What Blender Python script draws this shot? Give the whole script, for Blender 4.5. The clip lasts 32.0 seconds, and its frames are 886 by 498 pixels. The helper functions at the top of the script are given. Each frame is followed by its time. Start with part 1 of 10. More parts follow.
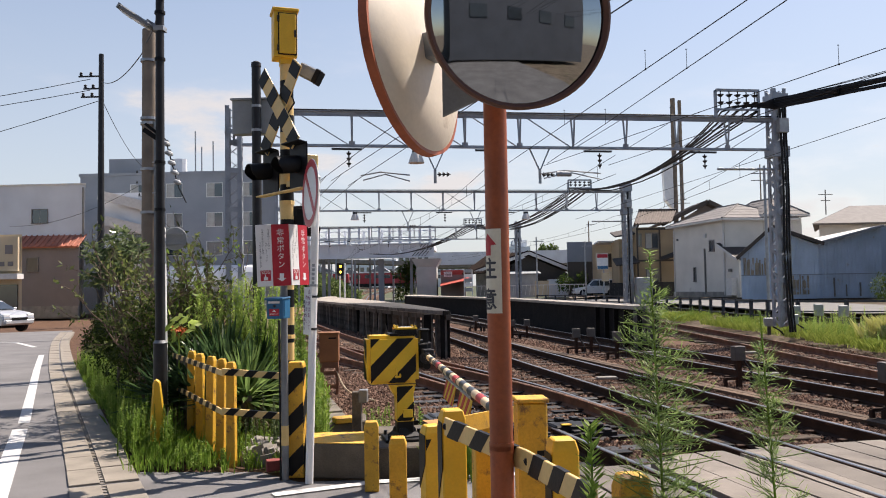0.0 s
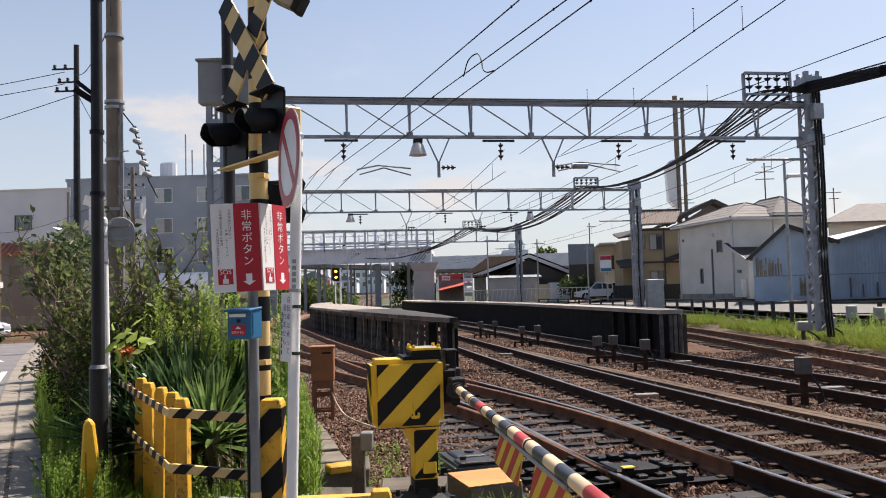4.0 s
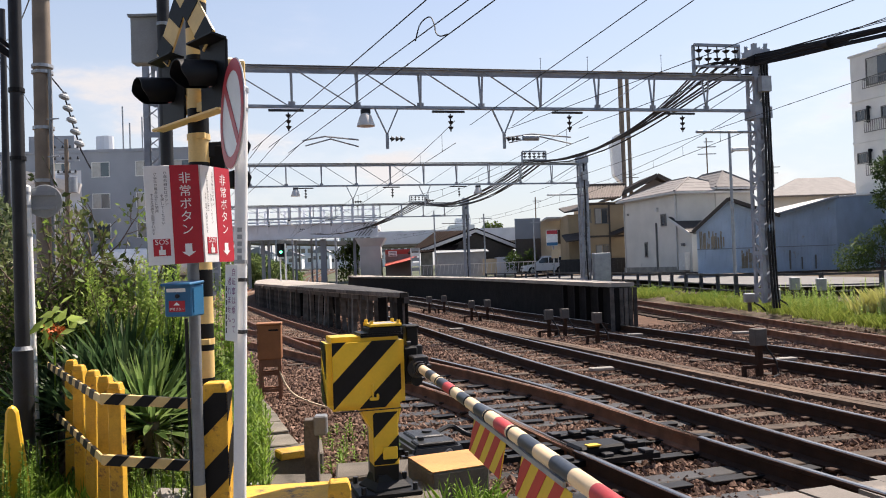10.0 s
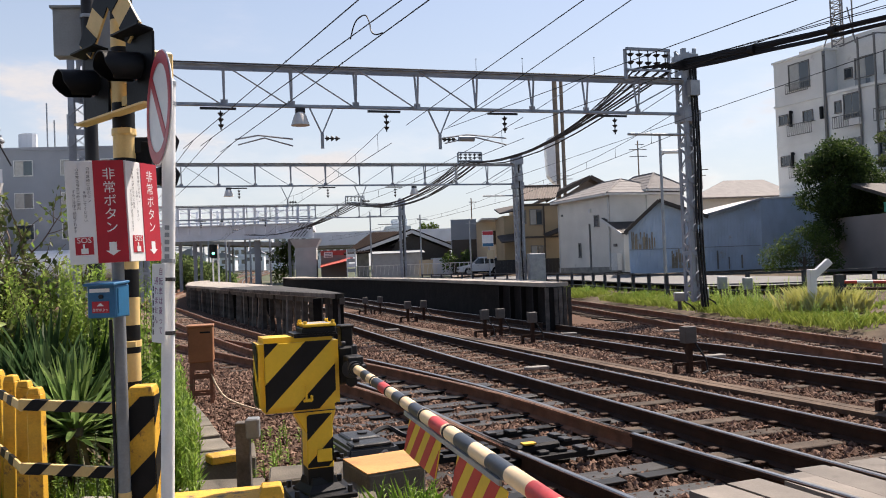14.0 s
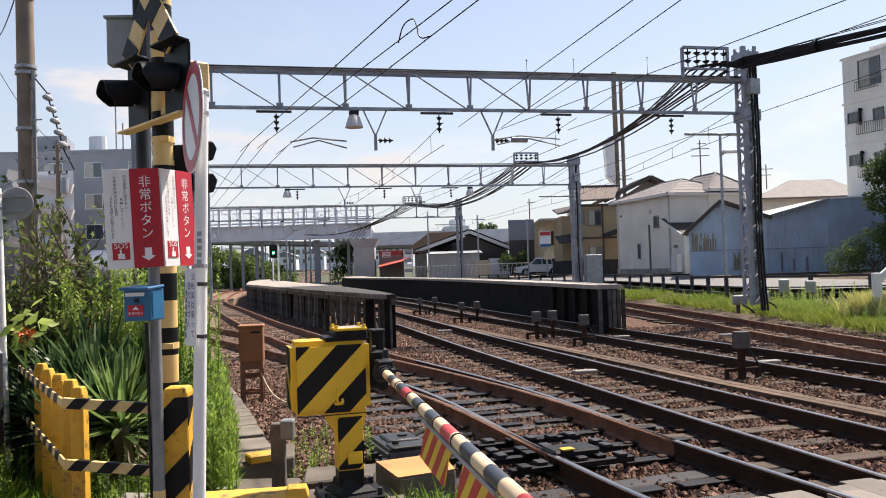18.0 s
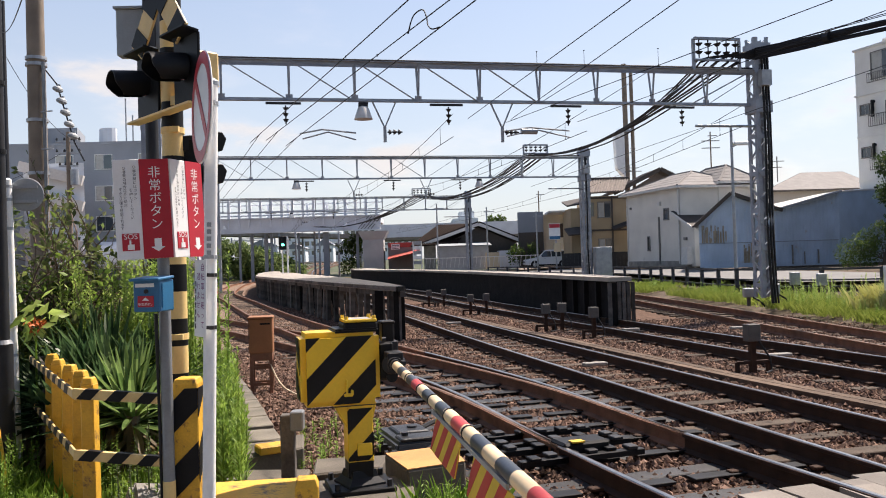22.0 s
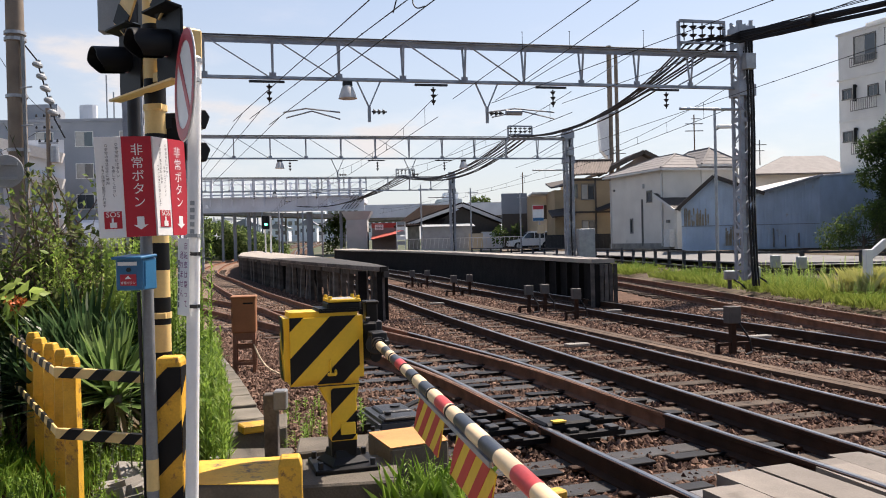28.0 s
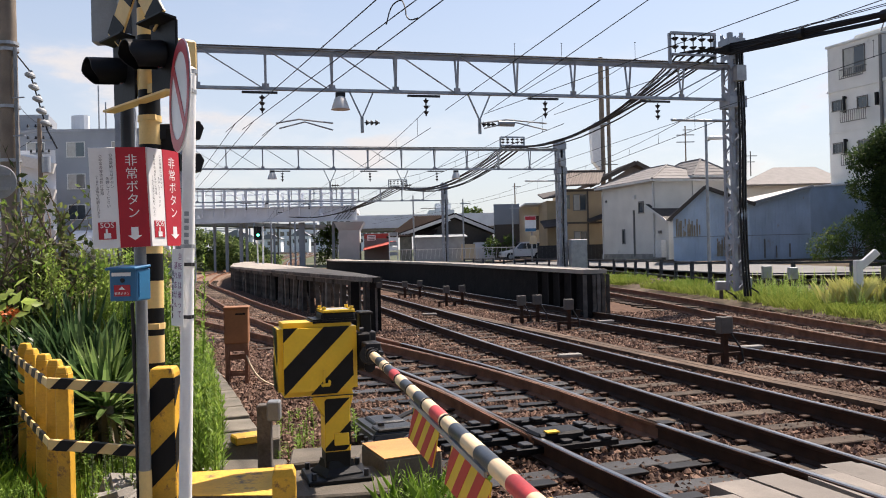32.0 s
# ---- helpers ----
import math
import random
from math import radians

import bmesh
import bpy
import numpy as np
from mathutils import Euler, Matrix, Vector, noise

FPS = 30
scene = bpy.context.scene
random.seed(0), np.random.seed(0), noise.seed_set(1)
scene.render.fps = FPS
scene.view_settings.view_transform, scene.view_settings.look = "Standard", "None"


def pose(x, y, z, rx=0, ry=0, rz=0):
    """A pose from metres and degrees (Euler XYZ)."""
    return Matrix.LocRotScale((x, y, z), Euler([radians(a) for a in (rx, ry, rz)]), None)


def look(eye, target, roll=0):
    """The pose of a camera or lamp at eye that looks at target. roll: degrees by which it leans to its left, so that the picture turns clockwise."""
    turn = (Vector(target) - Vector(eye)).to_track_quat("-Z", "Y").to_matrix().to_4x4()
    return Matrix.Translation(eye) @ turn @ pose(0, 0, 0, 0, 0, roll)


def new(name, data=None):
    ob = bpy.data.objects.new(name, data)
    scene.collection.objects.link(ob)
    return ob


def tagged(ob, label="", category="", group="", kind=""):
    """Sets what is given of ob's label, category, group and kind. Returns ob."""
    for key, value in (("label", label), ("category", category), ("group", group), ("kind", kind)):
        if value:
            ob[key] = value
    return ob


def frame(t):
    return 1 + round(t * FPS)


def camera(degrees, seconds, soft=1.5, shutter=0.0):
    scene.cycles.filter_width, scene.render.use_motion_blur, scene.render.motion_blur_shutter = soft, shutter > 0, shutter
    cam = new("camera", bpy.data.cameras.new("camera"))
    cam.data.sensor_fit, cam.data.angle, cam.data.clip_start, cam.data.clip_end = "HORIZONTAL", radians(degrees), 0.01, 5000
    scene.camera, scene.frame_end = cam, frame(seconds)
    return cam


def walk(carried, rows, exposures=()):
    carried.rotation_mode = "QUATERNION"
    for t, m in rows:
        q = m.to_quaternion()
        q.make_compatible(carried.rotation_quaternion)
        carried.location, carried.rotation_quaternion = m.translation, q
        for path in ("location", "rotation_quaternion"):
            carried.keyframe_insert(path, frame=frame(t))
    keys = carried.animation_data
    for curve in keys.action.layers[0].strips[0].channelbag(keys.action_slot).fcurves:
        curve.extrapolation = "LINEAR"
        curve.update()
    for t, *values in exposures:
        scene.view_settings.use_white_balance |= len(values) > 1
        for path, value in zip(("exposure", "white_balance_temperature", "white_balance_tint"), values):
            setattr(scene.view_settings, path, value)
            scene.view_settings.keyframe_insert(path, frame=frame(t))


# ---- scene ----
cam = camera(55.9, 32.0, soft=1.0)
PATH = [
    (0, (0.577, 0.223, 1.53), (0.51, 2.219, 1.626), -1.0),
    (0.5, (0.52, 0.467, 1.522), (0.458, 2.466, 1.571), -0.9),
    (1, (0.494, 0.776, 1.52), (0.408, 2.774, 1.571), -1.9),
    (1.5, (0.424, 1.081, 1.527), (0.353, 3.079, 1.593), -2.2),
    (2, (0.422, 1.403, 1.52), (0.339, 3.399, 1.614), -2.2),
    (2.5, (0.398, 1.614, 1.521), (0.293, 3.608, 1.634), -2.1),
    (3, (0.294, 1.853, 1.521), (0.185, 3.846, 1.64), -1.0),
    (3.5, (0.278, 2.071, 1.52), (0.159, 4.064, 1.638), -1.3),
    (4, (0.269, 2.271, 1.536), (0.213, 4.268, 1.643), -1.6),
    (4.5, (0.182, 2.439, 1.531), (0.296, 4.434, 1.608), -1.2),
    (6.5, (0.176, 2.69, 1.516), (0.289, 4.686, 1.574), -2.4),
    (7, (0.177, 2.689, 1.515), (0.271, 4.686, 1.58), -2.4),
    (7.5, (0.178, 2.687, 1.516), (0.267, 4.684, 1.573), -2.4),
    (8, (0.175, 2.689, 1.514), (0.264, 4.687, 1.562), -2.2),
    (8.5, (0.17, 2.686, 1.516), (0.258, 4.684, 1.566), -2.1),
    (9, (0.171, 2.685, 1.517), (0.253, 4.682, 1.57), -2.1),
    (9.5, (0.174, 2.69, 1.516), (0.251, 4.688, 1.563), -2.2),
    (10, (0.172, 2.684, 1.515), (0.244, 4.683, 1.559), -2.0),
    (10.5, (0.169, 2.689, 1.516), (0.258, 4.687, 1.541), -2.1),
    (11, (0.184, 2.719, 1.504), (0.366, 4.711, 1.499), -1.1),
    (11.5, (0.173, 2.724, 1.511), (0.395, 4.711, 1.549), -0.5),
    (12, (0.186, 2.729, 1.505), (0.406, 4.714, 1.619), -0.7),
    (12.5, (0.206, 2.71, 1.497), (0.511, 4.683, 1.617), -0.4),
    (13, (0.206, 2.731, 1.496), (0.565, 4.696, 1.595), -0.3),
    (13.5, (0.186, 2.723, 1.502), (0.495, 4.698, 1.573), -1.6),
    (14, (0.18, 2.728, 1.501), (0.404, 4.715, 1.542), -2.2),
    (14.5, (0.276, 2.73, 1.521), (0.378, 4.727, 1.564), -0.8),
    (16.5, (0.33, 2.69, 1.53), (0.364, 4.69, 1.563), -1.1),
    (17, (0.335, 2.699, 1.53), (0.406, 4.698, 1.567), -1.3),
    (17.5, (0.342, 2.699, 1.529), (0.429, 4.697, 1.568), -1.5),
    (18, (0.345, 2.694, 1.527), (0.428, 4.692, 1.573), -1.9),
    (18.5, (0.34, 2.7, 1.526), (0.416, 4.698, 1.575), -2.1),
    (19, (0.336, 2.704, 1.53), (0.411, 4.702, 1.576), -1.8),
    (19.5, (0.337, 2.709, 1.525), (0.407, 4.708, 1.568), -1.8),
    (20, (0.335, 2.711, 1.526), (0.403, 4.709, 1.564), -1.8),
    (20.5, (0.334, 2.715, 1.523), (0.399, 4.713, 1.56), -1.9),
    (21, (0.337, 2.716, 1.524), (0.401, 4.715, 1.561), -1.9),
    (21.5, (0.339, 2.714, 1.524), (0.402, 4.713, 1.559), -1.9),
    (22, (0.339, 2.719, 1.523), (0.4, 4.718, 1.551), -1.8),
    (22.5, (0.339, 2.718, 1.525), (0.398, 4.717, 1.541), -1.8),
    (23, (0.339, 2.714, 1.525), (0.398, 4.713, 1.536), -1.7),
    (23.5, (0.339, 2.714, 1.522), (0.403, 4.713, 1.532), -1.8),
    (24, (0.337, 2.717, 1.522), (0.41, 4.715, 1.529), -1.8),
    (24.5, (0.334, 2.712, 1.521), (0.419, 4.71, 1.52), -1.6),
    (25, (0.336, 2.71, 1.519), (0.433, 4.708, 1.512), -1.5),
    (25.5, (0.335, 2.708, 1.522), (0.437, 4.706, 1.517), -1.5),
    (27.5, (0.336, 2.71, 1.522), (0.435, 4.707, 1.507), -1.5),
    (28, (0.335, 2.714, 1.521), (0.434, 4.712, 1.502), -1.4),
    (28.5, (0.334, 2.716, 1.52), (0.438, 4.713, 1.498), -1.5),
    (29, (0.336, 2.712, 1.522), (0.444, 4.709, 1.499), -1.6),
    (29.5, (0.333, 2.716, 1.517), (0.441, 4.713, 1.496), -1.7),
    (30, (0.331, 2.708, 1.521), (0.439, 4.705, 1.504), -1.6),
    (30.5, (0.329, 2.709, 1.52), (0.437, 4.706, 1.509), -1.6),
    (31, (0.326, 2.708, 1.521), (0.437, 4.705, 1.517), -1.6),
    (31.5, (0.322, 2.706, 1.524), (0.437, 4.702, 1.526), -1.4),
    (32, (0.326, 2.7, 1.521), (0.444, 4.697, 1.527), -1.4),
]
walk(cam, [(t, look(eye, aim, roll)) for t, eye, aim, roll in PATH], exposures=[(0.0, 0.80, 7150, 16), (4.5, 0.79, 7150, 16), (6.5, 0.97, 7150, 16), (8.0, 0.95, 7150, 16), (10.0, 0.95, 7150, 16), (11.0, 0.92, 7150, 16), (12.0, 0.85, 7150, 16), (13.0, 0.81, 7150, 16), (14.0, 0.86, 7150, 16), (16.5, 0.93, 7150, 16), (18.0, 0.96, 7150, 16), (22.0, 0.95, 7150, 16), (24.0, 0.90, 7150, 16), (32.0, 0.90, 7150, 16)])

SUN_TO = (0.52, 0.48, 1.0)      # towards the sun
sun_dir = Vector(SUN_TO).normalized()
world = bpy.data.worlds.new("world")
scene.world = world
world.use_nodes = True
wn = world.node_tree.nodes
sky = wn.new("ShaderNodeTexSky")
sky.sky_type = "NISHITA"
sky.sun_disc = False
sky.sun_elevation = math.asin(sun_dir.z)
sky.sun_rotation = math.atan2(sun_dir.x, sun_dir.y)
sky.air_density, sky.dust_density, sky.ozone_density = 1.0, 0.7, 2.0
wn["Background"].inputs["Strength"].default_value = 0.094
world.node_tree.links.new(sky.outputs["Color"], wn["Background"].inputs["Color"])
sun = new("sun", bpy.data.lights.new("sun", "SUN"))
sun.data.energy, sun.data.angle, sun.data.color = 5.0, radians(0.6), (1.0, 0.96, 0.9)
sun.matrix_world = look((0, 0, 60), tuple(Vector((0, 0, 60)) - sun_dir))

# ---- materials ----
def mat(name, color, rough=0.6, metal=0.0, vary=0.25, scale=6.0, fine=60.0, bump=0.15, dark=None, stain=0.0, stain_color=(0.12, 0.07, 0.04), stain_scale=2.5, rnd=0.0, spec=0.5, trans=0.0):
    m = bpy.data.materials.new(name)
    m.use_nodes = True
    nt, b = m.node_tree, m.node_tree.nodes["Principled BSDF"]
    N, L = nt.nodes.new, nt.links.new
    tc = N("ShaderNodeTexCoord")
    n1, n2 = N("ShaderNodeTexNoise"), N("ShaderNodeTexNoise")
    n1.inputs["Scale"].default_value, n1.inputs["Detail"].default_value = scale, 6
    n2.inputs["Scale"].default_value, n2.inputs["Detail"].default_value = fine, 4
    L(tc.outputs["Object"], n1.inputs["Vector"]), L(tc.outputs["Object"], n2.inputs["Vector"])
    r1 = N("ShaderNodeValToRGB")
    d = dark or tuple(c * (1 - vary) for c in color)
    h = tuple(min(1, c * (1 + vary * 0.6)) for c in color)
    r1.color_ramp.elements[0].position, r1.color_ramp.elements[1].position = 0.3, 0.7
    r1.color_ramp.elements[0].color, r1.color_ramp.elements[1].color = (*d, 1), (*h, 1)
    L(n1.outputs["Fac"], r1.inputs["Fac"])
    mul = N("ShaderNodeMix")
    mul.data_type, mul.blend_type = "RGBA", "MULTIPLY"
    r2 = N("ShaderNodeValToRGB")
    r2.color_ramp.elements[0].position, r2.color_ramp.elements[1].position = 0.25, 0.75
    lo = 1 - vary * 0.8
    r2.color_ramp.elements[0].color, r2.color_ramp.elements[1].color = (lo, lo, lo, 1), (1, 1, 1, 1)
    L(n2.outputs["Fac"], r2.inputs["Fac"])
    mul.inputs["Factor"].default_value = 1.0
    L(r1.outputs["Color"], mul.inputs[6]), L(r2.outputs["Color"], mul.inputs[7])
    out = mul.outputs[2]
    if stain:
        n3 = N("ShaderNodeTexNoise")
        n3.inputs["Scale"].default_value, n3.inputs["Detail"].default_value, n3.inputs["Roughness"].default_value = stain_scale, 8, 0.7
        L(tc.outputs["Object"], n3.inputs["Vector"])
        r3 = N("ShaderNodeValToRGB")
        r3.color_ramp.elements[0].position, r3.color_ramp.elements[1].position = 0.72 - stain * 0.35, 0.8 - stain * 0.3
        L(n3.outputs["Fac"], r3.inputs["Fac"])
        mx = N("ShaderNodeMix")
        mx.data_type = "RGBA"
        mx.inputs[7].default_value = (*stain_color, 1)
        L(r3.outputs["Color"], mx.inputs["Factor"]), L(out, mx.inputs[6])
        out = mx.outputs[2]
    if rnd:
        oi = N("ShaderNodeObjectInfo")
        mr = N("ShaderNodeMapRange")
        mr.inputs[3].default_value, mr.inputs[4].default_value = 1 - rnd, 1 + rnd
        L(oi.outputs["Random"], mr.inputs[0])
        vm = N("ShaderNodeMix")
        vm.data_type, vm.blend_type = "RGBA", "MULTIPLY"
        vm.inputs["Factor"].default_value = 1.0
        cb = N("ShaderNodeCombineColor")
        for k in range(3):
            L(mr.outputs[0], cb.inputs[k])
        L(out, vm.inputs[6]), L(cb.outputs[0], vm.inputs[7])
        out = vm.outputs[2]
    L(out, b.inputs["Base Color"])
    b.inputs["Roughness"].default_value, b.inputs["Metallic"].default_value = rough, metal
    b.inputs["Specular IOR Level"].default_value = spec
    if trans:
        b.inputs["Transmission Weight"].default_value = trans
    if bump:
        bp = N("ShaderNodeBump")
        bp.inputs["Strength"].default_value, bp.inputs["Distance"].default_value = bump, 0.01
        L(n2.outputs["Fac"], bp.inputs["Height"]), L(bp.outputs["Normal"], b.inputs["Normal"])
    return m


def leafmat(name, c0, c1, rough=0.5):
    m = bpy.data.materials.new(name)
    m.use_nodes = True
    nt, b = m.node_tree, m.node_tree.nodes["Principled BSDF"]
    N, L = nt.nodes.new, nt.links.new
    g = N("ShaderNodeNewGeometry")
    r = N("ShaderNodeValToRGB")
    r.color_ramp.elements[0].color, r.color_ramp.elements[1].color = (*c0, 1), (*c1, 1)
    L(g.outputs["Random Per Island"], r.inputs["Fac"])
    L(r.outputs["Color"], b.inputs["Base Color"])
    b.inputs["Roughness"].default_value = rough
    b.inputs["Specular IOR Level"].default_value = 0.25
    t = N("ShaderNodeBsdfTranslucent")
    L(r.outputs["Color"], t.inputs["Color"])
    mx = N("ShaderNodeMixShader")
    mx.inputs[0].default_value = 0.55
    L(b.outputs[0], mx.inputs[1]), L(t.outputs[0], mx.inputs[2])
    L(mx.outputs[0], nt.nodes["Material Output"].inputs["Surface"])
    return m


def glow(name, color, strength):
    m = bpy.data.materials.new(name)
    m.use_nodes = True
    b = m.node_tree.nodes["Principled BSDF"]
    b.inputs["Base Color"].default_value = (*color, 1)
    b.inputs["Emission Color"].default_value = (*color, 1)
    b.inputs["Emission Strength"].default_value = strength
    return m


M_ASPHALT = mat("asphalt", (0.16, 0.155, 0.155), 0.9, vary=0.25, scale=1.2, fine=180, bump=0.4, stain=0.3, stain_color=(0.11, 0.105, 0.1), stain_scale=0.8)
M_CONC = mat("concrete", (0.29, 0.27, 0.24), 0.85, vary=0.3, scale=2.0, fine=90, bump=0.3, stain=0.4, stain_color=(0.16, 0.14, 0.12))
M_WHITE_LINE = mat("road_paint", (0.52, 0.52, 0.51), 0.7, vary=0.12, scale=9, fine=150, stain=0.25, stain_color=(0.3, 0.3, 0.3))
M_SOIL = mat("soil", (0.17, 0.13, 0.09), 0.95, vary=0.45, scale=1.5, fine=70, bump=0.8, stain=0.4, stain_color=(0.09, 0.11, 0.04), stain_scale=1.2)
M_BALLAST = mat("ballast_bed", (0.13, 0.075, 0.05), 0.95, vary=0.5, scale=5, fine=38, bump=1.0, stain=0.35, stain_color=(0.10, 0.07, 0.05), stain_scale=0.8, spec=0.15)
M_RAIL = mat("rusty_rail", (0.054, 0.027, 0.017), 0.85, metal=0.0, vary=0.35, scale=5, fine=80, bump=0.2, spec=0.2)
M_RAILTOP = mat("polished_rail_head", (0.34, 0.33, 0.32), 0.28, metal=1.0, vary=0.1, scale=3, fine=60, bump=0.02)
M_RUSTHEAD = mat("rusted_rail_head", (0.15, 0.085, 0.055), 0.65, vary=0.3, scale=5, fine=80, bump=0.1, spec=0.3)
M_SLEEPER = mat("weathered_sleeper", (0.085, 0.062, 0.046), 0.85, vary=0.4, scale=6, fine=60, bump=0.5, rnd=0.3, stain=0.3, stain_color=(0.07, 0.05, 0.04), spec=0.2)
M_OILED = mat("oiled_sleeper", (0.045, 0.042, 0.04), 0.5, vary=0.4, scale=6, fine=60, bump=0.3, rnd=0.3, spec=0.3)
M_BLACK = mat("black_paint", (0.008, 0.008, 0.009), 0.5, vary=0.3, scale=8, fine=90, bump=0.08, spec=0.2)
M_DARKSTEEL = mat("dark_steel", (0.03, 0.03, 0.033), 0.5, metal=0.2, vary=0.3, scale=6, fine=90, bump=0.1, spec=0.3)
M_GALV = mat("galvanised_steel", (0.36, 0.38, 0.40), 0.5, metal=0.5, vary=0.2, scale=5, fine=90, bump=0.06)
M_GANTRY = mat("gantry_steel", (0.33, 0.36, 0.40), 0.6, metal=0.2, vary=0.25, scale=3, fine=60, bump=0.06)
M_YELLOW = mat("yellow_paint", (0.78, 0.44, 0.025), 0.5, vary=0.14, scale=6, fine=90, bump=0.08, stain=0.22, stain_color=(0.32, 0.17, 0.03), stain_scale=7)
M_YELLOW_W = mat("worn_yellow_paint", (0.68, 0.37, 0.03), 0.6, vary=0.25, scale=5, fine=90, bump=0.15, stain=0.5, stain_color=(0.2, 0.10, 0.03), stain_scale=15)
M_RED = mat("red_enamel", (0.45, 0.015, 0.03), 0.4, vary=0.12, scale=6, fine=80, bump=0.03)
M_BRED = mat("red_band", (0.55, 0.05, 0.05), 0.5, vary=0.15, scale=6, fine=80, bump=0.03)
M_WHITE = mat("white_enamel", (0.78, 0.78, 0.77), 0.4, vary=0.08, scale=4, fine=70, bump=0.03, stain=0.15, stain_color=(0.5, 0.46, 0.4), stain_scale=5)
M_BLUE = mat("blue_box_paint", (0.015, 0.13, 0.27), 0.4, vary=0.15, scale=6, fine=80, bump=0.04)
M_BROWNBOX = mat("rust_brown_paint", (0.30, 0.12, 0.045), 0.65, vary=0.2, scale=4, fine=80, bump=0.1, stain=0.3, stain_color=(0.14, 0.06, 0.03))
M_ORANGE = mat("mirror_post_orange", (0.37, 0.085, 0.025), 0.5, vary=0.3, scale=6, fine=70, bump=0.06, stain=0.4, stain_color=(0.16, 0.035, 0.015), stain_scale=4)
M_CREAMBACK = mat("cream_mirror_back", (0.70, 0.62, 0.50), 0.5, vary=0.1, scale=5, fine=70, bump=0.04, stain=0.2, stain_color=(0.4, 0.3, 0.2))
# near-black base colour carries the shade of the backlit platform faces
M_PLATFACE = mat("shade_dark_platform_face", (0.016, 0.014, 0.013), 0.9, vary=0.5, scale=3, fine=40, bump=0.6, spec=0.15)
M_PLATTOP = mat("platform_paving", (0.34, 0.30, 0.255), 0.85, vary=0.25, scale=1.5, fine=60, bump=0.3, stain=0.3, stain_color=(0.25, 0.22, 0.2))
M_TIMBER = mat("grey_timber_pile", (0.13, 0.116, 0.104), 0.85, vary=0.4, scale=6, fine=50, bump=0.4, rnd=0.5, spec=0.2)
M_CABLE = mat("black_cable", (0.012, 0.012, 0.013), 0.55, vary=0.2, bump=0, spec=0.3)
M_POLE = mat("concrete_pole", (0.23, 0.18, 0.135), 0.8, vary=0.25, scale=3, fine=80, bump=0.2)
M_BRIDGE = mat("bridge_grey_paint", (0.66, 0.68, 0.72), 0.6, vary=0.15, scale=0.6, fine=12, bump=0.05)
M_GLASS = mat("window_glass", (0.04, 0.05, 0.06), 0.08, vary=0.2, scale=1, bump=0, spec=0.9)
M_BEIGE = mat("beige_render", (0.66, 0.62, 0.56), 0.85, vary=0.12, scale=0.6, fine=25, bump=0.15, stain=0.15, stain_color=(0.36, 0.33, 0.3), stain_scale=0.5)
M_OCHRE = mat("ochre_render", (0.36, 0.27, 0.165), 0.85, vary=0.15, scale=0.8, fine=25, bump=0.15)
M_SHED = mat("blue_corrugated_iron", (0.46, 0.56, 0.67), 0.6, vary=0.15, scale=0.8, fine=15, bump=0.1, stain=0.28, stain_color=(0.36, 0.25, 0.16), stain_scale=0.6)
M_ROOFB = mat("taupe_slate_roof", (0.20, 0.185, 0.175), 0.85, vary=0.15, scale=2, fine=25, bump=0.2)
M_ROOFD = mat("dark_tile_roof", (0.05, 0.04, 0.035), 0.8, vary=0.25, scale=3, fine=30, bump=0.3)
M_ROOFT = mat("brown_tile", (0.17, 0.135, 0.115), 0.8, vary=0.25, scale=3, fine=30, bump=0.3, rnd=0.2)
M_ROOFR = mat("terracotta_tile", (0.38, 0.13, 0.08), 0.7, vary=0.25, scale=3, fine=30, bump=0.3, rnd=0.25)
M_APT = mat("white_apartment_render", (0.70, 0.69, 0.66), 0.85, vary=0.14, scale=0.5, fine=14, bump=0.1, stain=0.34, stain_color=(0.42, 0.4, 0.38), stain_scale=0.4)
M_WALLW = mat("white_wall", (0.60, 0.63, 0.68), 0.85, vary=0.1, scale=0.5, fine=20, bump=0.1)
M_WALLG = mat("grey_wall", (0.25, 0.27, 0.30), 0.8, vary=0.12, scale=0.5, fine=20, bump=0.1)
M_WALLBR = mat("grey_brown_wall", (0.22, 0.19, 0.18), 0.85, vary=0.12, scale=0.7, fine=25, bump=0.15)
M_TAN = mat("tan_wall", (0.60, 0.48, 0.32), 0.8, vary=0.12, scale=0.8, fine=25, bump=0.1)
M_BARK = mat("bark", (0.12, 0.095, 0.07), 0.9, vary=0.4, scale=5, fine=40, bump=0.6)
M_CARW = mat("white_car_paint", (0.74, 0.75, 0.77), 0.25, vary=0.03, bump=0)
M_TYRE = mat("tyre_rubber", (0.02, 0.02, 0.02), 0.8, vary=0.2, bump=0.1)
M_TRAIN = mat("scarlet_train_paint", (0.36, 0.02, 0.03), 0.4, vary=0.1, scale=1, bump=0)
M_CROSS = mat("crossing_deck_concrete", (0.185, 0.16, 0.135), 0.85, vary=0.25, scale=3, fine=80, bump=0.3, stain=0.4, stain_color=(0.10, 0.085, 0.07), rnd=0.25)
L_DARK = leafmat("dark_leaves", (0.028, 0.055, 0.014), (0.1, 0.15, 0.03))
L_MID = leafmat("green_leaves", (0.06, 0.12, 0.02), (0.21, 0.31, 0.055))
L_LIGHT = leafmat("light_green_leaves", (0.20, 0.30, 0.06), (0.42, 0.52, 0.14))
L_GRASS = leafmat("grass_blades", (0.2, 0.27, 0.05), (0.45, 0.5, 0.14))
L_DRY = leafmat("dry_grass_blades", (0.58, 0.58, 0.26), (0.74, 0.72, 0.40))
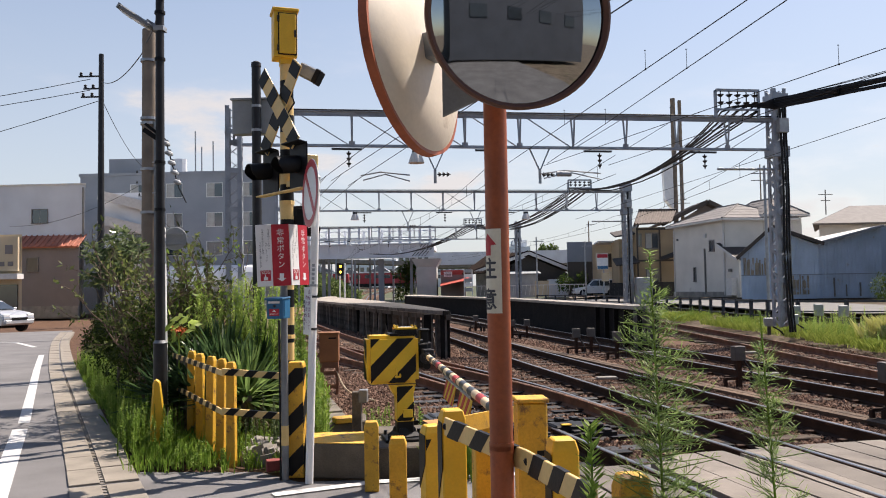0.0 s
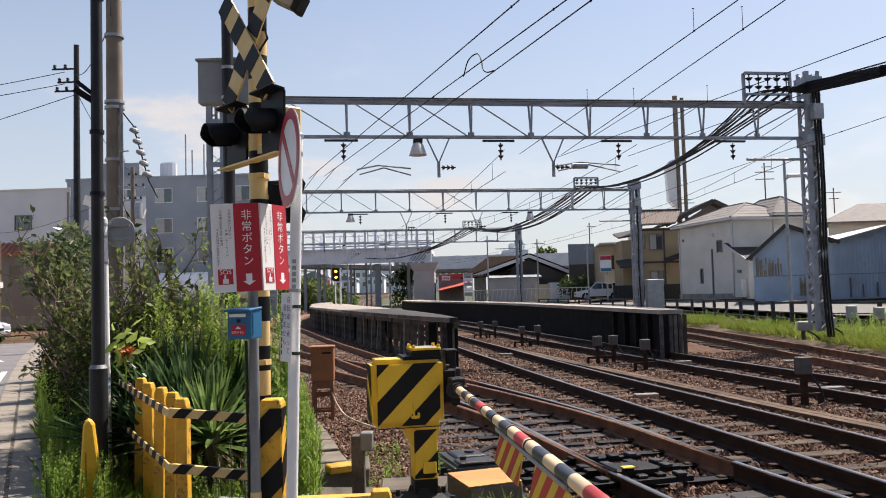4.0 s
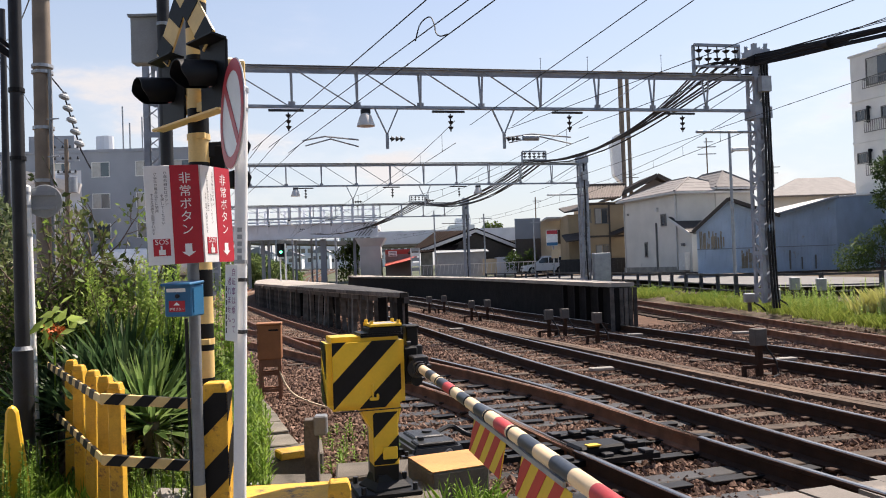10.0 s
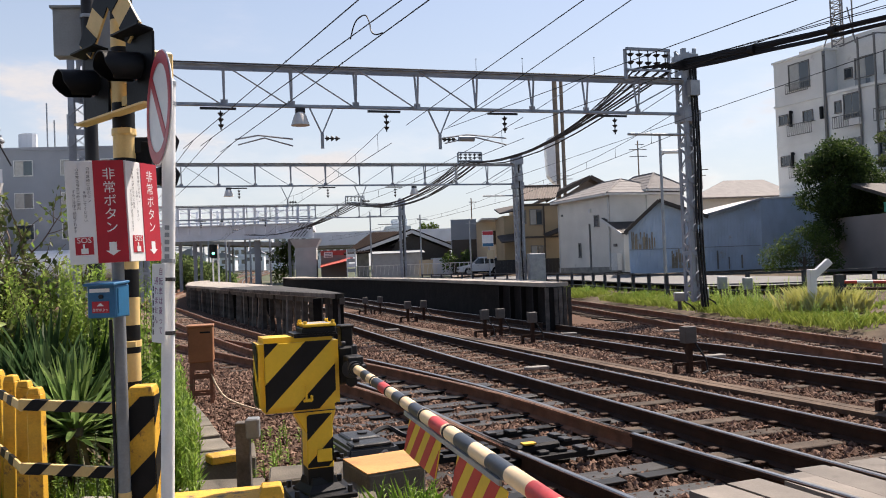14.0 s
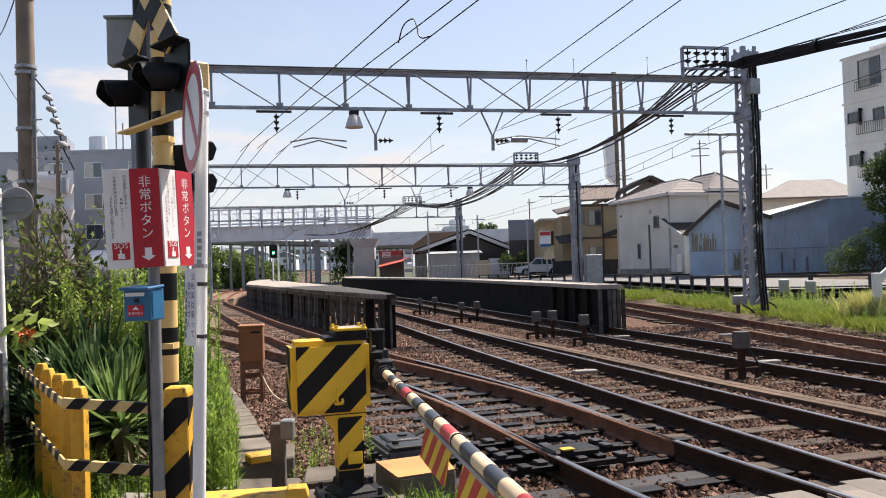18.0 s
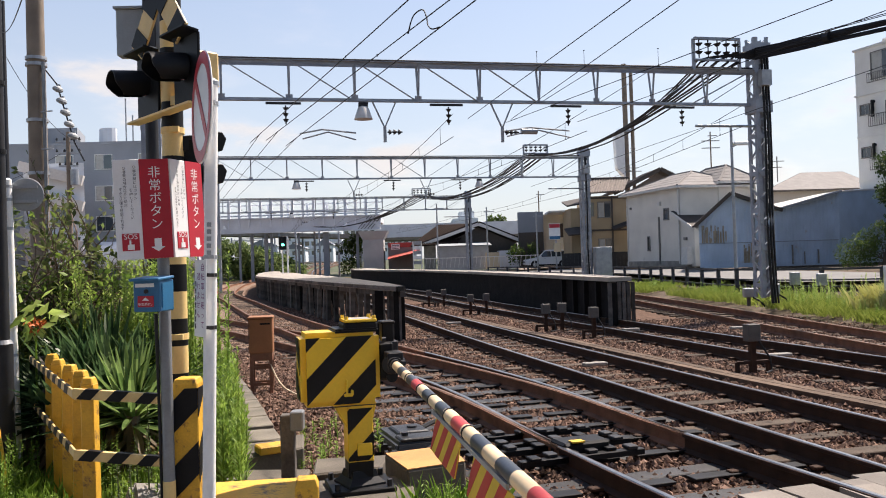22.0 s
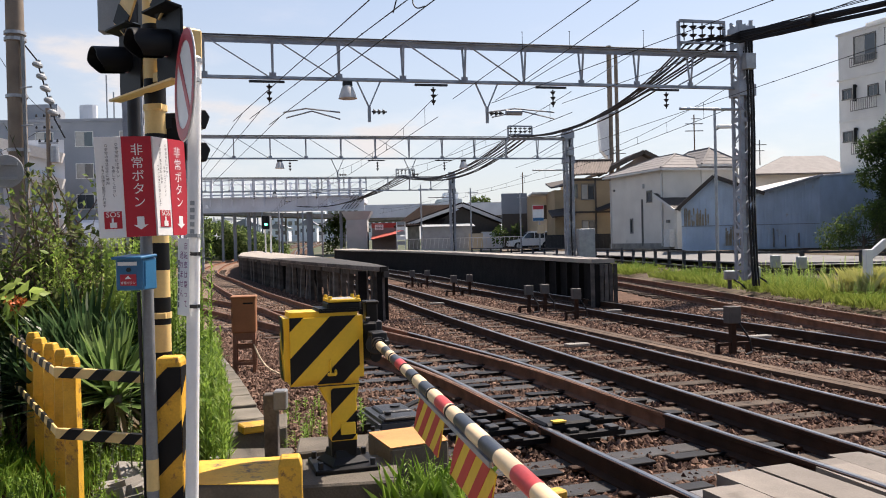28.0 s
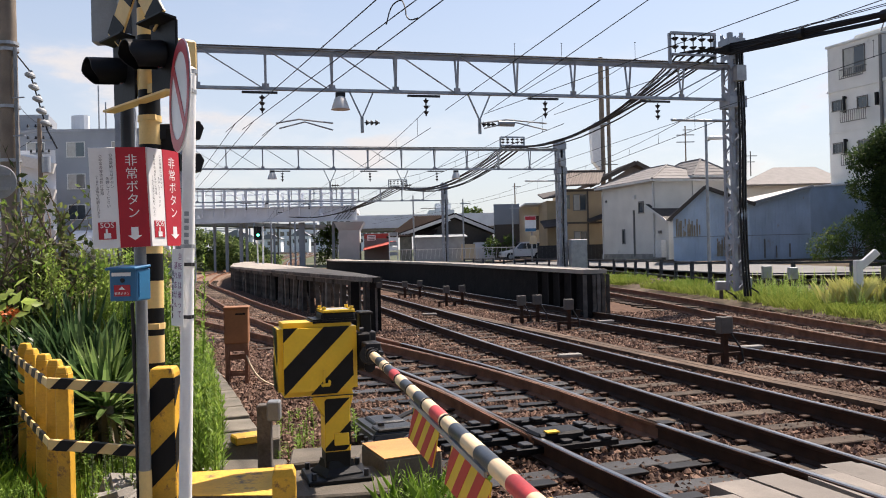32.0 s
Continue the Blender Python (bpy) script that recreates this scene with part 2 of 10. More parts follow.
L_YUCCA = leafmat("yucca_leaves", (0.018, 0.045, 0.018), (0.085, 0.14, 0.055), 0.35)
# brighter copy of the yucca leaves, with sunlight put into the colour
L_YUCCA_LIT = leafmat("sunlit_yucca_leaves", (0.07, 0.13, 0.035), (0.22, 0.31, 0.10), 0.35)
L_HEDGE = leafmat("hedge_leaves", (0.012, 0.026, 0.005), (0.06, 0.085, 0.014))
L_WEED = leafmat("weed_leaves", (0.12, 0.22, 0.03), (0.29, 0.41, 0.08))
L_TREE = leafmat("deep_green_leaves", (0.015, 0.032, 0.010), (0.06, 0.095, 0.022))
L_PINE = leafmat("pine_needles", (0.03, 0.05, 0.014), (0.10, 0.13, 0.04))
L_FLEA = leafmat("fleabane_leaves", (0.12, 0.20, 0.06), (0.30, 0.40, 0.13))
L_GLOSS = leafmat("glossy_leaves", (0.05, 0.085, 0.03), (0.22, 0.26, 0.14), 0.22)


# ---- mesh helpers ----
class Geo:
    """Vertices and faces gathered from simple solids."""

    def __init__(self):
        self.v, self.f = [], []

    def add(self, verts, faces, m=None):
        o = len(self.v)
        self.v += [tuple(m @ Vector(p)) for p in verts] if m is not None else [tuple(p) for p in verts]
        self.f += [tuple(i + o for i in q) for q in faces]
        return self

    def box(self, c, s, m=None, top=None):
        x, y, z = s[0] / 2, s[1] / 2, s[2] / 2
        tx, ty = (x, y) if top is None else (top[0] / 2, top[1] / 2)
        vs = [(-x, -y, -z), (x, -y, -z), (x, y, -z), (-x, y, -z), (-tx, -ty, z), (tx, -ty, z), (tx, ty, z), (-tx, ty, z)]
        t = Matrix.Translation(c)
        return self.add(vs, [(3, 2, 1, 0), (4, 5, 6, 7), (0, 1, 5, 4), (1, 2, 6, 5), (2, 3, 7, 6), (3, 0, 4, 7)], m @ t if m is not None else t)

    def tube(self, a, b, r, r2=None, n=8, caps=True):
        a, b = Vector(a), Vector(b)
        r2 = r if r2 is None else r2
        d = b - a
        if d.length < 1e-6:
            return self
        q = d.to_track_quat("Z", "Y").to_matrix()
        vs = []
        for p, rr in ((a, r), (b, r2)):
            for k in range(n):
                w = 2 * math.pi * k / n
                vs.append(p + q @ Vector((rr * math.cos(w), rr * math.sin(w), 0)))
        fs = [(k, (k + 1) % n, n + (k + 1) % n, n + k) for k in range(n)]
        if caps:
            fs += [tuple(range(n - 1, -1, -1)), tuple(range(n, 2 * n))]
        return self.add(vs, fs)

    def line(self, pts, r, n=6, r2=None):
        """One bent tube through the points, tapering to r2."""
        pts = [Vector(p) for p in pts]
        vs, fs, N = [], [], len(pts)
        for i, p in enumerate(pts):
            d = pts[min(i + 1, N - 1)] - pts[max(i - 1, 0)]
            q = d.to_track_quat("Z", "Y").to_matrix()
            rr = r if r2 is None else r + (r2 - r) * i / (N - 1)
            vs += [p + q @ Vector((rr * math.cos(2 * math.pi * k / n), rr * math.sin(2 * math.pi * k / n), 0)) for k in range(n)]
        for i in range(N - 1):
            fs += [(i * n + k, i * n + (k + 1) % n, (i + 1) * n + (k + 1) % n, (i + 1) * n + k) for k in range(n)]
        return self.add(vs, fs + [tuple(range(n - 1, -1, -1)), tuple(range((N - 1) * n, N * n))])

    def bar(self, a, b, w, h):
        """A rectangular bar from a to b."""
        a, b = Vector(a), Vector(b)
        d = b - a
        q = d.to_track_quat("Z", "Y").to_matrix().to_4x4()
        return self.box((0, 0, d.length / 2), (w, h, d.length), Matrix.Translation(a) @ q)

    def prism(self, poly, z0, z1, m=None):
        n = len(poly)
        vs = [(x, y, z0) for x, y in poly] + [(x, y, z1) for x, y in poly]
        fs = [(k, (k + 1) % n, n + (k + 1) % n, n + k) for k in range(n)] + [tuple(range(n - 1, -1, -1)), tuple(range(n, 2 * n))]
        return self.add(vs, fs, m)

    def lathe(self, prof, n=16, m=None):
        vs, fs = [], []
        for r, z in prof:
            vs += [(r * math.cos(2 * math.pi * k / n), r * math.sin(2 * math.pi * k / n), z) for k in range(n)]
        for i in range(len(prof) - 1):
            fs += [(i * n + k, i * n + (k + 1) % n, (i + 1) * n + (k + 1) % n, (i + 1) * n + k) for k in range(n)]
        fs += [tuple(range(n - 1, -1, -1)), tuple(range((len(prof) - 1) * n, len(prof) * n))]
        return self.add(vs, fs, m)

    def quad(self, a, b, c, d):
        return self.add([a, b, c, d], [(0, 1, 2, 3)])

    def mesh(self, name, bevel=0.0, smooth=False, segs=1):
        me = bpy.data.meshes.new(name)
        me.from_pydata(self.v, [], self.f)
        if bevel:
            bm = bmesh.new()
            bm.from_mesh(me)
            bmesh.ops.remove_doubles(bm, verts=bm.verts, dist=1e-5)
            bmesh.ops.bevel(bm, geom=[e for e in bm.edges if len(e.link_faces) == 2 and e.calc_face_angle(0) > 0.5], offset=bevel, segments=segs, affect="EDGES", clamp_overlap=True)
            bm.to_mesh(me)
            bm.free()
        me.update()
        if smooth:
            me.polygons.foreach_set("use_smooth", [True] * len(me.polygons))
            me.set_sharp_from_angle(angle=radians(40))
        return me


def part(name, geo, material, parent=None, label="", bevel=0.0, smooth=False, m=None, segs=1):
    me = geo.mesh(name, bevel, smooth, segs) if isinstance(geo, Geo) else geo
    if not me.materials:
        me.materials.append(material)
    ob = new(name, me)
    if m is not None:
        ob.matrix_basis = m
    if parent is not None:
        ob.parent = parent
    if label:
        ob["label"] = label
    return ob


def thing(name, m, label, category, group="", kind=""):
    ob = new(name)
    ob.empty_display_size = 0.2
    ob.matrix_basis = m
    return tagged(ob, label, category, group, kind)


def structure(name, geo, material, label, category="", bevel=0.0):
    return tagged(part(name, geo, material, bevel=bevel), label, category or name.split("_")[0], kind="structure")


def smooth_path(pts, step=0.5):
    """Points along a Catmull-Rom curve through pts (2D), about step apart."""
    p = [Vector(q) for q in pts]
    p = [2 * p[0] - p[1]] + p + [2 * p[-1] - p[-2]]
    out = []
    for i in range(1, len(p) - 2):
        n = max(2, int((p[i + 1] - p[i]).length / step))
        for k in range(n):
            t = k / n
            a, b, c, d = p[i - 1], p[i], p[i + 1], p[i + 2]
            out.append(0.5 * (2 * b + (c - a) * t + (2 * a - 5 * b + 4 * c - d) * t * t + (3 * b - a - 3 * c + d) * t ** 3))
    out.append(p[-2])
    return out


def offset_path(path, o):
    """The path moved o metres to its right."""
    out = []
    for i, q in enumerate(path):
        d = (path[min(i + 1, len(path) - 1)] - path[max(i - 1, 0)]).normalized()
        out.append(Vector((q.x + d.y * o, q.y - d.x * o)))
    return out


def sweep(g, path, prof, z=0.0):
    """A profile of (across, up) points swept along a plan path."""
    n = len(prof)
    vs, fs = [], []
    for i, q in enumerate(path):
        d = (path[min(i + 1, len(path) - 1)] - path[max(i - 1, 0)]).normalized()
        vs += [(q.x + d.y * a, q.y - d.x * a, z + u) for a, u in prof]
    for i in range(len(path) - 1):
        fs += [(i * n + k, i * n + (k + 1) % n, (i + 1) * n + (k + 1) % n, (i + 1) * n + k) for k in range(n)]
    fs += [tuple(range(n)), tuple(range((len(path) - 1) * n, len(path) * n))[::-1]]
    return g.add(vs, fs)

def bend(pts, n=5):
    """A smooth curve through points in space."""
    p = [Vector(q) for q in pts]
    p = [2 * p[0] - p[1]] + p + [2 * p[-1] - p[-2]]
    out = []
    for i in range(1, len(p) - 2):
        a, b, c, d = p[i - 1:i + 3]
        for j in range(n):
            t = j / n
            out.append(0.5 * (2 * b + (c - a) * t + (2 * a - 5 * b + 4 * c - d) * t * t + (3 * b - a - 3 * c + d) * t ** 3))
    return out + [p[-2]]


# ---- ground and tracks ----
GAUGE = 1.10
T_MAIN_B = [(6.0, -1.0), (4.65, 6.0), (3.87, 9.66), (3.16, 13.0), (1.88, 19.2), (-0.35, 31.0), (-2.4, 41.5), (-5.3, 54.0), (-9.7, 70.0), (-12.3, 85.0), (-14.6, 99.0), (-16.2, 110.0)]
T_MAIN_C = [(9.2, 0.0), (7.7, 7.0), (6.85, 11.0), (6.2, 14.0), (5.55, 17.0), (4.6, 21.7), (2.85, 30.0), (0.85, 41.0), (-2.0, 54.0), (-6.3, 70.0), (-8.9, 85.0), (-11.2, 99.0), (-12.8, 110.0)]
T_LOOP = [(4.6, 0.5), (3.2, 5.2), (2.6, 7.5), (2.0, 9.6), (1.15, 13.0), (-0.35, 17.2), (-2.05, 22.0), (-3.5, 26.4), (-5.0, 31.2), (-7.9, 41.2), (-10.9, 51.5), (-13.0, 62.0), (-15.2, 75.0), (-17.2, 90.0), (-20.0, 108.0), (-27.0, 130.0)]
T_SIDING = [(2.0, 9.6), (1.1, 12.8), (-0.7, 17.2), (-2.9, 21.6), (-5.2, 26.0), (-8.0, 31.0), (-12.0, 37.5), (-17.0, 45.0)]
T_EAST = [(8.7, 1.0), (8.35, 8.0), (8.1, 14.0), (8.05, 20.0), (8.15, 26.0), (8.1, 33.0), (7.6, 42.0), (6.2, 54.0), (3.0, 68.0), (-1.9, 85.0)]
tracks = {"main_b": T_MAIN_B, "main_c": T_MAIN_C, "loop": T_LOOP, "siding": T_SIDING, "east": T_EAST}
RAILPROF = [(-0.065, -0.15), (0.065, -0.15), (0.065, -0.138), (0.012, -0.12), (0.012, -0.04), (0.034, -0.03), (0.034, -0.004), (-0.034, -0.004), (-0.034, -0.03), (-0.012, -0.04), (-0.012, -0.12), (-0.065, -0.138)]
HEADPROF = [(-0.022, -0.0035), (0.022, -0.0035), (0.017, 0.002), (-0.017, 0.002)]

ground = Geo()
ground.add([(-900, -300, -0.42), (900, -300, -0.42), (900, 1500, -0.42), (-900, 1500, -0.42)], [(0, 1, 2, 3)])
structure("ground", ground, M_SOIL, "brown soil ground under the railway and town", "ground")
rnd = random.Random(3)


def bed():
    """Ballast bed: one uneven sheet under all tracks, falling at its edges."""
    g = Geo()
    xs = np.arange(-24, 13.01, 0.4)
    ys = np.concatenate([np.arange(-2, 40, 0.4), np.arange(40, 130, 2.0)])
    for y in ys:
        sh = np.interp(y, [6, 20, 31, 54, 70, 90, 130], [0, 0, -2, -7, -10, -13.5, -20])
        for x in xs:
            z = -0.195 + 0.03 * noise.noise((x * 1.3, y * 1.3, 0)) + 0.014 * noise.noise((x * 4, y * 4, 3))
            g.v.append((x + sh, y, z))
    n = len(xs)
    g.f = [(j * n + i, j * n + i + 1, (j + 1) * n + i + 1, (j + 1) * n + i) for j in range(len(ys) - 1) for i in range(n - 1)]
    return g


structure("ballast_ground", bed(), M_BALLAST, "rust-brown crushed stone ballast between the tracks", "ballast")
loop_bed = [p for p in smooth_path(T_LOOP, 0.6) if 19.0 < p.y < 100.0]
lo, ro = offset_path(loop_bed, -2.6), offset_path(loop_bed, 1.15)
g = Geo()
vs = []
for p, q in zip(lo, ro):
    for k in range(9):
        c = p.lerp(q, k / 8)
        edge = 0.03 if k in (0, 8) else 0.0
        vs.append((c.x + 0.12 * noise.noise((c.x, c.y, 7)), c.y, -0.163 - edge + 0.02 * noise.noise((c.x * 2.3, c.y * 2.3, 9))))
g.add(vs, [(9 * i + k, 9 * i + k + 1, 9 * i + k + 10, 9 * i + k + 9) for i in range(len(lo) - 1) for k in range(8)])
structure("ballast_shoulder", g, mat("dusty_tan_ballast", (0.25, 0.17, 0.125), 0.95, vary=0.5, scale=14, fine=70, bump=0.8, stain=0.35, stain_color=(0.12, 0.075, 0.055), stain_scale=1.2, spec=0.15), "dusty tan ballast along the curved loop track", "ballast")
paths = {}
M_RAILRUST = mat("orange_rust_rail", (0.24, 0.115, 0.07), 0.85, vary=0.35, scale=5, fine=80, bump=0.2, spec=0.2)
for key, pts in tracks.items():
    path = smooth_path(pts, 0.6)
    paths[key] = path
    tr = thing("railway_track", pose(0, 0, 0), "rusty railway track on weathered timber sleepers in brown ballast", "railway track", "tracks of the station throat", "structure")
    for s in (-1, 1):
        rp = offset_path(path, s * (GAUGE / 2 + 0.03))
        cut = [i for i, q in enumerate(rp) if q.y < 17.0][-1] if key == "loop" else 0
        for run, old in ((rp[:cut + 1], False), (rp[cut:], key in ("siding", "loop", "east"))):
            if len(run) > 2:
                rail = part("rail", sweep(Geo(), run, RAILPROF), M_RAILRUST if old else M_RAIL, tr)
                part("rail_head", sweep(Geo(), run, HEADPROF), M_RUSTHEAD if old else M_RAILTOP, rail, "rusted running surface" if old else "polished running surface")
    paths[key + "_thing"] = tr

# ---- platforms ----
P1_LEFT = [(-0.13, 20.5), (-1.3, 24.0), (-2.75, 28.6), (-4.45, 34.5), (-6.6, 42.0), (-8.7, 49.5), (-10.0, 57.0), (-11.7, 66.0), (-13.9, 83.0)]
P1_RIGHT = [(0.02, 20.7), (-0.47, 24.0), (-1.35, 28.7), (-2.4, 34.0), (-3.95, 41.6), (-6.2, 51.0), (-8.4, 61.5), (-11.4, 72.5), (-13.0, 84.0)]
P2_LEFT = [(4.85, 22.4), (4.05, 28.8), (2.5, 40.4), (-0.1, 54.0), (-4.3, 70.0), (-6.45, 86.5)]
P2_RIGHT = [(5.45, 22.6), (5.05, 28.9), (3.6, 40.6), (1.2, 54.3), (-2.4, 70.2), (-4.4, 86.8)]


def platform(left, right, name, label, zt=1.0, skirt=True):
    a, b = smooth_path(left, 1.0), smooth_path(right, 1.0)
    n = min(len(a), len(b))
    a = [a[int(i * (len(a) - 1) / (n - 1))] for i in range(n)]
    b = [b[int(i * (len(b) - 1) / (n - 1))] for i in range(n)]
    th = thing(name, pose(0, 0, 0), label, "railway platform", "platforms", "structure")
    g = Geo()
    vs, fs = [], []
    for p, q in zip(a, b):
        vs += [(p.x, p.y, zt - 0.1), (p.x, p.y, zt), (q.x, q.y, zt), (q.x, q.y, zt - 0.1)]
    for i in range(n - 1):
        fs += [(i * 4 + k, i * 4 + (k + 1) % 4, i * 4 + 4 + (k + 1) % 4, i * 4 + 4 + k) for k in range(4)]
    fs += [(3, 2, 1, 0), tuple((n - 1) * 4 + k for k in range(4))]
    part("deck", g.add(vs, fs), M_PLATTOP, th, "pale worn paving")
    return th, a, b

# far platform: solid dark wall under an overhanging slab
p2, a2, b2 = platform(P2_LEFT, P2_RIGHT, "platform_2", "long low platform with a shade-black side wall and pale deck")
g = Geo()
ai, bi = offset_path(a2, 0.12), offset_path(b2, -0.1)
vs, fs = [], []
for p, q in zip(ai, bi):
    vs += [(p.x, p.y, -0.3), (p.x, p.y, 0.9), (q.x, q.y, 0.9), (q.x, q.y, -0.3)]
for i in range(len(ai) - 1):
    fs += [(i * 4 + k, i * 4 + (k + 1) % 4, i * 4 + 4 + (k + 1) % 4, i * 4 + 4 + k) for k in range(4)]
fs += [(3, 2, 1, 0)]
# wall colour already holds the shade under the slab
part("side_wall", g.add(vs, fs), M_PLATFACE, p2, "concrete side wall coloured black for its shade")
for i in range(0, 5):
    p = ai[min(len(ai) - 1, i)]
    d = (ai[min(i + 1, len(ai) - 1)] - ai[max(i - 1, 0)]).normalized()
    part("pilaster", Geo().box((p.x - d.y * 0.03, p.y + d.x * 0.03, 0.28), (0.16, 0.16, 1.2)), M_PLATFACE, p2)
for i in range(6):
    q = a2[0].lerp(b2[0], i / 5)
    part("end_board", Geo().box((q.x, q.y - 0.05, 0.28), (0.09, 0.05, 1.2)), M_TIMBER, p2, "grey timber board on the end")
# near platform: deck on timber piles
p1, a1, b1 = platform(P1_LEFT, P1_RIGHT, "platform_1", "narrow curved platform carried on dark timber piles")
NEAR = 15
for i in range(NEAR - 1):
    for side, k in ((a1, -1), (b1, 1)):
        p, q = side[i], side[i + 1]
        part("edge_board", Geo().bar((p.x, p.y, 0.955), (q.x, q.y, 0.955), 0.05, 0.085), M_TIMBER, p1, "dark timber edge board")
part("edge_board", Geo().bar((a1[0].x, a1[0].y - 0.01, 0.945), (b1[0].x, b1[0].y - 0.01, 0.945), 0.05, 0.115), M_PLATFACE, p1)
g = Geo()
vs = [c for p, q in zip(a1[:NEAR], b1[:NEAR]) for c in ((p.x, p.y, 1.005), (q.x, q.y, 1.005))]
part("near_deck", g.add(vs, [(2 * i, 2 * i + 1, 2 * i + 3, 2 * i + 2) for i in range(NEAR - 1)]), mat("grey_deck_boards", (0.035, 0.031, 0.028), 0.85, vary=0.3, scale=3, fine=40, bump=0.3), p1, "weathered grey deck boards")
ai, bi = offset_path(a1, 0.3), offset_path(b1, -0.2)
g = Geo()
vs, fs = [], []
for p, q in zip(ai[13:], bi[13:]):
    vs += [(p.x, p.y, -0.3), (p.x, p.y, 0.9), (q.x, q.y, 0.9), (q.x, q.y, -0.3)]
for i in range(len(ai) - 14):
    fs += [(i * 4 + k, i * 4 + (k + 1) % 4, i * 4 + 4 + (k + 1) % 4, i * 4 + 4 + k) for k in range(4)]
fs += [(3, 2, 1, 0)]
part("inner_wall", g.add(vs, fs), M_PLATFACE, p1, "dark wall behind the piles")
pile_path = smooth_path(P1_LEFT, 0.7)
pl = offset_path(pile_path, 0.14)
pile_mesh = Geo().box((0, 0, 0.3), (0.12, 0.12, 1.2)).mesh("pile")
for i, p in enumerate(pl[1:70]):
    part("pile", pile_mesh, M_TIMBER, p1, m=pose(p.x + rnd.uniform(-0.05, 0.05), p.y + rnd.uniform(-0.12, 0.12), 0, rnd.uniform(-5, 5), rnd.uniform(-3, 3), rnd.uniform(0, 30)))
pr = offset_path(smooth_path(P1_RIGHT, 1.2), -0.14)
for p in pr[:14]:
    part("pile", pile_mesh, M_TIMBER, p1, m=pose(p.x, p.y, 0, 0, 0, 15))
g = Geo()
for i in range(0, min(40, len(pl) - 1)):
    g.bar((pl[i].x, pl[i].y, 0.84), (pl[i + 1].x, pl[i + 1].y, 0.84), 0.12, 0.13)
part("edge_beam", g, M_TIMBER, p1, "weathered edge beam")
for i in (3, 5, 8, 11):
    for k in (0, 1):
        part("brace", Geo().bar((pl[i].x + 0.1 + 0.3 * k, pl[i].y, 0.78), (pl[i + 1].x + 0.45 + 0.3 * k, pl[i + 1].y + 0.2, -0.15), 0.05, 0.09), M_TIMBER, p1, "slanting timber brace")
for i in range(1, 9, 2):
    q = b1[i]
    part("cross_beam", Geo().bar((a1[i].x + 0.05, a1[i].y, 0.83), (q.x - 0.05, q.y, 0.83), 0.12, 0.14), M_TIMBER, p1)
# end piles in the shade-black face colour, as if shadowed
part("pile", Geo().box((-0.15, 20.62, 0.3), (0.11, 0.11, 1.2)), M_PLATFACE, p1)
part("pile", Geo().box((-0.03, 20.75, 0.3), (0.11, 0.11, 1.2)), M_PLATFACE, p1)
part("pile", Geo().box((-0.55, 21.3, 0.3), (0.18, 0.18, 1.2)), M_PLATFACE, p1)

# ---- catenary gantries ----
def lattice_post(th, x, y, z0, z1, w, ang):
    m = pose(x, y, 0, 0, 0, ang)
    for sx in (-1, 1):
        for sy in (-1, 1):
            cx, cy = sx * w / 2, sy * w / 2
            part("post_chord", Geo().box((cx, cy - sy * 0.05, (z0 + z1) / 2), (0.016, 0.11, z1 - z0)).box((cx - sx * 0.055, cy, (z0 + z1) / 2), (0.094, 0.016, z1 - z0)), M_GANTRY, th, m=m)
    n = max(4, int((z1 - z0) / (w * 0.8)))
    for i in range(n):
        za, zb = z0 + (z1 - z0) * i / n, z0 + (z1 - z0) * (i + 1) / n
        for s in (-1, 1):
            k = s if i % 2 else -s
            part("lacing_bar", Geo().bar((-k * w / 2, s * w / 2, za), (k * w / 2, s * w / 2, zb), 0.06, 0.012), M_GANTRY, th, m=m)
            part("lacing_bar", Geo().bar((s * w / 2, -k * w / 2, za), (s * w / 2, k * w / 2, zb), 0.012, 0.06), M_GANTRY, th, m=m)
    for i in range(1, n, 3):
        z = z0 + (z1 - z0) * i / n
        part("batten_plate", Geo().box((0, -w / 2 - 0.01, z), (w, 0.012, 0.12)).box((-w / 2 - 0.01, 0, z), (0.012, w, 0.12)), M_GANTRY, th, m=m)


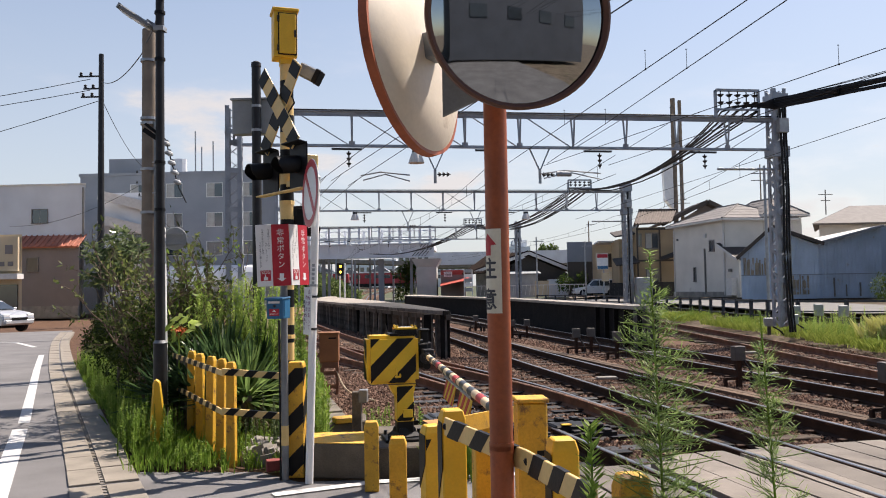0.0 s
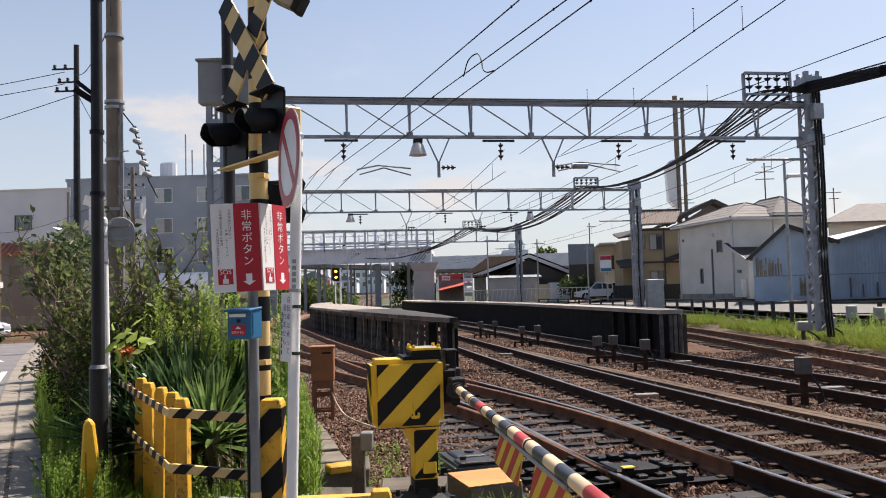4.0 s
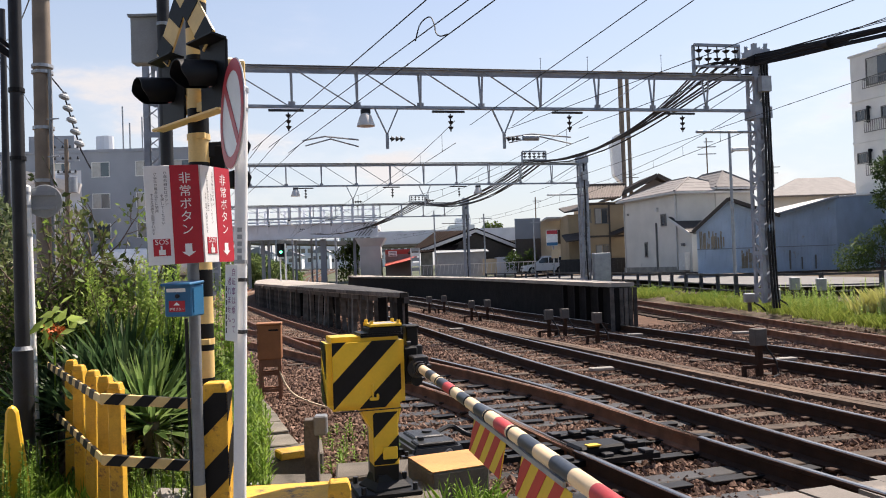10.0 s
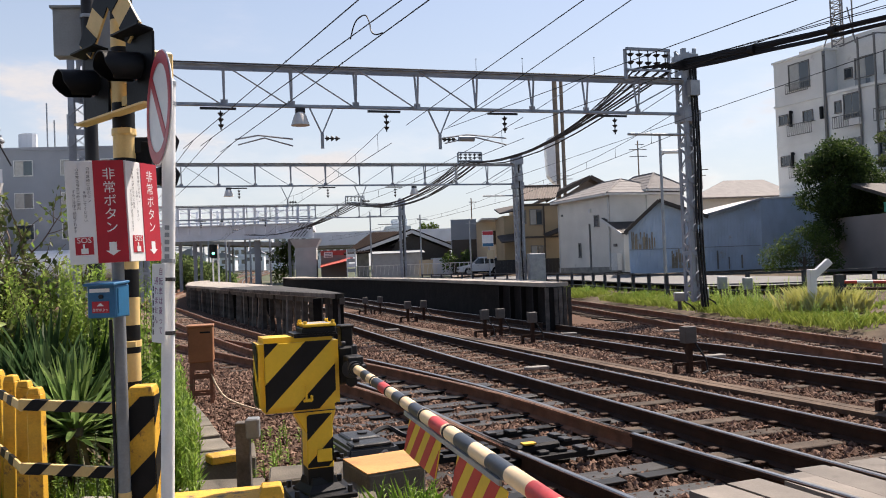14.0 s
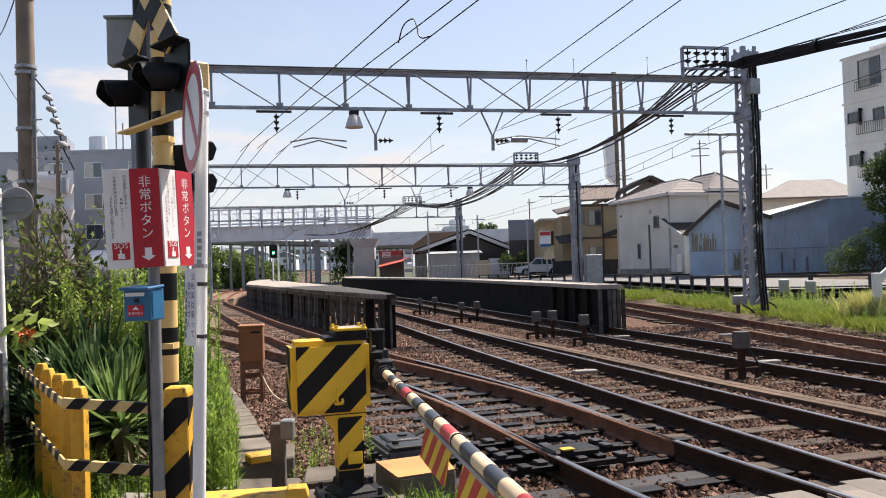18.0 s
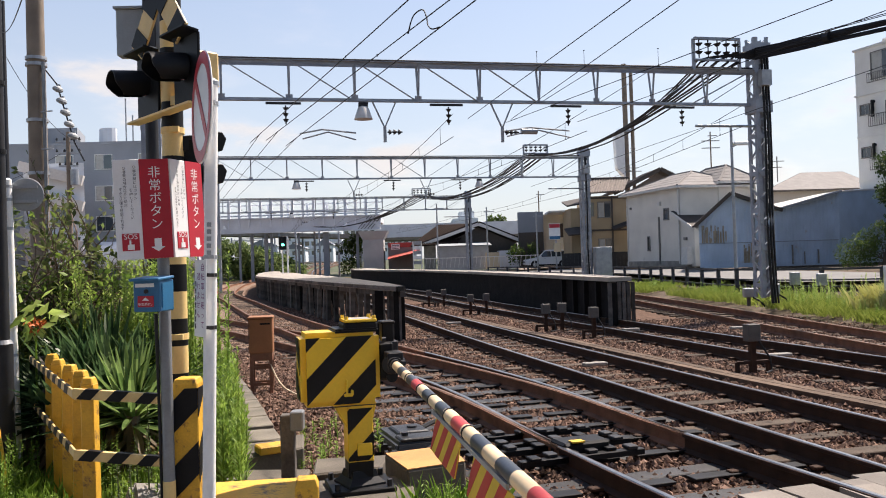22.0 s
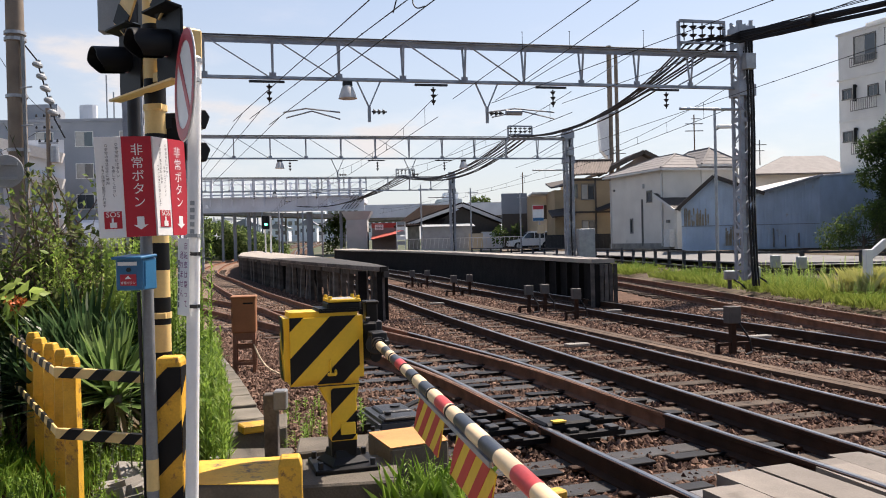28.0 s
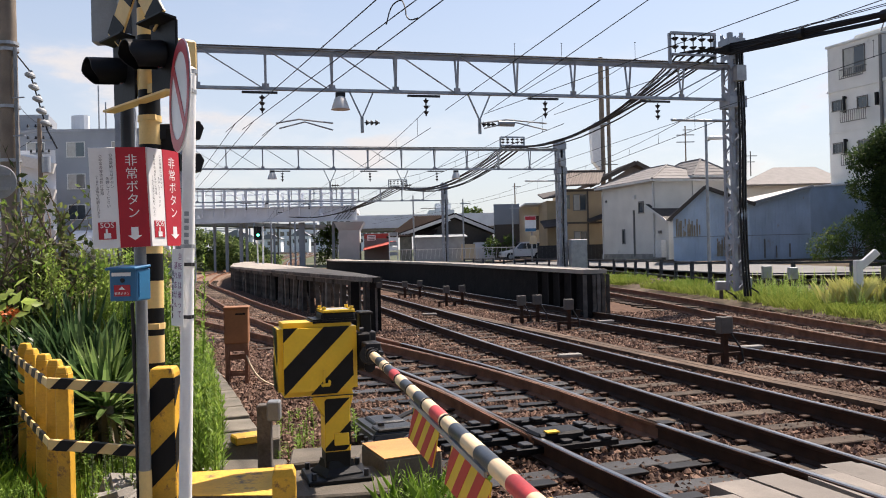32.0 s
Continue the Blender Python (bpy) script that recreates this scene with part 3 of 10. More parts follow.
def gantry(right, left, zb, zt, ztop, z0, panels, w=0.40):
    """Portal of a three-chord truss between two lattice posts; right and left are plan points."""
    a, b = Vector((*left, 0)), Vector((*right, 0))
    d = (b - a).normalized()
    L = (b - a).length
    ang = math.degrees(math.atan2(d.y, d.x))
    th = thing("catenary_gantry", pose(*a.xy, 0, 0, 0, ang), "grey steel lattice portal carrying overhead wires across the tracks", "gantry", "catenary gantries")
    lattice_post(th, L, 0, z0, ztop, w, 0)
    lattice_post(th, 0, 0, z0, zt + 0.1, w, 0)
    D = 0.17
    for y in (-D, D):
        part("truss_chord", Geo().box((L / 2, y, zt), (L, 0.075, 0.015)).box((L / 2, y - 0.03 * (1 if y > 0 else -1), zt - 0.035), (L, 0.012, 0.07)), M_GANTRY, th)
    part("truss_chord", Geo().box((L / 2, 0, zb), (L, 0.11, 0.016)).box((L / 2, 0, zb + 0.035), (L, 0.014, 0.07)), M_GANTRY, th)
    for i in range(panels + 1):
        x = L * i / panels
        for y in (-D, D):
            part("truss_upright", Geo().bar((x, 0, zb), (x, y, zt), 0.05, 0.014), M_GANTRY, th)
        part("truss_tie", Geo().bar((x, -D, zt), (x, D, zt), 0.05, 0.03), M_GANTRY, th)
    for i in range(panels):
        x0, x1 = L * i / panels, L * (i + 1) / panels
        up = i < panels * 0.52
        part("truss_diagonal", Geo().bar((x0, -D if up else 0, zt if up else zb), (x1, 0 if up else -D, zb if up else zt), 0.055, 0.016), M_GANTRY, th)
        xm = x0 if up else x1
        part("gusset", Geo().box((xm, 0, zb + 0.08), (0.16, 0.012, 0.14)), M_GANTRY, th)
    part("knee_brace", Geo().bar((L - 2.0, 0, zb), (L - 0.2, 0, zt), 0.07, 0.03), M_GANTRY, th)
    return th, a, d, L


G1 = gantry((9.42, 24.37), (-5.5, 21.48), 5.33, 6.24, 7.1, 0.3, 10)
G2 = gantry((8.62, 43.43), (-8.6, 40.1), 5.4, 6.4, 6.85, 0.4, 11)
G3 = gantry((4.3, 66.6), (-15.2, 62.9), 5.4, 6.4, 6.8, 0.5, 12)

# ---- land on the far side ----
def bank():
    g = Geo()
    ys = np.arange(-6, 90, 1.5)
    offs = [0.0, 0.5, 1.0, 1.6, 2.6, 4, 7, 11, 16, 24, 40, 70]
    ex = np.array([p.x for p in paths["east"]])
    ey = np.array([p.y for p in paths["east"]])
    for y in ys:
        x0 = float(np.interp(y, ey, ex)) + 1.35
        for o in offs:
            t = min(1, o / 1.6)
            z = -0.2 + 0.25 * t * t * (3 - 2 * t) + 0.55 * min(1, max(0, (o - 4) / 14)) + 0.03 * noise.noise((x0 + o, y * 0.7, 5))
            g.v.append((x0 + o, y, z))
    n = len(offs)
    g.f = [(j * n + i, j * n + i + 1, (j + 1) * n + i + 1, (j + 1) * n + i) for j in range(len(ys) - 1) for i in range(n - 1)]
    return g


structure("bank_ground", bank(), mat("gravelly_bank_soil", (0.115, 0.085, 0.06), 0.95, vary=0.45, scale=1.6, fine=40, bump=0.8, stain=0.4, stain_color=(0.07, 0.08, 0.03), stain_scale=1.2, spec=0.15), "grassy land rising gently from the outer track to the street", "bank")
FENCE_LINE = [(30.0, 25.5), (20.0, 28.0), (13.6, 29.8), (12.0, 33.0), (11.8, 40.0), (11.6, 48.0), (9.4, 60.0), (6.0, 70.0)]
fpath = smooth_path(FENCE_LINE, 1.0)
r0, r1 = offset_path(fpath, 0.8), offset_path(fpath, 7.0)
g = Geo()
vs = [c for p, q in zip(r0, r1) for c in ((p.x, p.y, 0.42), (q.x, q.y, 0.5))]
structure("road_far", g.add(vs, [(2 * i, 2 * i + 1, 2 * i + 3, 2 * i + 2) for i in range(len(r0) - 1)]), mat("pale_street", (0.14, 0.137, 0.13), 0.85, vary=0.15, scale=1, fine=60, bump=0.2), "sunlit pale street behind the railway fence", "road")

# ---- near road ----
def strip(name, pts, o0, o1, z, material, label, cat):
    path = smooth_path(pts, 1.0)
    a, b = offset_path(path, o0), offset_path(path, o1)
    g = Geo()
    vs = [c for p, q in zip(a, b) for c in ((p.x, p.y, z), (q.x, q.y, z))]
    g.add(vs, [(2 * i, 2 * i + 1, 2 * i + 3, 2 * i + 2) for i in range(len(a) - 1)])
    return structure(name, g, material, label, cat)


GUT = [(3.2, -6.0), (0.4, 0.8), (-2.2, 6.9), (-5.0, 12.3), (-9.3, 20.6), (-13.5, 29.0), (-17.0, 36.5)]
strip("road", GUT, -12.0, 0.0, 0.0, M_ASPHALT, "grey asphalt street with worn white lines", "road")
g = Geo()
g.prism([(-2.75, 7.45), (-1.25, 7.38), (-0.85, 7.0), (1.0, 7.15), (2.2, 5.3), (8.0, -2.0), (8.0, -12.0), (-4.0, -12.0), (0.6, 0.8)], -0.4, -0.004)
structure("pavement_near", g, M_ASPHALT, "patched grey asphalt beside the level crossing", "pavement")

# ---- writing and stripes ----
def text_geo(chars, size, column=False, pitch=None, bold=0.0):
    """Flat letters in the x-z plane facing -y, centred; column writes downwards."""
    g = Geo()
    step = pitch or size * 1.1
    items = [(c, 0.0, -i * step) for i, c in enumerate(chars)] if column else [(chars, 0.0, 0.0)]
    for c, dx, dz in items:
        cu = bpy.data.curves.new("letters", "FONT")
        cu.body, cu.size, cu.align_x, cu.align_y = c, size, "CENTER", "CENTER"
        cu.resolution_u, cu.offset = 3, bold
        ob = bpy.data.objects.new("letters", cu)
        scene.collection.objects.link(ob)
        dg = bpy.context.evaluated_depsgraph_get()
        me = bpy.data.meshes.new_from_object(ob.evaluated_get(dg), depsgraph=dg)
        g.add([(v.co.x + dx, 0.0, v.co.y + dz) for v in me.vertices], [tuple(p.vertices) for p in me.polygons])
        bpy.data.objects.remove(ob), bpy.data.curves.remove(cu), bpy.data.meshes.remove(me)
    return g


def clip(poly, a, b, c):
    """The part of a plan polygon where a*x + b*y <= c."""
    out = []
    for i, p in enumerate(poly):
        q = poly[(i + 1) % len(poly)]
        dp, dq = a * p[0] + b * p[1] - c, a * q[0] + b * q[1] - c
        if dp <= 0:
            out.append(p)
        if dp * dq < 0:
            t = dp / (dp - dq)
            out.append((p[0] + (q[0] - p[0]) * t, p[1] + (q[1] - p[1]) * t))
    return out


def stripes(x0, z0, x1, z1, y, pitch, slope=1.0, phase=0.0, share=0.5, t=0.003):
    """Diagonal bands clipped to a rectangle in the x-z plane, standing proud at y."""
    g = Geo()
    lo = min(x0 - slope * z0, x0 - slope * z1) - 2 * pitch
    hi = max(x1 - slope * z0, x1 - slope * z1) + 2 * pitch
    k = lo - (lo % pitch) + phase * pitch
    while k < hi:
        poly = clip(clip([(x0, z0), (x1, z0), (x1, z1), (x0, z1)], 1, -slope, k + pitch * share), -1, slope, -k)
        if len(poly) > 2:
            n = len(poly)
            vs = [(p[0], y, p[1]) for p in poly] + [(p[0], y - t, p[1]) for p in poly]
            g.add(vs, [tuple(range(n)), tuple(range(2 * n - 1, n - 1, -1))] + [(i, n + i, n + (i + 1) % n, (i + 1) % n) for i in range(n)])
        k += pitch
    return g


def column_text(parent, s, x, z, size, material, y=-0.004, label="", pitch=None):
    step = pitch or size * 1.1
    if size < 0.03:
        return part("writing", text_geo(s, size, True, pitch), material, parent, label, m=pose(x, y, z))
    for i, c in enumerate(s):
        part("character", text_geo(c, size), material, parent, label, m=pose(x, y, z - i * step))


def band_post(th, r, z0, z1, band, first_black=False, n=20):
    k, z = first_black, z0
    while z < z1 - 1e-4:
        zz = min(z + band, z1)
        part("band", Geo().tube((0, 0, z), (0, 0, zz), r, n=n), M_BLACK if k else M_CREAM_Y, th, smooth=True)
        z, k = zz, not k


M_CREAM_Y = mat("sun_faded_yellow", (0.72, 0.50, 0.20), 0.5, vary=0.12, scale=8, fine=90, bump=0.06, stain=0.15, stain_color=(0.3, 0.17, 0.06), stain_scale=7)
M_INK = mat("printed_dark_ink", (0.05, 0.05, 0.06), 0.6, vary=0.1, bump=0)
M_VIOLET = mat("faded_violet_ink", (0.20, 0.02, 0.13), 0.6, vary=0.1, bump=0)
M_GREYPIPE = mat("grey_pipe", (0.22, 0.23, 0.24), 0.5, metal=0.3, vary=0.2, scale=8, fine=90, bump=0.05)
M_LENS = mat("unlit_red_lens", (0.10, 0.006, 0.008), 0.15, vary=0.1, bump=0)
M_MIRROR = mat("convex_mirror", (0.33, 0.35, 0.37), 0.03, metal=1.0, vary=0.05, bump=0)
M_GREYBOARD = mat("grey_board", (0.30, 0.32, 0.33), 0.6, vary=0.15, scale=5, fine=70, bump=0.05)

# ---- crossing signal post ----
sig = thing("crossing_signal", pose(-1.060, 7.56, 0, 0, 0.3, 0), "yellow and black crossing post with hooded lamps and crossed boards", "crossing signal")
band_post(sig, 0.06, 0.0, 3.56, 0.155)
sa = 225.0        # the lamps and crossed boards look this way (degrees from +x)
face = pose(0, 0, 0, 0, 0, sa + 90)     # local -y looks out

def signal_head(z, back):
    m = pose(0.055, 0, 0, 0, 0, sa + 85)
    for s in (-1, 1):
        x = s * 0.26
        part("backboard", Geo().box((x, back, z), (0.30, 0.016, 0.38)), M_BLACK, sig, "black lamp backboard", m=m, bevel=0.004)
        part("board_visor", Geo().add([(x - 0.15, back - 0.09, z + 0.215), (x + 0.15, back - 0.09, z + 0.215), (x + 0.15, back, z + 0.2), (x - 0.15, back, z + 0.2), (x - 0.15, back - 0.09, z + 0.205), (x + 0.15, back - 0.09, z + 0.205), (x + 0.15, back, z + 0.188), (x - 0.15, back, z + 0.188)], [(0, 1, 2, 3), (7, 6, 5, 4), (0, 4, 5, 1), (1, 5, 6, 2), (2, 6, 7, 3), (3, 7, 4, 0)]), M_BLACK, sig, "black visor over the lamp", m=m)
        vs, fs = [], []
        n = 22
        for j, yy in enumerate((back - 0.02, back - 0.225)):
            for k in range(n + 1):
                w = math.radians(-62 + 304 * k / n)
                y2 = yy if j == 0 else yy + 0.07 * max(0, -math.sin(w))
                rr = 0.08 if j == 0 else 0.076
                vs += [(x + rr * math.cos(w), y2, z + 0.02 - 0.02 * j + rr * math.sin(w)), (x + (rr - 0.005) * math.cos(w), y2, z + 0.02 - 0.02 * j + (rr - 0.005) * math.sin(w))]
        o = 2 * (n + 1)
        for k in range(n):
            fs += [(2 * k, 2 * k + 2, o + 2 * k + 2, o + 2 * k), (2 * k + 1, o + 2 * k + 1, o + 2 * k + 3, 2 * k + 3), (o + 2 * k, o + 2 * k + 2, o + 2 * k + 3, o + 2 * k + 1)]
        part("hood", Geo().add(vs, fs), M_BLACK, sig, "black tubular lamp hood", m=m, smooth=True)
        part("lens", Geo().lathe([(0.072, 0), (0.06, 0.014), (0.03, 0.022), (0.004, 0.024)], 18, pose(x, back - 0.022, z + 0.02, 90, 0, 0)), M_LENS, sig, "dark red unlit lens", m=m, smooth=True)
        part("lamp_box", Geo().box((x, back + 0.08, z + 0.01), (0.17, 0.14, 0.2)), M_CREAM_Y, sig, "yellow lamp housing", m=m, bevel=0.012)
        part("box_latch", Geo().box((x + 0.088, back + 0.08, z + 0.01), (0.012, 0.03, 0.05)), M_DARKSTEEL, sig, m=m)
    part("board_flange", Geo().box((0, back - 0.035, z - 0.197), (0.84, 0.075, 0.012)), M_CREAM_Y, sig, "yellow lower flange", m=m)
    part("bracket", Geo().box((0, back + 0.05, z + 0.02), (0.42, 0.05, 0.08)).box((0, back + 0.03, z - 0.12), (0.24, 0.04, 0.05)), M_CREAM_Y, sig, m=m)
    for x in (-0.12, 0.12):
        part("bracket_bolt", Geo().tube((x, back - 0.01, z + 0.03), (x, back + 0.1, z + 0.03), 0.014, n=6), M_DARKSTEEL, sig, m=m)


signal_head(2.60, -0.085)
# small opposite lamps
for z in (2.27, 2.08):
    m = pose(0.17, 0.09, z, 0, 0, 35) @ Matrix.Diagonal((0.66, 0.66, 0.66, 1))
    part("hood", Geo().prism([(-0.02, -0.075), (0.12, -0.09), (0.16, 0.02), (0.12, 0.08), (-0.02, 0.075)], -0.07, 0.07, pose(0, 0, 0, 90, 0, 0)), M_BLACK, sig, "black side lamp hood", m=m, bevel=0.008)
part("side_arm", Geo().bar((0, 0, 2.24), (0.2, 0.1, 2.26), 0.07, 0.09).box((0.10, 0.05, 2.12), (0.09, 0.09, 0.3)), M_BLACK, sig, bevel=0.005)
# crossed boards
for s in (-1, 1):
    brd = part("crossbuck_board", Geo().box((0, -0.075 - 0.012 * s, 0), (0.9, 0.014, 0.15)), M_CREAM_Y, sig, "yellow and black crossed board", m=pose(0, 0, 3.16) @ face @ pose(0, 0, 0, 0, 52 * s, 0), bevel=0.003)
    for x in (-0.36, -0.12, 0.12, 0.36):
        part("stripe", Geo().box((x + (0.02 if x > 0 else -0.02), -0.084 - 0.012 * s, 0), (0.115, 0.005, 0.152)), M_BLACK, brd)
part("board_clamp", Geo().box((0, -0.055, 3.16), (0.1, 0.06, 0.1)), M_DARKSTEEL, sig, m=face)
for z in (1.12, 2.3, 0.62):
    part("pipe_clip", Geo().tube((0, 0, z), (0, 0, z + 0.035), 0.066, n=20).box((0.03, -0.07, z + 0.018), (0.05, 0.03, 0.03)), M_CREAM_Y, sig)
# bell box
bb = part("bell_box", Geo().box((-0.02, 0, 3.81), (0.205, 0.20, 0.41)), M_YELLOW, sig, "yellow bell box on top of the post", bevel=0.006, m=pose(0, 0, 0, 0, 0, 20))
part("box_lid", Geo().box((-0.02, 0, 4.03), (0.235, 0.23, 0.028)), M_YELLOW, bb, bevel=0.006)
part("box_gasket", Geo().box((-0.005, -0.102, 3.81), (0.165, 0.008, 0.375)), M_BLACK, bb)
part("box_door", Geo().box((-0.005, -0.112, 3.81), (0.145, 0.02, 0.355)), M_YELLOW, bb, bevel=0.004)
for z in (3.68, 3.94):
    part("box_hinge", Geo().box((-0.09, -0.112, z), (0.012, 0.03, 0.05)), M_DARKSTEEL, bb)
part("box_latch", Geo().box((0.06, -0.125, 3.81), (0.02, 0.02, 0.06)), M_DARKSTEEL, bb)
part("box_foot", Geo().box((0, 0, 3.585), (0.12, 0.12, 0.06)), M_YELLOW, bb)
# loudspeaker
sp = part("speaker", Geo().box((0.13, 0, 0), (0.17, 0.125, 0.115), None), M_GREYPIPE, sig, "grey box loudspeaker with a black mouth", bevel=0.01, m=pose(0.08, 0.05, 3.55, 0, 28, -8))
part("speaker_mouth", Geo().box((0.225, 0, 0), (0.05, 0.14, 0.13)), M_BLACK, sp, bevel=0.008)
part("speaker_bracket", Geo().tube((-0.05, 0, -0.02), (0.06, 0, 0.0), 0.018), M_GALV, sp)
# cable on the post
part("cable", Geo().line([(0.05, -0.05, 3.3), (0.08, -0.06, 3.2), (0.02, -0.07, 3.1), (-0.02, -0.07, 2.95)], 0.008), M_CABLE, sig)

# ---- emergency button sign, two angled panels ----
es = thing("emergency_button_sign", pose(-0.893, 6.98, 1.583, 0, -2.0, 0), "red and white emergency button sign of two angled panels", "sign")
EW, EH = 0.266, 0.5
for side in (0, 1):
    if side == 0:
        m = pose(0, 0, 0, 0, 0, 17) @ pose(-EW, 0, 0)
    else:
        m = pose(0.003, 0, 0, 0, 0, 70)
    pn = part("panel", Geo().box((EW / 2, 0, EH / 2), (EW, 0.012, EH)), M_WHITE, es, "white enamel panel", m=m, bevel=0.002)
    red0, red1 = EW * 0.47, EW
    part("red_field", Geo().box(((red0 + red1) / 2, -0.0065, EH / 2), (red1 - red0, 0.004, EH)), M_RED, pn, "red field with white characters")
    column_text(pn, "非常ボタン", (red0 + red1) / 2, EH - 0.07, 0.062, M_WHITE, -0.0095, pitch=0.065)
    ax, az = (red0 + red1) / 2, 0.035
    arrow = Geo().add([(ax - 0.017, -0.0098, az + 0.065), (ax + 0.017, -0.0098, az + 0.065), (ax + 0.017, -0.0098, az + 0.024), (ax + 0.035, -0.0098, az + 0.024), (ax, -0.0098, az), (ax - 0.035, -0.0098, az + 0.024), (ax - 0.017, -0.0098, az + 0.024)], [(0, 6, 5, 4, 3, 2, 1)])
    part("arrow", arrow, M_WHITE, pn, "white arrow pointing down")
    part("sos_field", Geo().box((0.068, -0.0065, 0.087), (0.082, 0.004, 0.086)), M_RED, pn)
    part("writing", text_geo("SOS", 0.038), M_WHITE, pn, m=pose(0.068, -0.0095, 0.113))
    hand_mark = Geo().box((0.068, -0.0095, 0.062), (0.032, 0.002, 0.026)).box((0.065, -0.0095, 0.084), (0.009, 0.002, 0.024))
    part("pointing_mark", hand_mark, M_WHITE, pn)
    column_text(pn, "○非常時にはボタン", 0.102, EH - 0.04, 0.018, M_INK, -0.0075, pitch=0.0195)
    column_text(pn, "を押してください", 0.082, EH - 0.155, 0.018, M_INK, -0.0075, pitch=0.0195)
    column_text(pn, "○非常の場合以外に使用", 0.054, EH - 0.045, 0.017, M_INK, -0.0075, pitch=0.0185)
    column_text(pn, "すると法律で処罰されます", 0.033, EH - 0.150, 0.017, M_INK, -0.0075, pitch=0.0175)
for z in (0.1, 0.4):
    part("sign_clamp", Geo().box((-0.06, 0.06, z), (0.05, 0.07, 0.03)), M_GALV, es)

# ---- grey pipe with blue button box ----
gp = thing("button_pole", pose(-0.970, 7.06, 0), "thin grey steel pipe carrying a blue emergency button box", "pole")
part("pipe", Geo().tube((0, 0, 0), (0, 0, 2.06), 0.03, n=16), M_GREYPIPE, gp, smooth=True)
part("conduit", Geo().line([(-0.036, -0.012, 0.0), (-0.036, -0.012, 0.6), (-0.038, -0.014, 1.0), (-0.03, -0.05, 1.3)], 0.009, 8), M_CABLE, gp, "black cable conduit")
part("yellow_tape", Geo().tube((0.0, 0, 0.28), (0, 0, 0.44), 0.032, n=16), M_CREAM_Y, gp)
bx = part("button_box", Geo().box((0, 0, 0.08), (0.145, 0.14, 0.16)), M_BLUE, gp, "blue steel button box", bevel=0.006, m=pose(-0.022, -0.10, 1.315, 0, 0, -12))
part("box_lid", Geo().box((0, -0.006, 0.166), (0.16, 0.162, 0.014)), M_BLUE, bx, bevel=0.004, m=pose(0, 0, 0, 4, 0, 0))
part("label_white", Geo().box((-0.008, -0.0715, 0.132), (0.10, 0.003, 0.018)), M_WHITE, bx)
part("label_red", Geo().box((-0.004, -0.0715, 0.052), (0.085, 0.004, 0.055)), M_RED, bx, "red label with white writing")
part("writing", text_geo("非常ボタン", 0.016), M_WHITE, bx, m=pose(-0.004, -0.0745, 0.037))
part("arrow_mark", Geo().add([(-0.022, -0.0745, 0.057), (0.014, -0.0745, 0.057), (-0.004, -0.0745, 0.073)], [(0, 1, 2)]), M_WHITE, bx)
part("hinge", Geo().tube((0.073, -0.05, 0.02), (0.073, -0.05, 0.14), 0.006), M_BLUE, bx)
part("button", Geo().tube((0, -0.069, 0.102), (0, -0.078, 0.102), 0.011, n=14), M_DARKSTEEL, bx)

# ---- leaning white post with a round sign ----
wp = thing("white_sign_post", pose(-0.749, 6.93, 0.02, 0, 1.9, 0), "slightly leaning white steel post with a round road sign", "sign post")
part("pipe", Geo().tube((0, 0, -0.02), (0, 0, 2.44), 0.032, n=20), M_WHITE, wp, smooth=True)
part("cap", Geo().lathe([(0.036, 0), (0.036, 0.02), (0.018, 0.035)], 16, pose(0, 0, 2.42)), M_GALV, wp)
for z in (2.32, 1.55, 1.2, 1.46):
    part("band_clamp", Geo().tube((0, 0, z), (0, 0, z + 0.018), 0.035, n=20).box((0.02, -0.04, z + 0.009), (0.02, 0.02, 0.018)), M_DARKSTEEL if z < 1.5 else M_GALV, wp)
rs = part("round_sign", Geo().lathe([(0.275, -0.004), (0.28, 0.0), (0.275, 0.004)], 40, pose(0, 0, 0, 90, 0, 0)), M_WHITE, wp, "round white sign with a red ring, seen edge-on", m=pose(-0.035, -0.045, 2.3, 0, 0, -66))
ring = Geo()
n = 48
vs = [((r * math.cos(2 * math.pi * k / n)), -0.0065, r * math.sin(2 * math.pi * k / n)) for r in (0.275, 0.215) for k in range(n)]
part("red_ring", ring.add(vs, [(k, n + k, n + (k + 1) % n, (k + 1) % n) for k in range(n)]), M_RED, rs)
part("red_bar", Geo().box((0, -0.0062, 0), (0.43, 0.002, 0.05), pose(0, 0, 0, 0, 45, 0)), M_RED, rs)
np_ = part("notice_plate", Geo().box((0, 0, 0.19), (0.125, 0.004, 0.38)), M_WHITE, wp, "narrow white plate with violet writing", m=pose(-0.035, -0.05, 1.165, 0, 0, -50), bevel=0.001)
column_text(np_, "自転車は乗って", 0.026, 0.34, 0.040, M_VIOLET, -0.0028, pitch=0.047)
column_text(np_, "通れません", -0.018, 0.295, 0.040, M_VIOLET, -0.0028, pitch=0.047)
for i in range(7):
    part("small_writing_bar", Geo().box((-0.048, -0.0026, 0.26 - i * 0.035), (0.011, 0.001, 0.026)), M_INK, np_)
for i in range(5):
    part("sticker_bar", Geo().box((0.0, -0.0325, 1.72 - i * 0.035), (0.022, 0.002, 0.022)), M_GREYBOARD, wp)

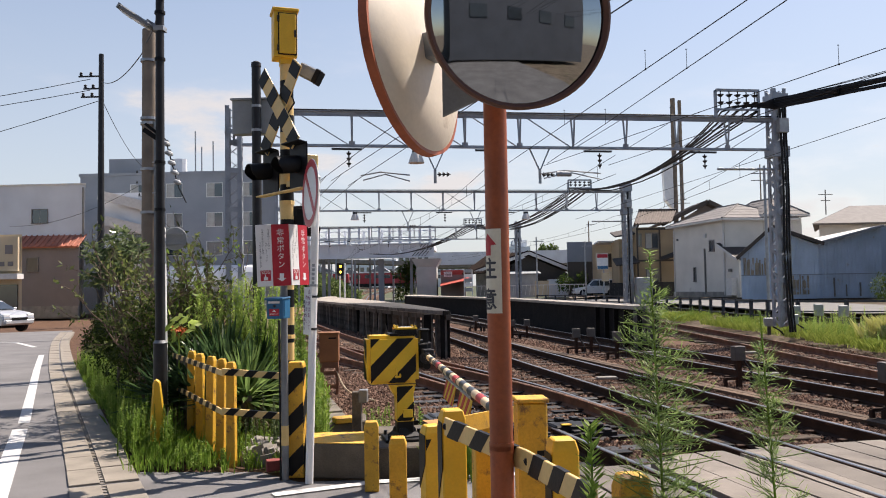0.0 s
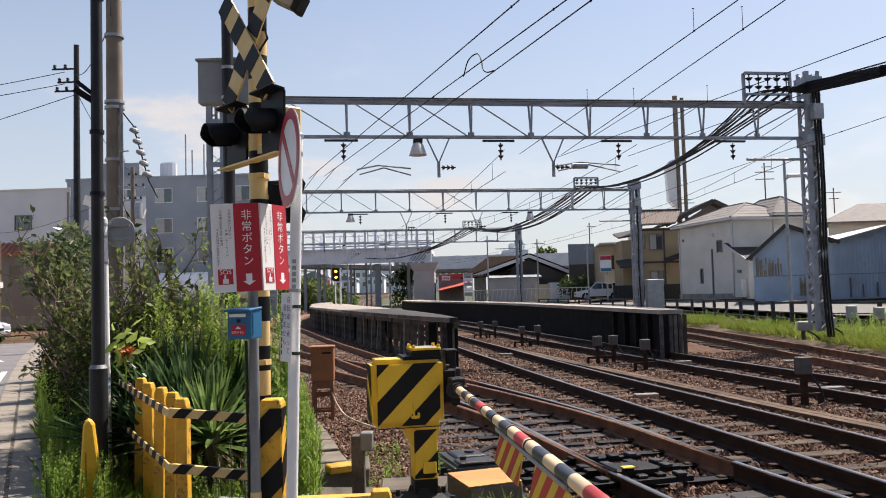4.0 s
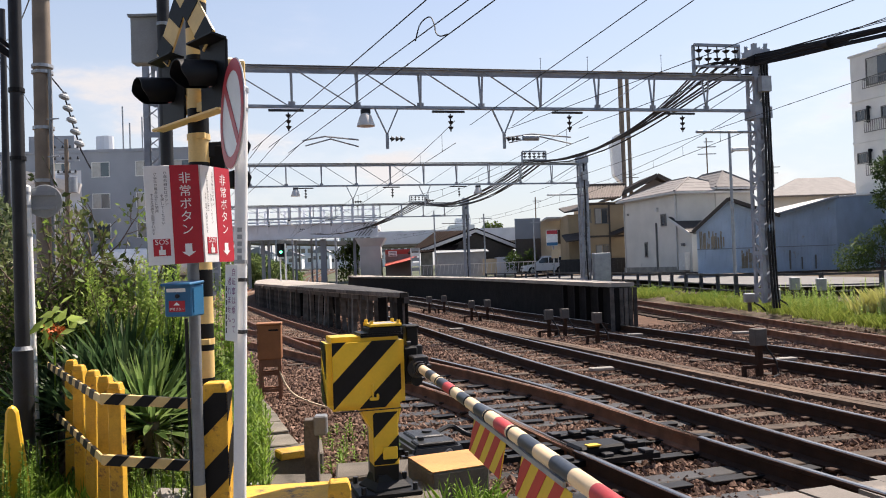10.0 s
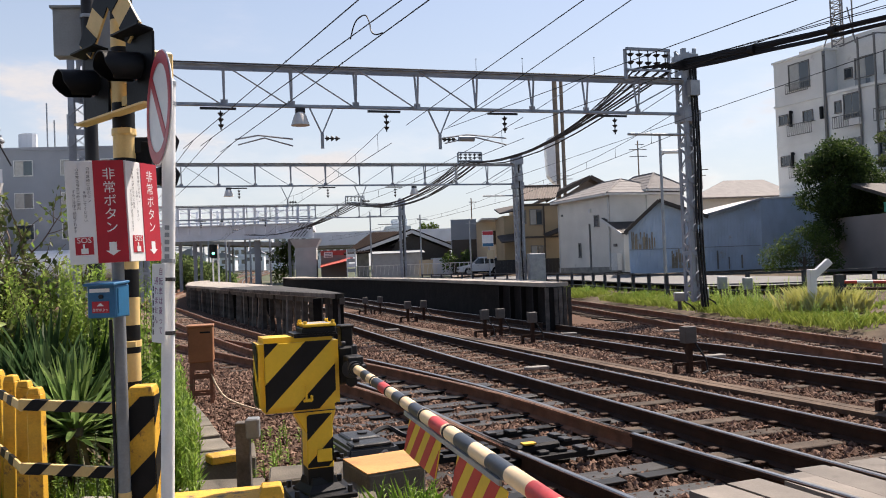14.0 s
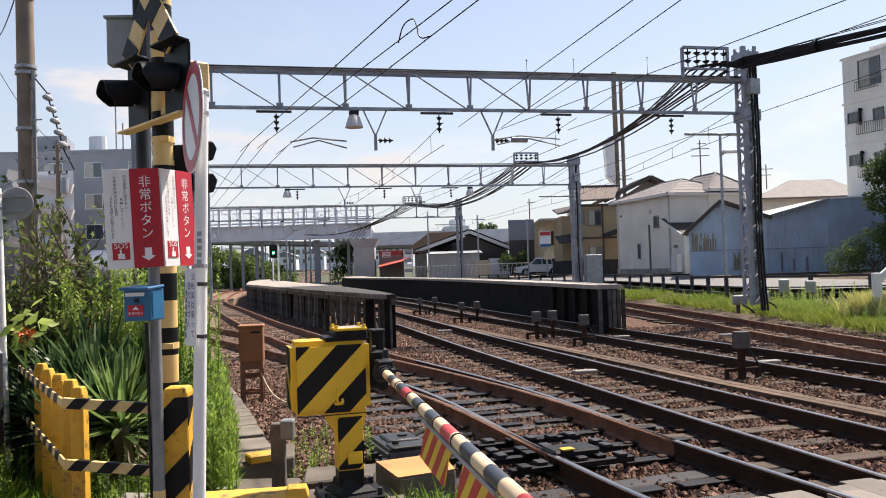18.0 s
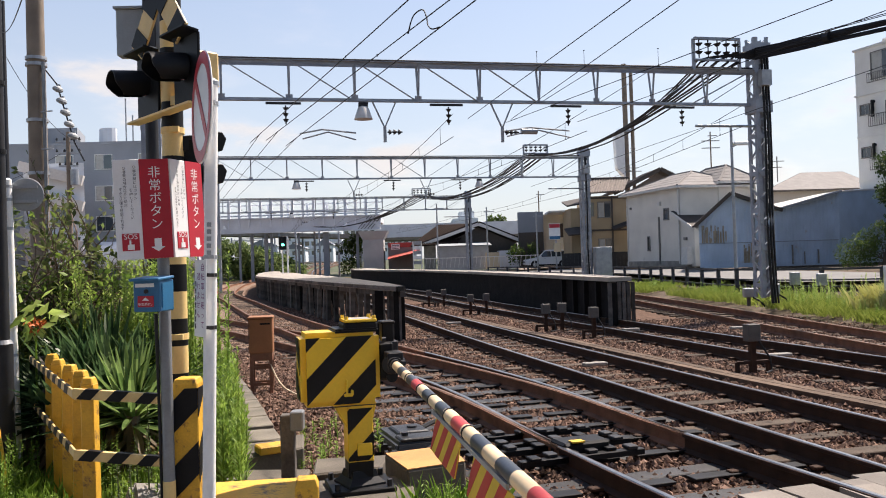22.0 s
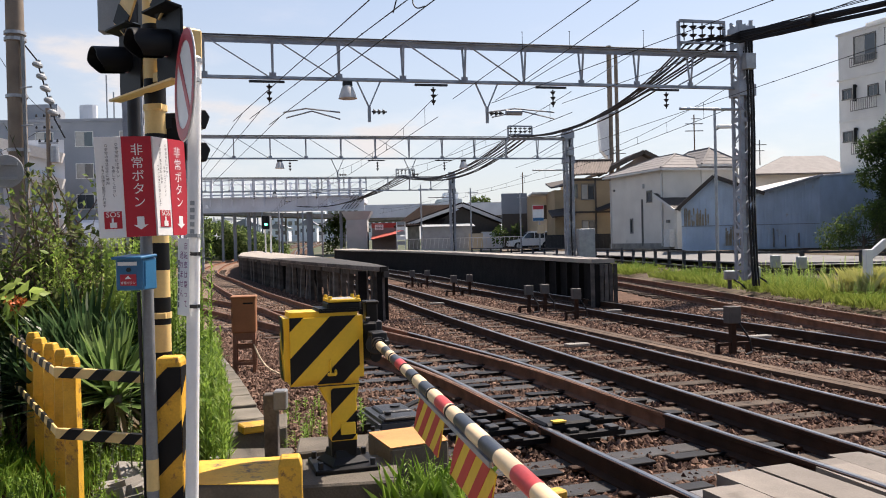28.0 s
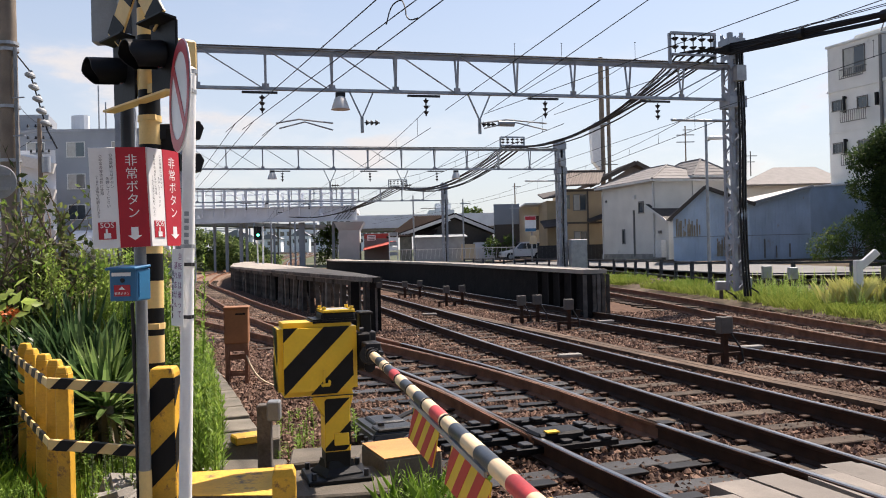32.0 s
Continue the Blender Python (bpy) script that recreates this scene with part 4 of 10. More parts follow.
# ---- yellow and black fence ----
fence = thing("crossing_fence", pose(0, 0, 0), "low fence of chipped yellow concrete posts with striped rails", "fence", kind="")
fp0, fp4 = Vector((-2.40, 8.99)), Vector((-1.545, 7.53))
POSTM = Geo().box((0, 0, 0.44), (0.074, 0.08, 0.88)).box((0, 0, 0.895), (0.074, 0.08, 0.04), top=(0.054, 0.06)).mesh("fence_post", bevel=0.006)
for i in range(5):
    q = fp0.lerp(fp4, (i / 4) ** 0.96)
    part("fence_post", POSTM, M_YELLOW_W, fence, m=pose(q.x, q.y, 0.01, rnd.uniform(-1, 1), rnd.uniform(-1.5, 1.5), -4 + rnd.uniform(-4, 4)))


def striped_rail(parent, a, b, w, h, pitch, name="rail"):
    a, b = Vector(a), Vector(b)
    d = b - a
    L = d.length
    m = Matrix.Translation(a) @ pose(0, 0, 0, 0, -math.degrees(math.asin(d.z / L)), math.degrees(math.atan2(d.y, d.x)))
    r = part(name, Geo().box((L / 2, 0, 0), (L, w, h)), M_CREAM_Y, parent, "rail in yellow and black slanting stripes", m=m, bevel=0.002)
    x = pitch * 0.3
    while x < L - pitch * 0.5:
        sh = h * 0.5
        g = Geo()
        hw, e = w / 2 + 0.002, h / 2 + 0.002
        x1 = min(x + pitch * 0.5, L - sh)
        g.add([(x - sh, -hw, -e), (x1 - sh, -hw, -e), (x1 - sh, hw, -e), (x - sh, hw, -e), (x + sh, -hw, e), (x1 + sh, -hw, e), (x1 + sh, hw, e), (x + sh, hw, e)], [(3, 2, 1, 0), (4, 5, 6, 7), (0, 1, 5, 4), (1, 2, 6, 5), (2, 3, 7, 6), (3, 0, 4, 7)])
        part("stripe", g, M_BLACK, r)
        x += pitch
    return r


off = Vector((-0.06, -0.05))
for z in (0.83, 0.49):
    a, b = fp0 + off + (fp0 - fp4) * 0.35, fp4 + off
    striped_rail(fence, (a.x, a.y, z + 0.02), (b.x, b.y, z), 0.014, 0.05, 0.26)
    striped_rail(fence, (-1.60, 7.44, z + 0.02), (-0.86, 7.40 - 0.1, z - 0.03), 0.03, 0.055, 0.175)
sp_ = thing("striped_bollard", pose(-0.895, 7.18, 0), "square concrete bollard in yellow and black diagonal stripes", "bollard", "bollards at the crossing")
part("shaft", Geo().box((0, 0, 0.46), (0.13, 0.13, 0.92)).box((0, 0, 0.935), (0.13, 0.13, 0.03), top=(0.11, 0.11)), M_YELLOW_W, sp_, bevel=0.006)
part("stripe", stripes(-0.065, 0.02, 0.065, 0.9, -0.0655, 0.34, 1.0, 0.35), M_BLACK, sp_)
for ang in (90, -90):
    part("stripe", stripes(-0.065, 0.02, 0.065, 0.9, -0.0655, 0.34, 1.0, 0.1), M_BLACK, sp_, m=pose(0, 0, 0, 0, 0, ang))

of = thing("old_garden_fence", pose(0, 0, 0), "old grey timber fence in the shade of the hedge", "fence")
ofa, ofb = Vector((-2.45, 9.1)), Vector((-4.3, 12.6))
for i in range(7):
    q = ofa.lerp(ofb, i / 6)
    part("fence_post", Geo().box((q.x, q.y, 0.42), (0.07, 0.07, 0.84)), M_TIMBER, of)
for z in (0.32, 0.62, 0.8):
    part("rail", Geo().bar((ofa.x - 0.04, ofa.y, z), (ofb.x - 0.04, ofb.y, z + 0.03), 0.02, 0.07), M_TIMBER, of)

# ---- barrier machine ----
M_YELLOW_M = mat("machine_yellow_paint", (0.80, 0.50, 0.03), 0.38, vary=0.1, scale=5, fine=70, bump=0.05, stain=0.12, stain_color=(0.45, 0.24, 0.03), stain_scale=9)
M_BLACKW = mat("machine_black_paint", (0.010, 0.010, 0.011), 0.5, spec=0.2, vary=0.3, scale=8, fine=90, bump=0.06, stain=0.1, stain_color=(0.05, 0.045, 0.04), stain_scale=12)
M_GREYSTEEL0 = mat("worn_cap_steel", (0.30, 0.29, 0.27), 0.6, vary=0.25, scale=9, fine=90, bump=0.1)
bm_ = thing("barrier_machine", pose(-0.147, 7.62, 0.22, 0, 0, 14) @ pose(0, -0.13, 0), "barrier machine with bold yellow and black stripes on a column", "barrier machine")
cab = part("cabinet", Geo().box((0, 0.13, 0.705), (0.455, 0.27, 0.42)), M_YELLOW_M, bm_, "striped steel cabinet with rounded corners", bevel=0.032, segs=4, smooth=True)
part("stripe", stripes(-0.198, 0.505, 0.198, 0.888, -0.0045, 0.30, 1.0, 0.15, 0.5, 0.002), M_BLACKW, cab)
part("stripe", stripes(0.035, 0.53, 0.235, 0.885, -0.0045, 0.30, -1.0, 0.05, 0.5, 0.002), M_BLACKW, cab, m=pose(-0.2275, 0.265, 0, 0, 0, -90))
part("top_cover", Geo().box((0.095, 0.135, 0.918), (0.262, 0.25, 0.024)), M_BLACKW, cab, "black top cover", bevel=0.01, segs=2)
part("handle", Geo().box((0.028, -0.012, 0.60), (0.012, 0.012, 0.09)).box((0.035, -0.014, 0.557), (0.05, 0.02, 0.018)).box((0.056, -0.018, 0.57), (0.014, 0.022, 0.03)), M_YELLOW_M, cab, bevel=0.004)
part("seam", Geo().box((0.0, -0.001, 0.492), (0.40, 0.004, 0.006)), M_DARKSTEEL, cab)
part("cap", Geo().box((0.125, 0.13, 0.94), (0.2, 0.2, 0.05)), M_BLACKW, bm_, "black cap with yellow rim", bevel=0.012)
part("cap_rim", Geo().box((0.125, 0.036, 0.972), (0.19, 0.012, 0.018)).box((0.125, 0.224, 0.972), (0.19, 0.012, 0.018)).box((0.036, 0.13, 0.972), (0.012, 0.176, 0.018)).box((0.214, 0.13, 0.972), (0.012, 0.176, 0.018)), M_YELLOW_M, bm_, bevel=0.004)
part("cap_plate", Geo().box((0.125, 0.13, 0.974), (0.168, 0.168, 0.016), top=(0.13, 0.13)), M_GREYSTEEL0, bm_, "worn grey cap plate", bevel=0.003)
for x in (0.045, 0.205):
    for y in (0.046, 0.214):
        part("bolt", Geo().tube((x, y, 0.965), (x, y, 0.998), 0.011), M_YELLOW_M, bm_)
CX = 0.105
col = part("column", Geo().box((CX, 0.1, 0.33), (0.15, 0.15, 0.34)).add([(CX - 0.15, 0.03, 0.5), (CX + 0.1, 0.03, 0.5), (CX + 0.076, 0.03, 0.40), (CX - 0.076, 0.03, 0.36), (CX - 0.15, 0.17, 0.5), (CX + 0.1, 0.17, 0.5), (CX + 0.076, 0.17, 0.40), (CX - 0.076, 0.17, 0.36)], [(3, 2, 1, 0), (4, 5, 6, 7), (0, 1, 5, 4), (1, 2, 6, 5), (2, 3, 7, 6), (3, 0, 4, 7)]), M_YELLOW_M, bm_, "striped column", bevel=0.006)
part("stripe", stripes(CX - 0.074, 0.17, CX + 0.074, 0.47, 0.0245, 0.27, 1.0, 0.42, 0.5, 0.002), M_BLACKW, col)
part("hatch", Geo().box((CX + 0.02, 0.018, 0.235), (0.085, 0.016, 0.07)), M_YELLOW_M, col, bevel=0.003)
part("lower_shaft", Geo().box((CX, 0.1, 0.13), (0.146, 0.146, 0.12)), M_BLACKW, bm_, "black foot of the column", bevel=0.006)
part("pedestal", Geo().lathe([(0.165, 0.0), (0.16, 0.018), (0.115, 0.05), (0.1, 0.09)], 4, pose(CX, 0.1, 0.02, 0, 0, 59)), M_BLACKW, bm_, "flared black pedestal")
part("base_plate", Geo().box((CX, 0.1, 0.012), (0.37, 0.34, 0.03)), M_BLACKW, bm_, bevel=0.006)
for sx in (-1, 1):
    for sy in (-1, 1):
        part("bolt", Geo().tube((CX + sx * 0.15, 0.1 + sy * 0.135, 0.02), (CX + sx * 0.15, 0.1 + sy * 0.135, 0.065), 0.016, n=6), M_DARKSTEEL, bm_)
dr = part("drive", Geo().box((0.27, 0.12, 0.73), (0.09, 0.18, 0.22)), M_BLACKW, bm_, "black arm drive", bevel=0.012)
part("motor", Geo().tube((0.30, 0.02, 0.64), (0.30, 0.22, 0.64), 0.034, n=14), M_BLACKW, dr, smooth=True)
part("drive_head", Geo().box((0.295, 0.13, 0.89), (0.07, 0.09, 0.11)).box((0.295, 0.13, 0.95), (0.085, 0.11, 0.02)), M_BLACKW, dr, bevel=0.006)
part("drive_box", Geo().box((0.33, 0.14, 0.79), (0.05, 0.12, 0.1)), M_DARKSTEEL, dr, bevel=0.006)
part("bolt", Geo().tube((0.238, -0.0, 0.86), (0.262, -0.0, 0.86), 0.014, n=10), M_DARKSTEEL, dr)
part("hinge_arm", Geo().tube((0.27, -0.08, 0.72), (0.33, 0.02, 0.72), 0.055, n=16).box((0.3, -0.02, 0.74), (0.09, 0.14, 0.1)), M_DARKSTEEL, bm_, bevel=0.006)
part("arm_clamp", Geo().box((0.305, -0.1, 0.735), (0.075, 0.12, 0.02)).box((0.305, -0.1, 0.70), (0.075, 0.12, 0.02)).tube((0.305, -0.13, 0.69), (0.305, -0.13, 0.76), 0.012, n=6), M_DARKSTEEL, bm_)

# ---- lowered arm with its flags ----
A0, A1 = Vector((0.185, 7.43, 0.955)), Vector((0.68, 4.30, 0.942))
arm = thing("boom_gate", Matrix.Translation(A0) @ (A1 - A0).to_track_quat("X", "Z").to_matrix().to_4x4(), "lowered crossing barrier arm in cream, black and red bands", "boom gate")
AL = (A1 - A0).length
BANDS = "cbcbrcbcbcrcbcbcrcbc"
M_BANDK = mat("blue_black_band", (0.035, 0.045, 0.06), 0.4, vary=0.2, scale=8, fine=90, bump=0.04)
M_BANDC = mat("cream_band", (0.80, 0.60, 0.36), 0.4, vary=0.1, scale=8, fine=90, bump=0.04)
bl = AL / len(BANDS)
for i, c in enumerate(BANDS):
    part("band", Geo().tube((i * bl + (0.18 if i else 0.0), 0, 0), ((i + 1) * bl + 0.18, 0, 0), 0.025, n=18), {"c": M_BANDC, "b": M_BANDK, "r": M_BRED}[c], arm, smooth=True)
for x in (0.62, 0.98, 1.28, 1.62, 1.95):
    part("cable_tie", Geo().tube((x, 0, 0), (x + 0.012, 0, 0), 0.028, n=14), M_CABLE, arm)
part("socket", Geo().tube((-0.02, 0, 0), (0.12, 0, 0), 0.032, n=18).tube((0.05, 0, 0), (0.07, 0, 0), 0.04, n=18), M_DARKSTEEL, arm, "black steel arm socket")
part("flag_rail", Geo().box((1.95, -0.022, -0.026), (1.15, 0.008, 0.016)), M_GALV, arm, "thin alloy flag rail")
M_FLAGY = mat("flag_yellow", (0.70, 0.46, 0.03), 0.7, vary=0.12, scale=8, bump=0.05)
M_FLAGR = mat("flag_red", (0.48, 0.04, 0.02), 0.7, vary=0.12, scale=8, bump=0.05)
for x0 in (1.46, 2.12):
    fw, fh = 0.46, 0.125
    fl = part("flag", Geo().box((fw / 2, 0, -fh / 2), (fw, 0.004, fh)), M_FLAGY, arm, "hanging yellow flag with red slanting stripes", m=pose(x0, -0.02, -0.035, -12, 0, 0))
    part("stripe", stripes(0, -fh, fw, 0, -0.0022, 0.15, 0.7, 0.2, 0.5, 0.001), M_FLAGR, fl)
    part("stripe", stripes(-fw, -fh, 0, 0, -0.0022, 0.15, -0.7, 0.2, 0.5, 0.001), M_FLAGR, fl, m=pose(0, 0, 0, 0, 0, 180))

# ---- concrete blocks round the machine ----
def solid(name, poly, z0, z1, material, label, category, bevel=0.012, top=None):
    ob = thing(name, pose(0, 0, 0), label, category)
    part("block", Geo().prism(poly, z0, z1), material, ob, bevel=bevel)
    if top:
        part("painted_top", Geo().prism([(x + (sum(p[0] for p in poly) / len(poly) - x) * 0.02, y + (sum(p[1] for p in poly) / len(poly) - y) * 0.02) for x, y in poly], z1 + 0.001, z1 + 0.006), top, ob, "worn yellow painted top")
    return ob


M_DARKCONC = mat("stained_brown_concrete", (0.125, 0.105, 0.08), 0.9, vary=0.35, scale=4, fine=80, bump=0.4, stain=0.4, stain_color=(0.08, 0.065, 0.05), stain_scale=3)
M_SCUFF = mat("scuffed_yellow_paint", (0.70, 0.40, 0.05), 0.65, vary=0.2, scale=6, fine=90, bump=0.2, stain=0.55, stain_color=(0.12, 0.085, 0.055), stain_scale=6)
M_RUSTY_TOP = mat("rusted_orange_plate", (0.52, 0.25, 0.07), 0.7, vary=0.25, scale=4, fine=90, bump=0.2, stain=0.5, stain_color=(0.30, 0.11, 0.04), stain_scale=5)
solid("machine_plinth", [(-0.36, 7.22), (0.30, 7.28), (0.27, 7.86), (-0.40, 7.80)], -0.2, 0.22, M_DARKCONC, "rough concrete plinth under the barrier machine", "plinth")
solid("cable_pit_cover", [(0.24, 7.60), (0.59, 7.75), (0.52, 8.21), (0.09, 8.04)], -0.2, 0.31, M_DARKCONC, "concrete pit block with a worn yellow painted top", "pit cover", top=M_RUSTY_TOP)
solid("yellow_step_block", [(-0.80, 7.10), (-0.22, 7.02), (-0.34, 7.62), (-0.88, 7.58)], 0.0, 0.285, M_DARKCONC, "low concrete block with a scuffed yellow painted top", "step block", top=M_SCUFF)
solid("kerb_block", [(-0.37, 8.04), (0.06, 8.16), (0.1, 8.5), (-0.40, 8.46)], -0.2, 0.2, M_DARKCONC, "dark stained concrete kerb beam beside the tracks", "kerb block")
solid("kerb_block", [(-0.92, 8.56), (-0.53, 8.84), (-0.60, 9.34), (-0.98, 8.95)], -0.2, 0.2, M_DARKCONC, "brown stained concrete kerb block by the trough", "kerb block")
solid("kerb_block", [(-0.86, 7.75), (-0.42, 7.88), (-0.42, 8.35), (-0.90, 8.4)], -0.2, 0.16, M_DARKCONC, "brown stained concrete kerb block by the trough", "kerb block")
bp = thing("support_post", pose(-0.13, 7.98, 0), "plain grey steel support post behind the machine", "post")
part("shaft", Geo().box((0, 0, 0.33), (0.045, 0.045, 0.72)), M_GREYPIPE, bp)
M_TROUGH = mat("trough_lid_concrete", (0.155, 0.135, 0.105), 0.9, vary=0.3, scale=4, fine=80, bump=0.4, rnd=0.2, stain=0.4, stain_color=(0.2, 0.17, 0.13))
tro = thing("cable_trough", pose(0, 0, 0), "line of weathered concrete cable trough lids between grass and ballast", "cable trough")
tp = smooth_path([(-0.95, 9.35), (-1.27, 10.5), (-1.86, 12.5), (-2.55, 14.6), (-3.55, 17.5), (-5.2, 22.0), (-7.0, 26.5)], 0.52)
lid = Geo().box((0, 0, 0.05), (0.40, 0.50, 0.1)).mesh("lid", bevel=0.008)
for i, q in enumerate(tp[:-1]):
    d = tp[i + 1] - q
    part("lid", lid, M_TROUGH, tro, m=pose(q.x, q.y, 0.0 + rnd.uniform(-0.012, 0.012), rnd.uniform(-1.5, 1.5), rnd.uniform(-1.5, 1.5), math.degrees(math.atan2(-d.x, d.y)) + rnd.uniform(-1.5, 1.5)))
stub = thing("cable_stub_post", pose(-0.50, 7.95, 0.1), "short grey steel stub post with a small box head", "stub post")
part("shaft", Geo().box((0, 0, 0.25), (0.085, 0.085, 0.5)), M_TIMBER, stub, bevel=0.006)
part("head", Geo().box((0.06, 0, 0.46), (0.08, 0.1, 0.12)), M_GREYPIPE, stub, bevel=0.008)
for x, y in ((-0.82, 8.72),):
    st = thing("yellow_edge_stone", pose(x + 0.1, y, 0.2, 0, 0, rnd.uniform(20, 40)), "flat concrete stone with worn yellow paint", "edge stone", "edge stones")
    part("stone", Geo().box((0, 0, 0.03), (0.26, 0.14, 0.06)), M_YELLOW_W, st, bevel=0.01)

# ---- brown relay box on legs ----
rb = thing("relay_box", pose(-1.78, 13.9, -0.12, 0, 0, 6), "rust-brown steel relay box on an angle-iron stand", "relay box")
part("box", Geo().box((0, 0.12, 0.72), (0.315, 0.30, 0.46)), M_BROWNBOX, rb, bevel=0.012)
part("roof", Geo().box((0, 0.12, 0.96), (0.335, 0.33, 0.03)), M_BROWNBOX, rb, bevel=0.006)
part("slot", Geo().box((0.06, -0.034, 0.88), (0.13, 0.008, 0.022)), M_BLACK, rb)
part("hinge", Geo().box((-0.148, -0.036, 0.72), (0.02, 0.014, 0.06)).box((-0.148, -0.036, 0.86), (0.02, 0.014, 0.04)), M_RAILRUST, rb)
part("skirt", Geo().box((0, 0.12, 0.44), (0.29, 0.27, 0.1)), M_RAILRUST, rb, "dark rusty skirt under the box")
for sx in (-1, 1):
    for sy in (0.0, 0.24):
        part("leg", Geo().box((sx * 0.125, sy, 0.2), (0.045, 0.045, 0.5)), M_RAILRUST, rb)
for z in (0.08, 0.3):
    for y in (0.0, 0.24):
        part("cross_bar", Geo().box((0, y, z), (0.27, 0.02, 0.04)), M_RAILRUST, rb)
part("cable", Geo().line(bend([(0.1, 0.0, 0.4), (0.18, -0.05, 0.2), (0.3, -0.2, 0.05), (0.5, -0.6, 0.0), (0.75, -1.2, 0.0)]), 0.012), M_TAN, rb, "tan cable running to the ballast")

# ---- bollards at the road side ----
def bollard(x, y, z, w, lean=0, d=None, striped=False, phase=0.1, turn=0, round_top=False, label="square concrete bollard in chipped yellow paint"):
    b = thing("bollard", pose(x, y, 0, 0, lean, turn), label, "bollard", "bollards at the crossing")
    d = d or w
    part("shaft", Geo().box((0, 0, (z - 0.03) / 2), (w, d, z - 0.03)).box((0, 0, z - 0.012), (w, d, 0.036), top=(w * 0.78, d * 0.78)), M_YELLOW_W if not striped else M_YELLOW, b, bevel=0.005)
    if striped:
        part("stripe", stripes(-w / 2 + 0.004, 0.02, -w / 2 + 0.06, z - 0.06, -d / 2 - 0.0005, 0.40, 0.5, phase), M_BLACK, b)
        part("stripe", stripes(-d / 2, 0.02, d / 2, z - 0.04, -w / 2 - 0.0005, 0.40, 0.7, phase), M_BLACK, b, m=pose(0, 0, 0, 0, 0, -90))
    return b


bollard(-0.215, 6.68, 0.52, 0.11, turn=6)
bollard(0.145, 4.95, 0.70, 0.098, turn=4)
bollard(0.355, 4.58, 0.825, 0.10, striped=True, phase=0.5, turn=20)
bollard(0.49, 3.52, 1.055, 0.095, striped=True, phase=0.15, turn=12, label="thick square bollard, yellow with a black striped side")
bollard(0.858, 2.95, 1.04, 0.09, striped=True, turn=8)
bollard(0.98, 2.42, 1.04, 0.085, turn=8)
bollard(0.625, 4.0, 0.93, 0.11, turn=10)
rec = thing("arm_rest_post", pose(0.795, 3.5, 0, 0, 0, 6), "thick yellow square steel post streaked with dripping rust", "arm rest")
part("shaft", Geo().box((0, 0, 0.545), (0.115, 0.115, 1.09)), M_YELLOW_W, rec, bevel=0.008)
part("top_plate", Geo().box((0, 0, 1.098), (0.126, 0.126, 0.016)), M_YELLOW_W, rec, bevel=0.003)
part("slot", Geo().box((0.03, -0.06, 0.9), (0.035, 0.006, 0.02)), M_BLACK, rec)
hoop = thing("hoop_post", pose(0.826, 3.78, 0), "round-topped yellow hoop post", "hoop post")
part("hoop", Geo().prism([(-0.055, 0), (0.055, 0), (0.055, 0.89)] + [(0.055 * math.cos(radians(a)), 0.89 + 0.055 * math.sin(radians(a))) for a in range(0, 181, 20)] + [(-0.055, 0.89)], -0.035, 0.035, pose(0, 0, 0, 90, 0, 0)), M_YELLOW_W, hoop)
gr = thing("crossing_guard_rail", pose(0, 0, 0), "flat yellow and black striped guard rail bolted between bollards", "guard rail")
for a, b in (((0.468, 3.42, 1.01), (0.74, 2.86, 0.99)), ((0.74, 2.86, 0.99), (0.87, 2.3, 1.005))):
    striped_rail(gr, a, b, 0.012, 0.068, 0.19)
for p in ((0.468, 3.42, 1.01), (0.74, 2.86, 0.99)):
    part("bolt", Geo().tube((p[0], p[1] - 0.015, p[2]), (p[0], p[1] + 0.02, p[2]), 0.012), M_DARKSTEEL, gr)
part("strut", Geo().bar((0.5, 3.6, 0.98), (0.83, 4.2, 0.95), 0.012, 0.07), M_YELLOW_W, gr)

# ---- traffic mirror ----
mir = thing("traffic_mirror", pose(0.663, 2.922, 0), "orange steel post with two round convex traffic mirrors", "traffic mirror")
part("post", Geo().tube((0, 0, -0.05), (0, 0, 2.75), 0.0375, n=28), M_ORANGE, mir, smooth=True)
for z in (1.005, 1.015):
    part("weld_ring", Geo().tube((0, 0, z * 1.0), (0, 0, z + 0.025), 0.0395, n=28), M_ORANGE, mir, smooth=True)
wrap = [(0.0386 * math.sin(radians(a)), -0.0386 * math.cos(radians(a))) for a in range(-113, 16, 8)]
st = Geo()
vs = [c for x, y in wrap for c in ((x, y, 1.45), (x, y, 1.72))]
part("caution_sticker", st.add(vs, [(2 * i, 2 * i + 2, 2 * i + 3, 2 * i + 1) for i in range(len(wrap) - 1)]), mat("aged_sticker_vinyl", (0.66, 0.62, 0.50), 0.5, vary=0.12, scale=14, fine=120, bump=0.03), mir, "curved cream sticker with a red arrow and black characters")


def wrap_geo(g, cx, r=0.0392):
    bm = bmesh.new()
    bm.from_mesh(g.mesh("letters"))
    for i in range(-14, 15):
        bmesh.ops.bisect_plane(bm, geom=bm.verts[:] + bm.edges[:] + bm.faces[:], plane_co=(i * 0.004, 0, 0), plane_no=(1, 0, 0))
    bm.verts.index_update()
    g = Geo().add([v.co for v in bm.verts], [tuple(v.index for v in f.verts) for f in bm.faces])
    bm.free()
    out = Geo()
    vs = [(r * math.sin((x + cx) / r), -r * math.cos((x + cx) / r), z) for x, y, z in g.v]
    return out.add(vs, g.f)


def narrowed(g, k):
    g.v = [(x * k, y, z) for x, y, z in g.v]
    return g


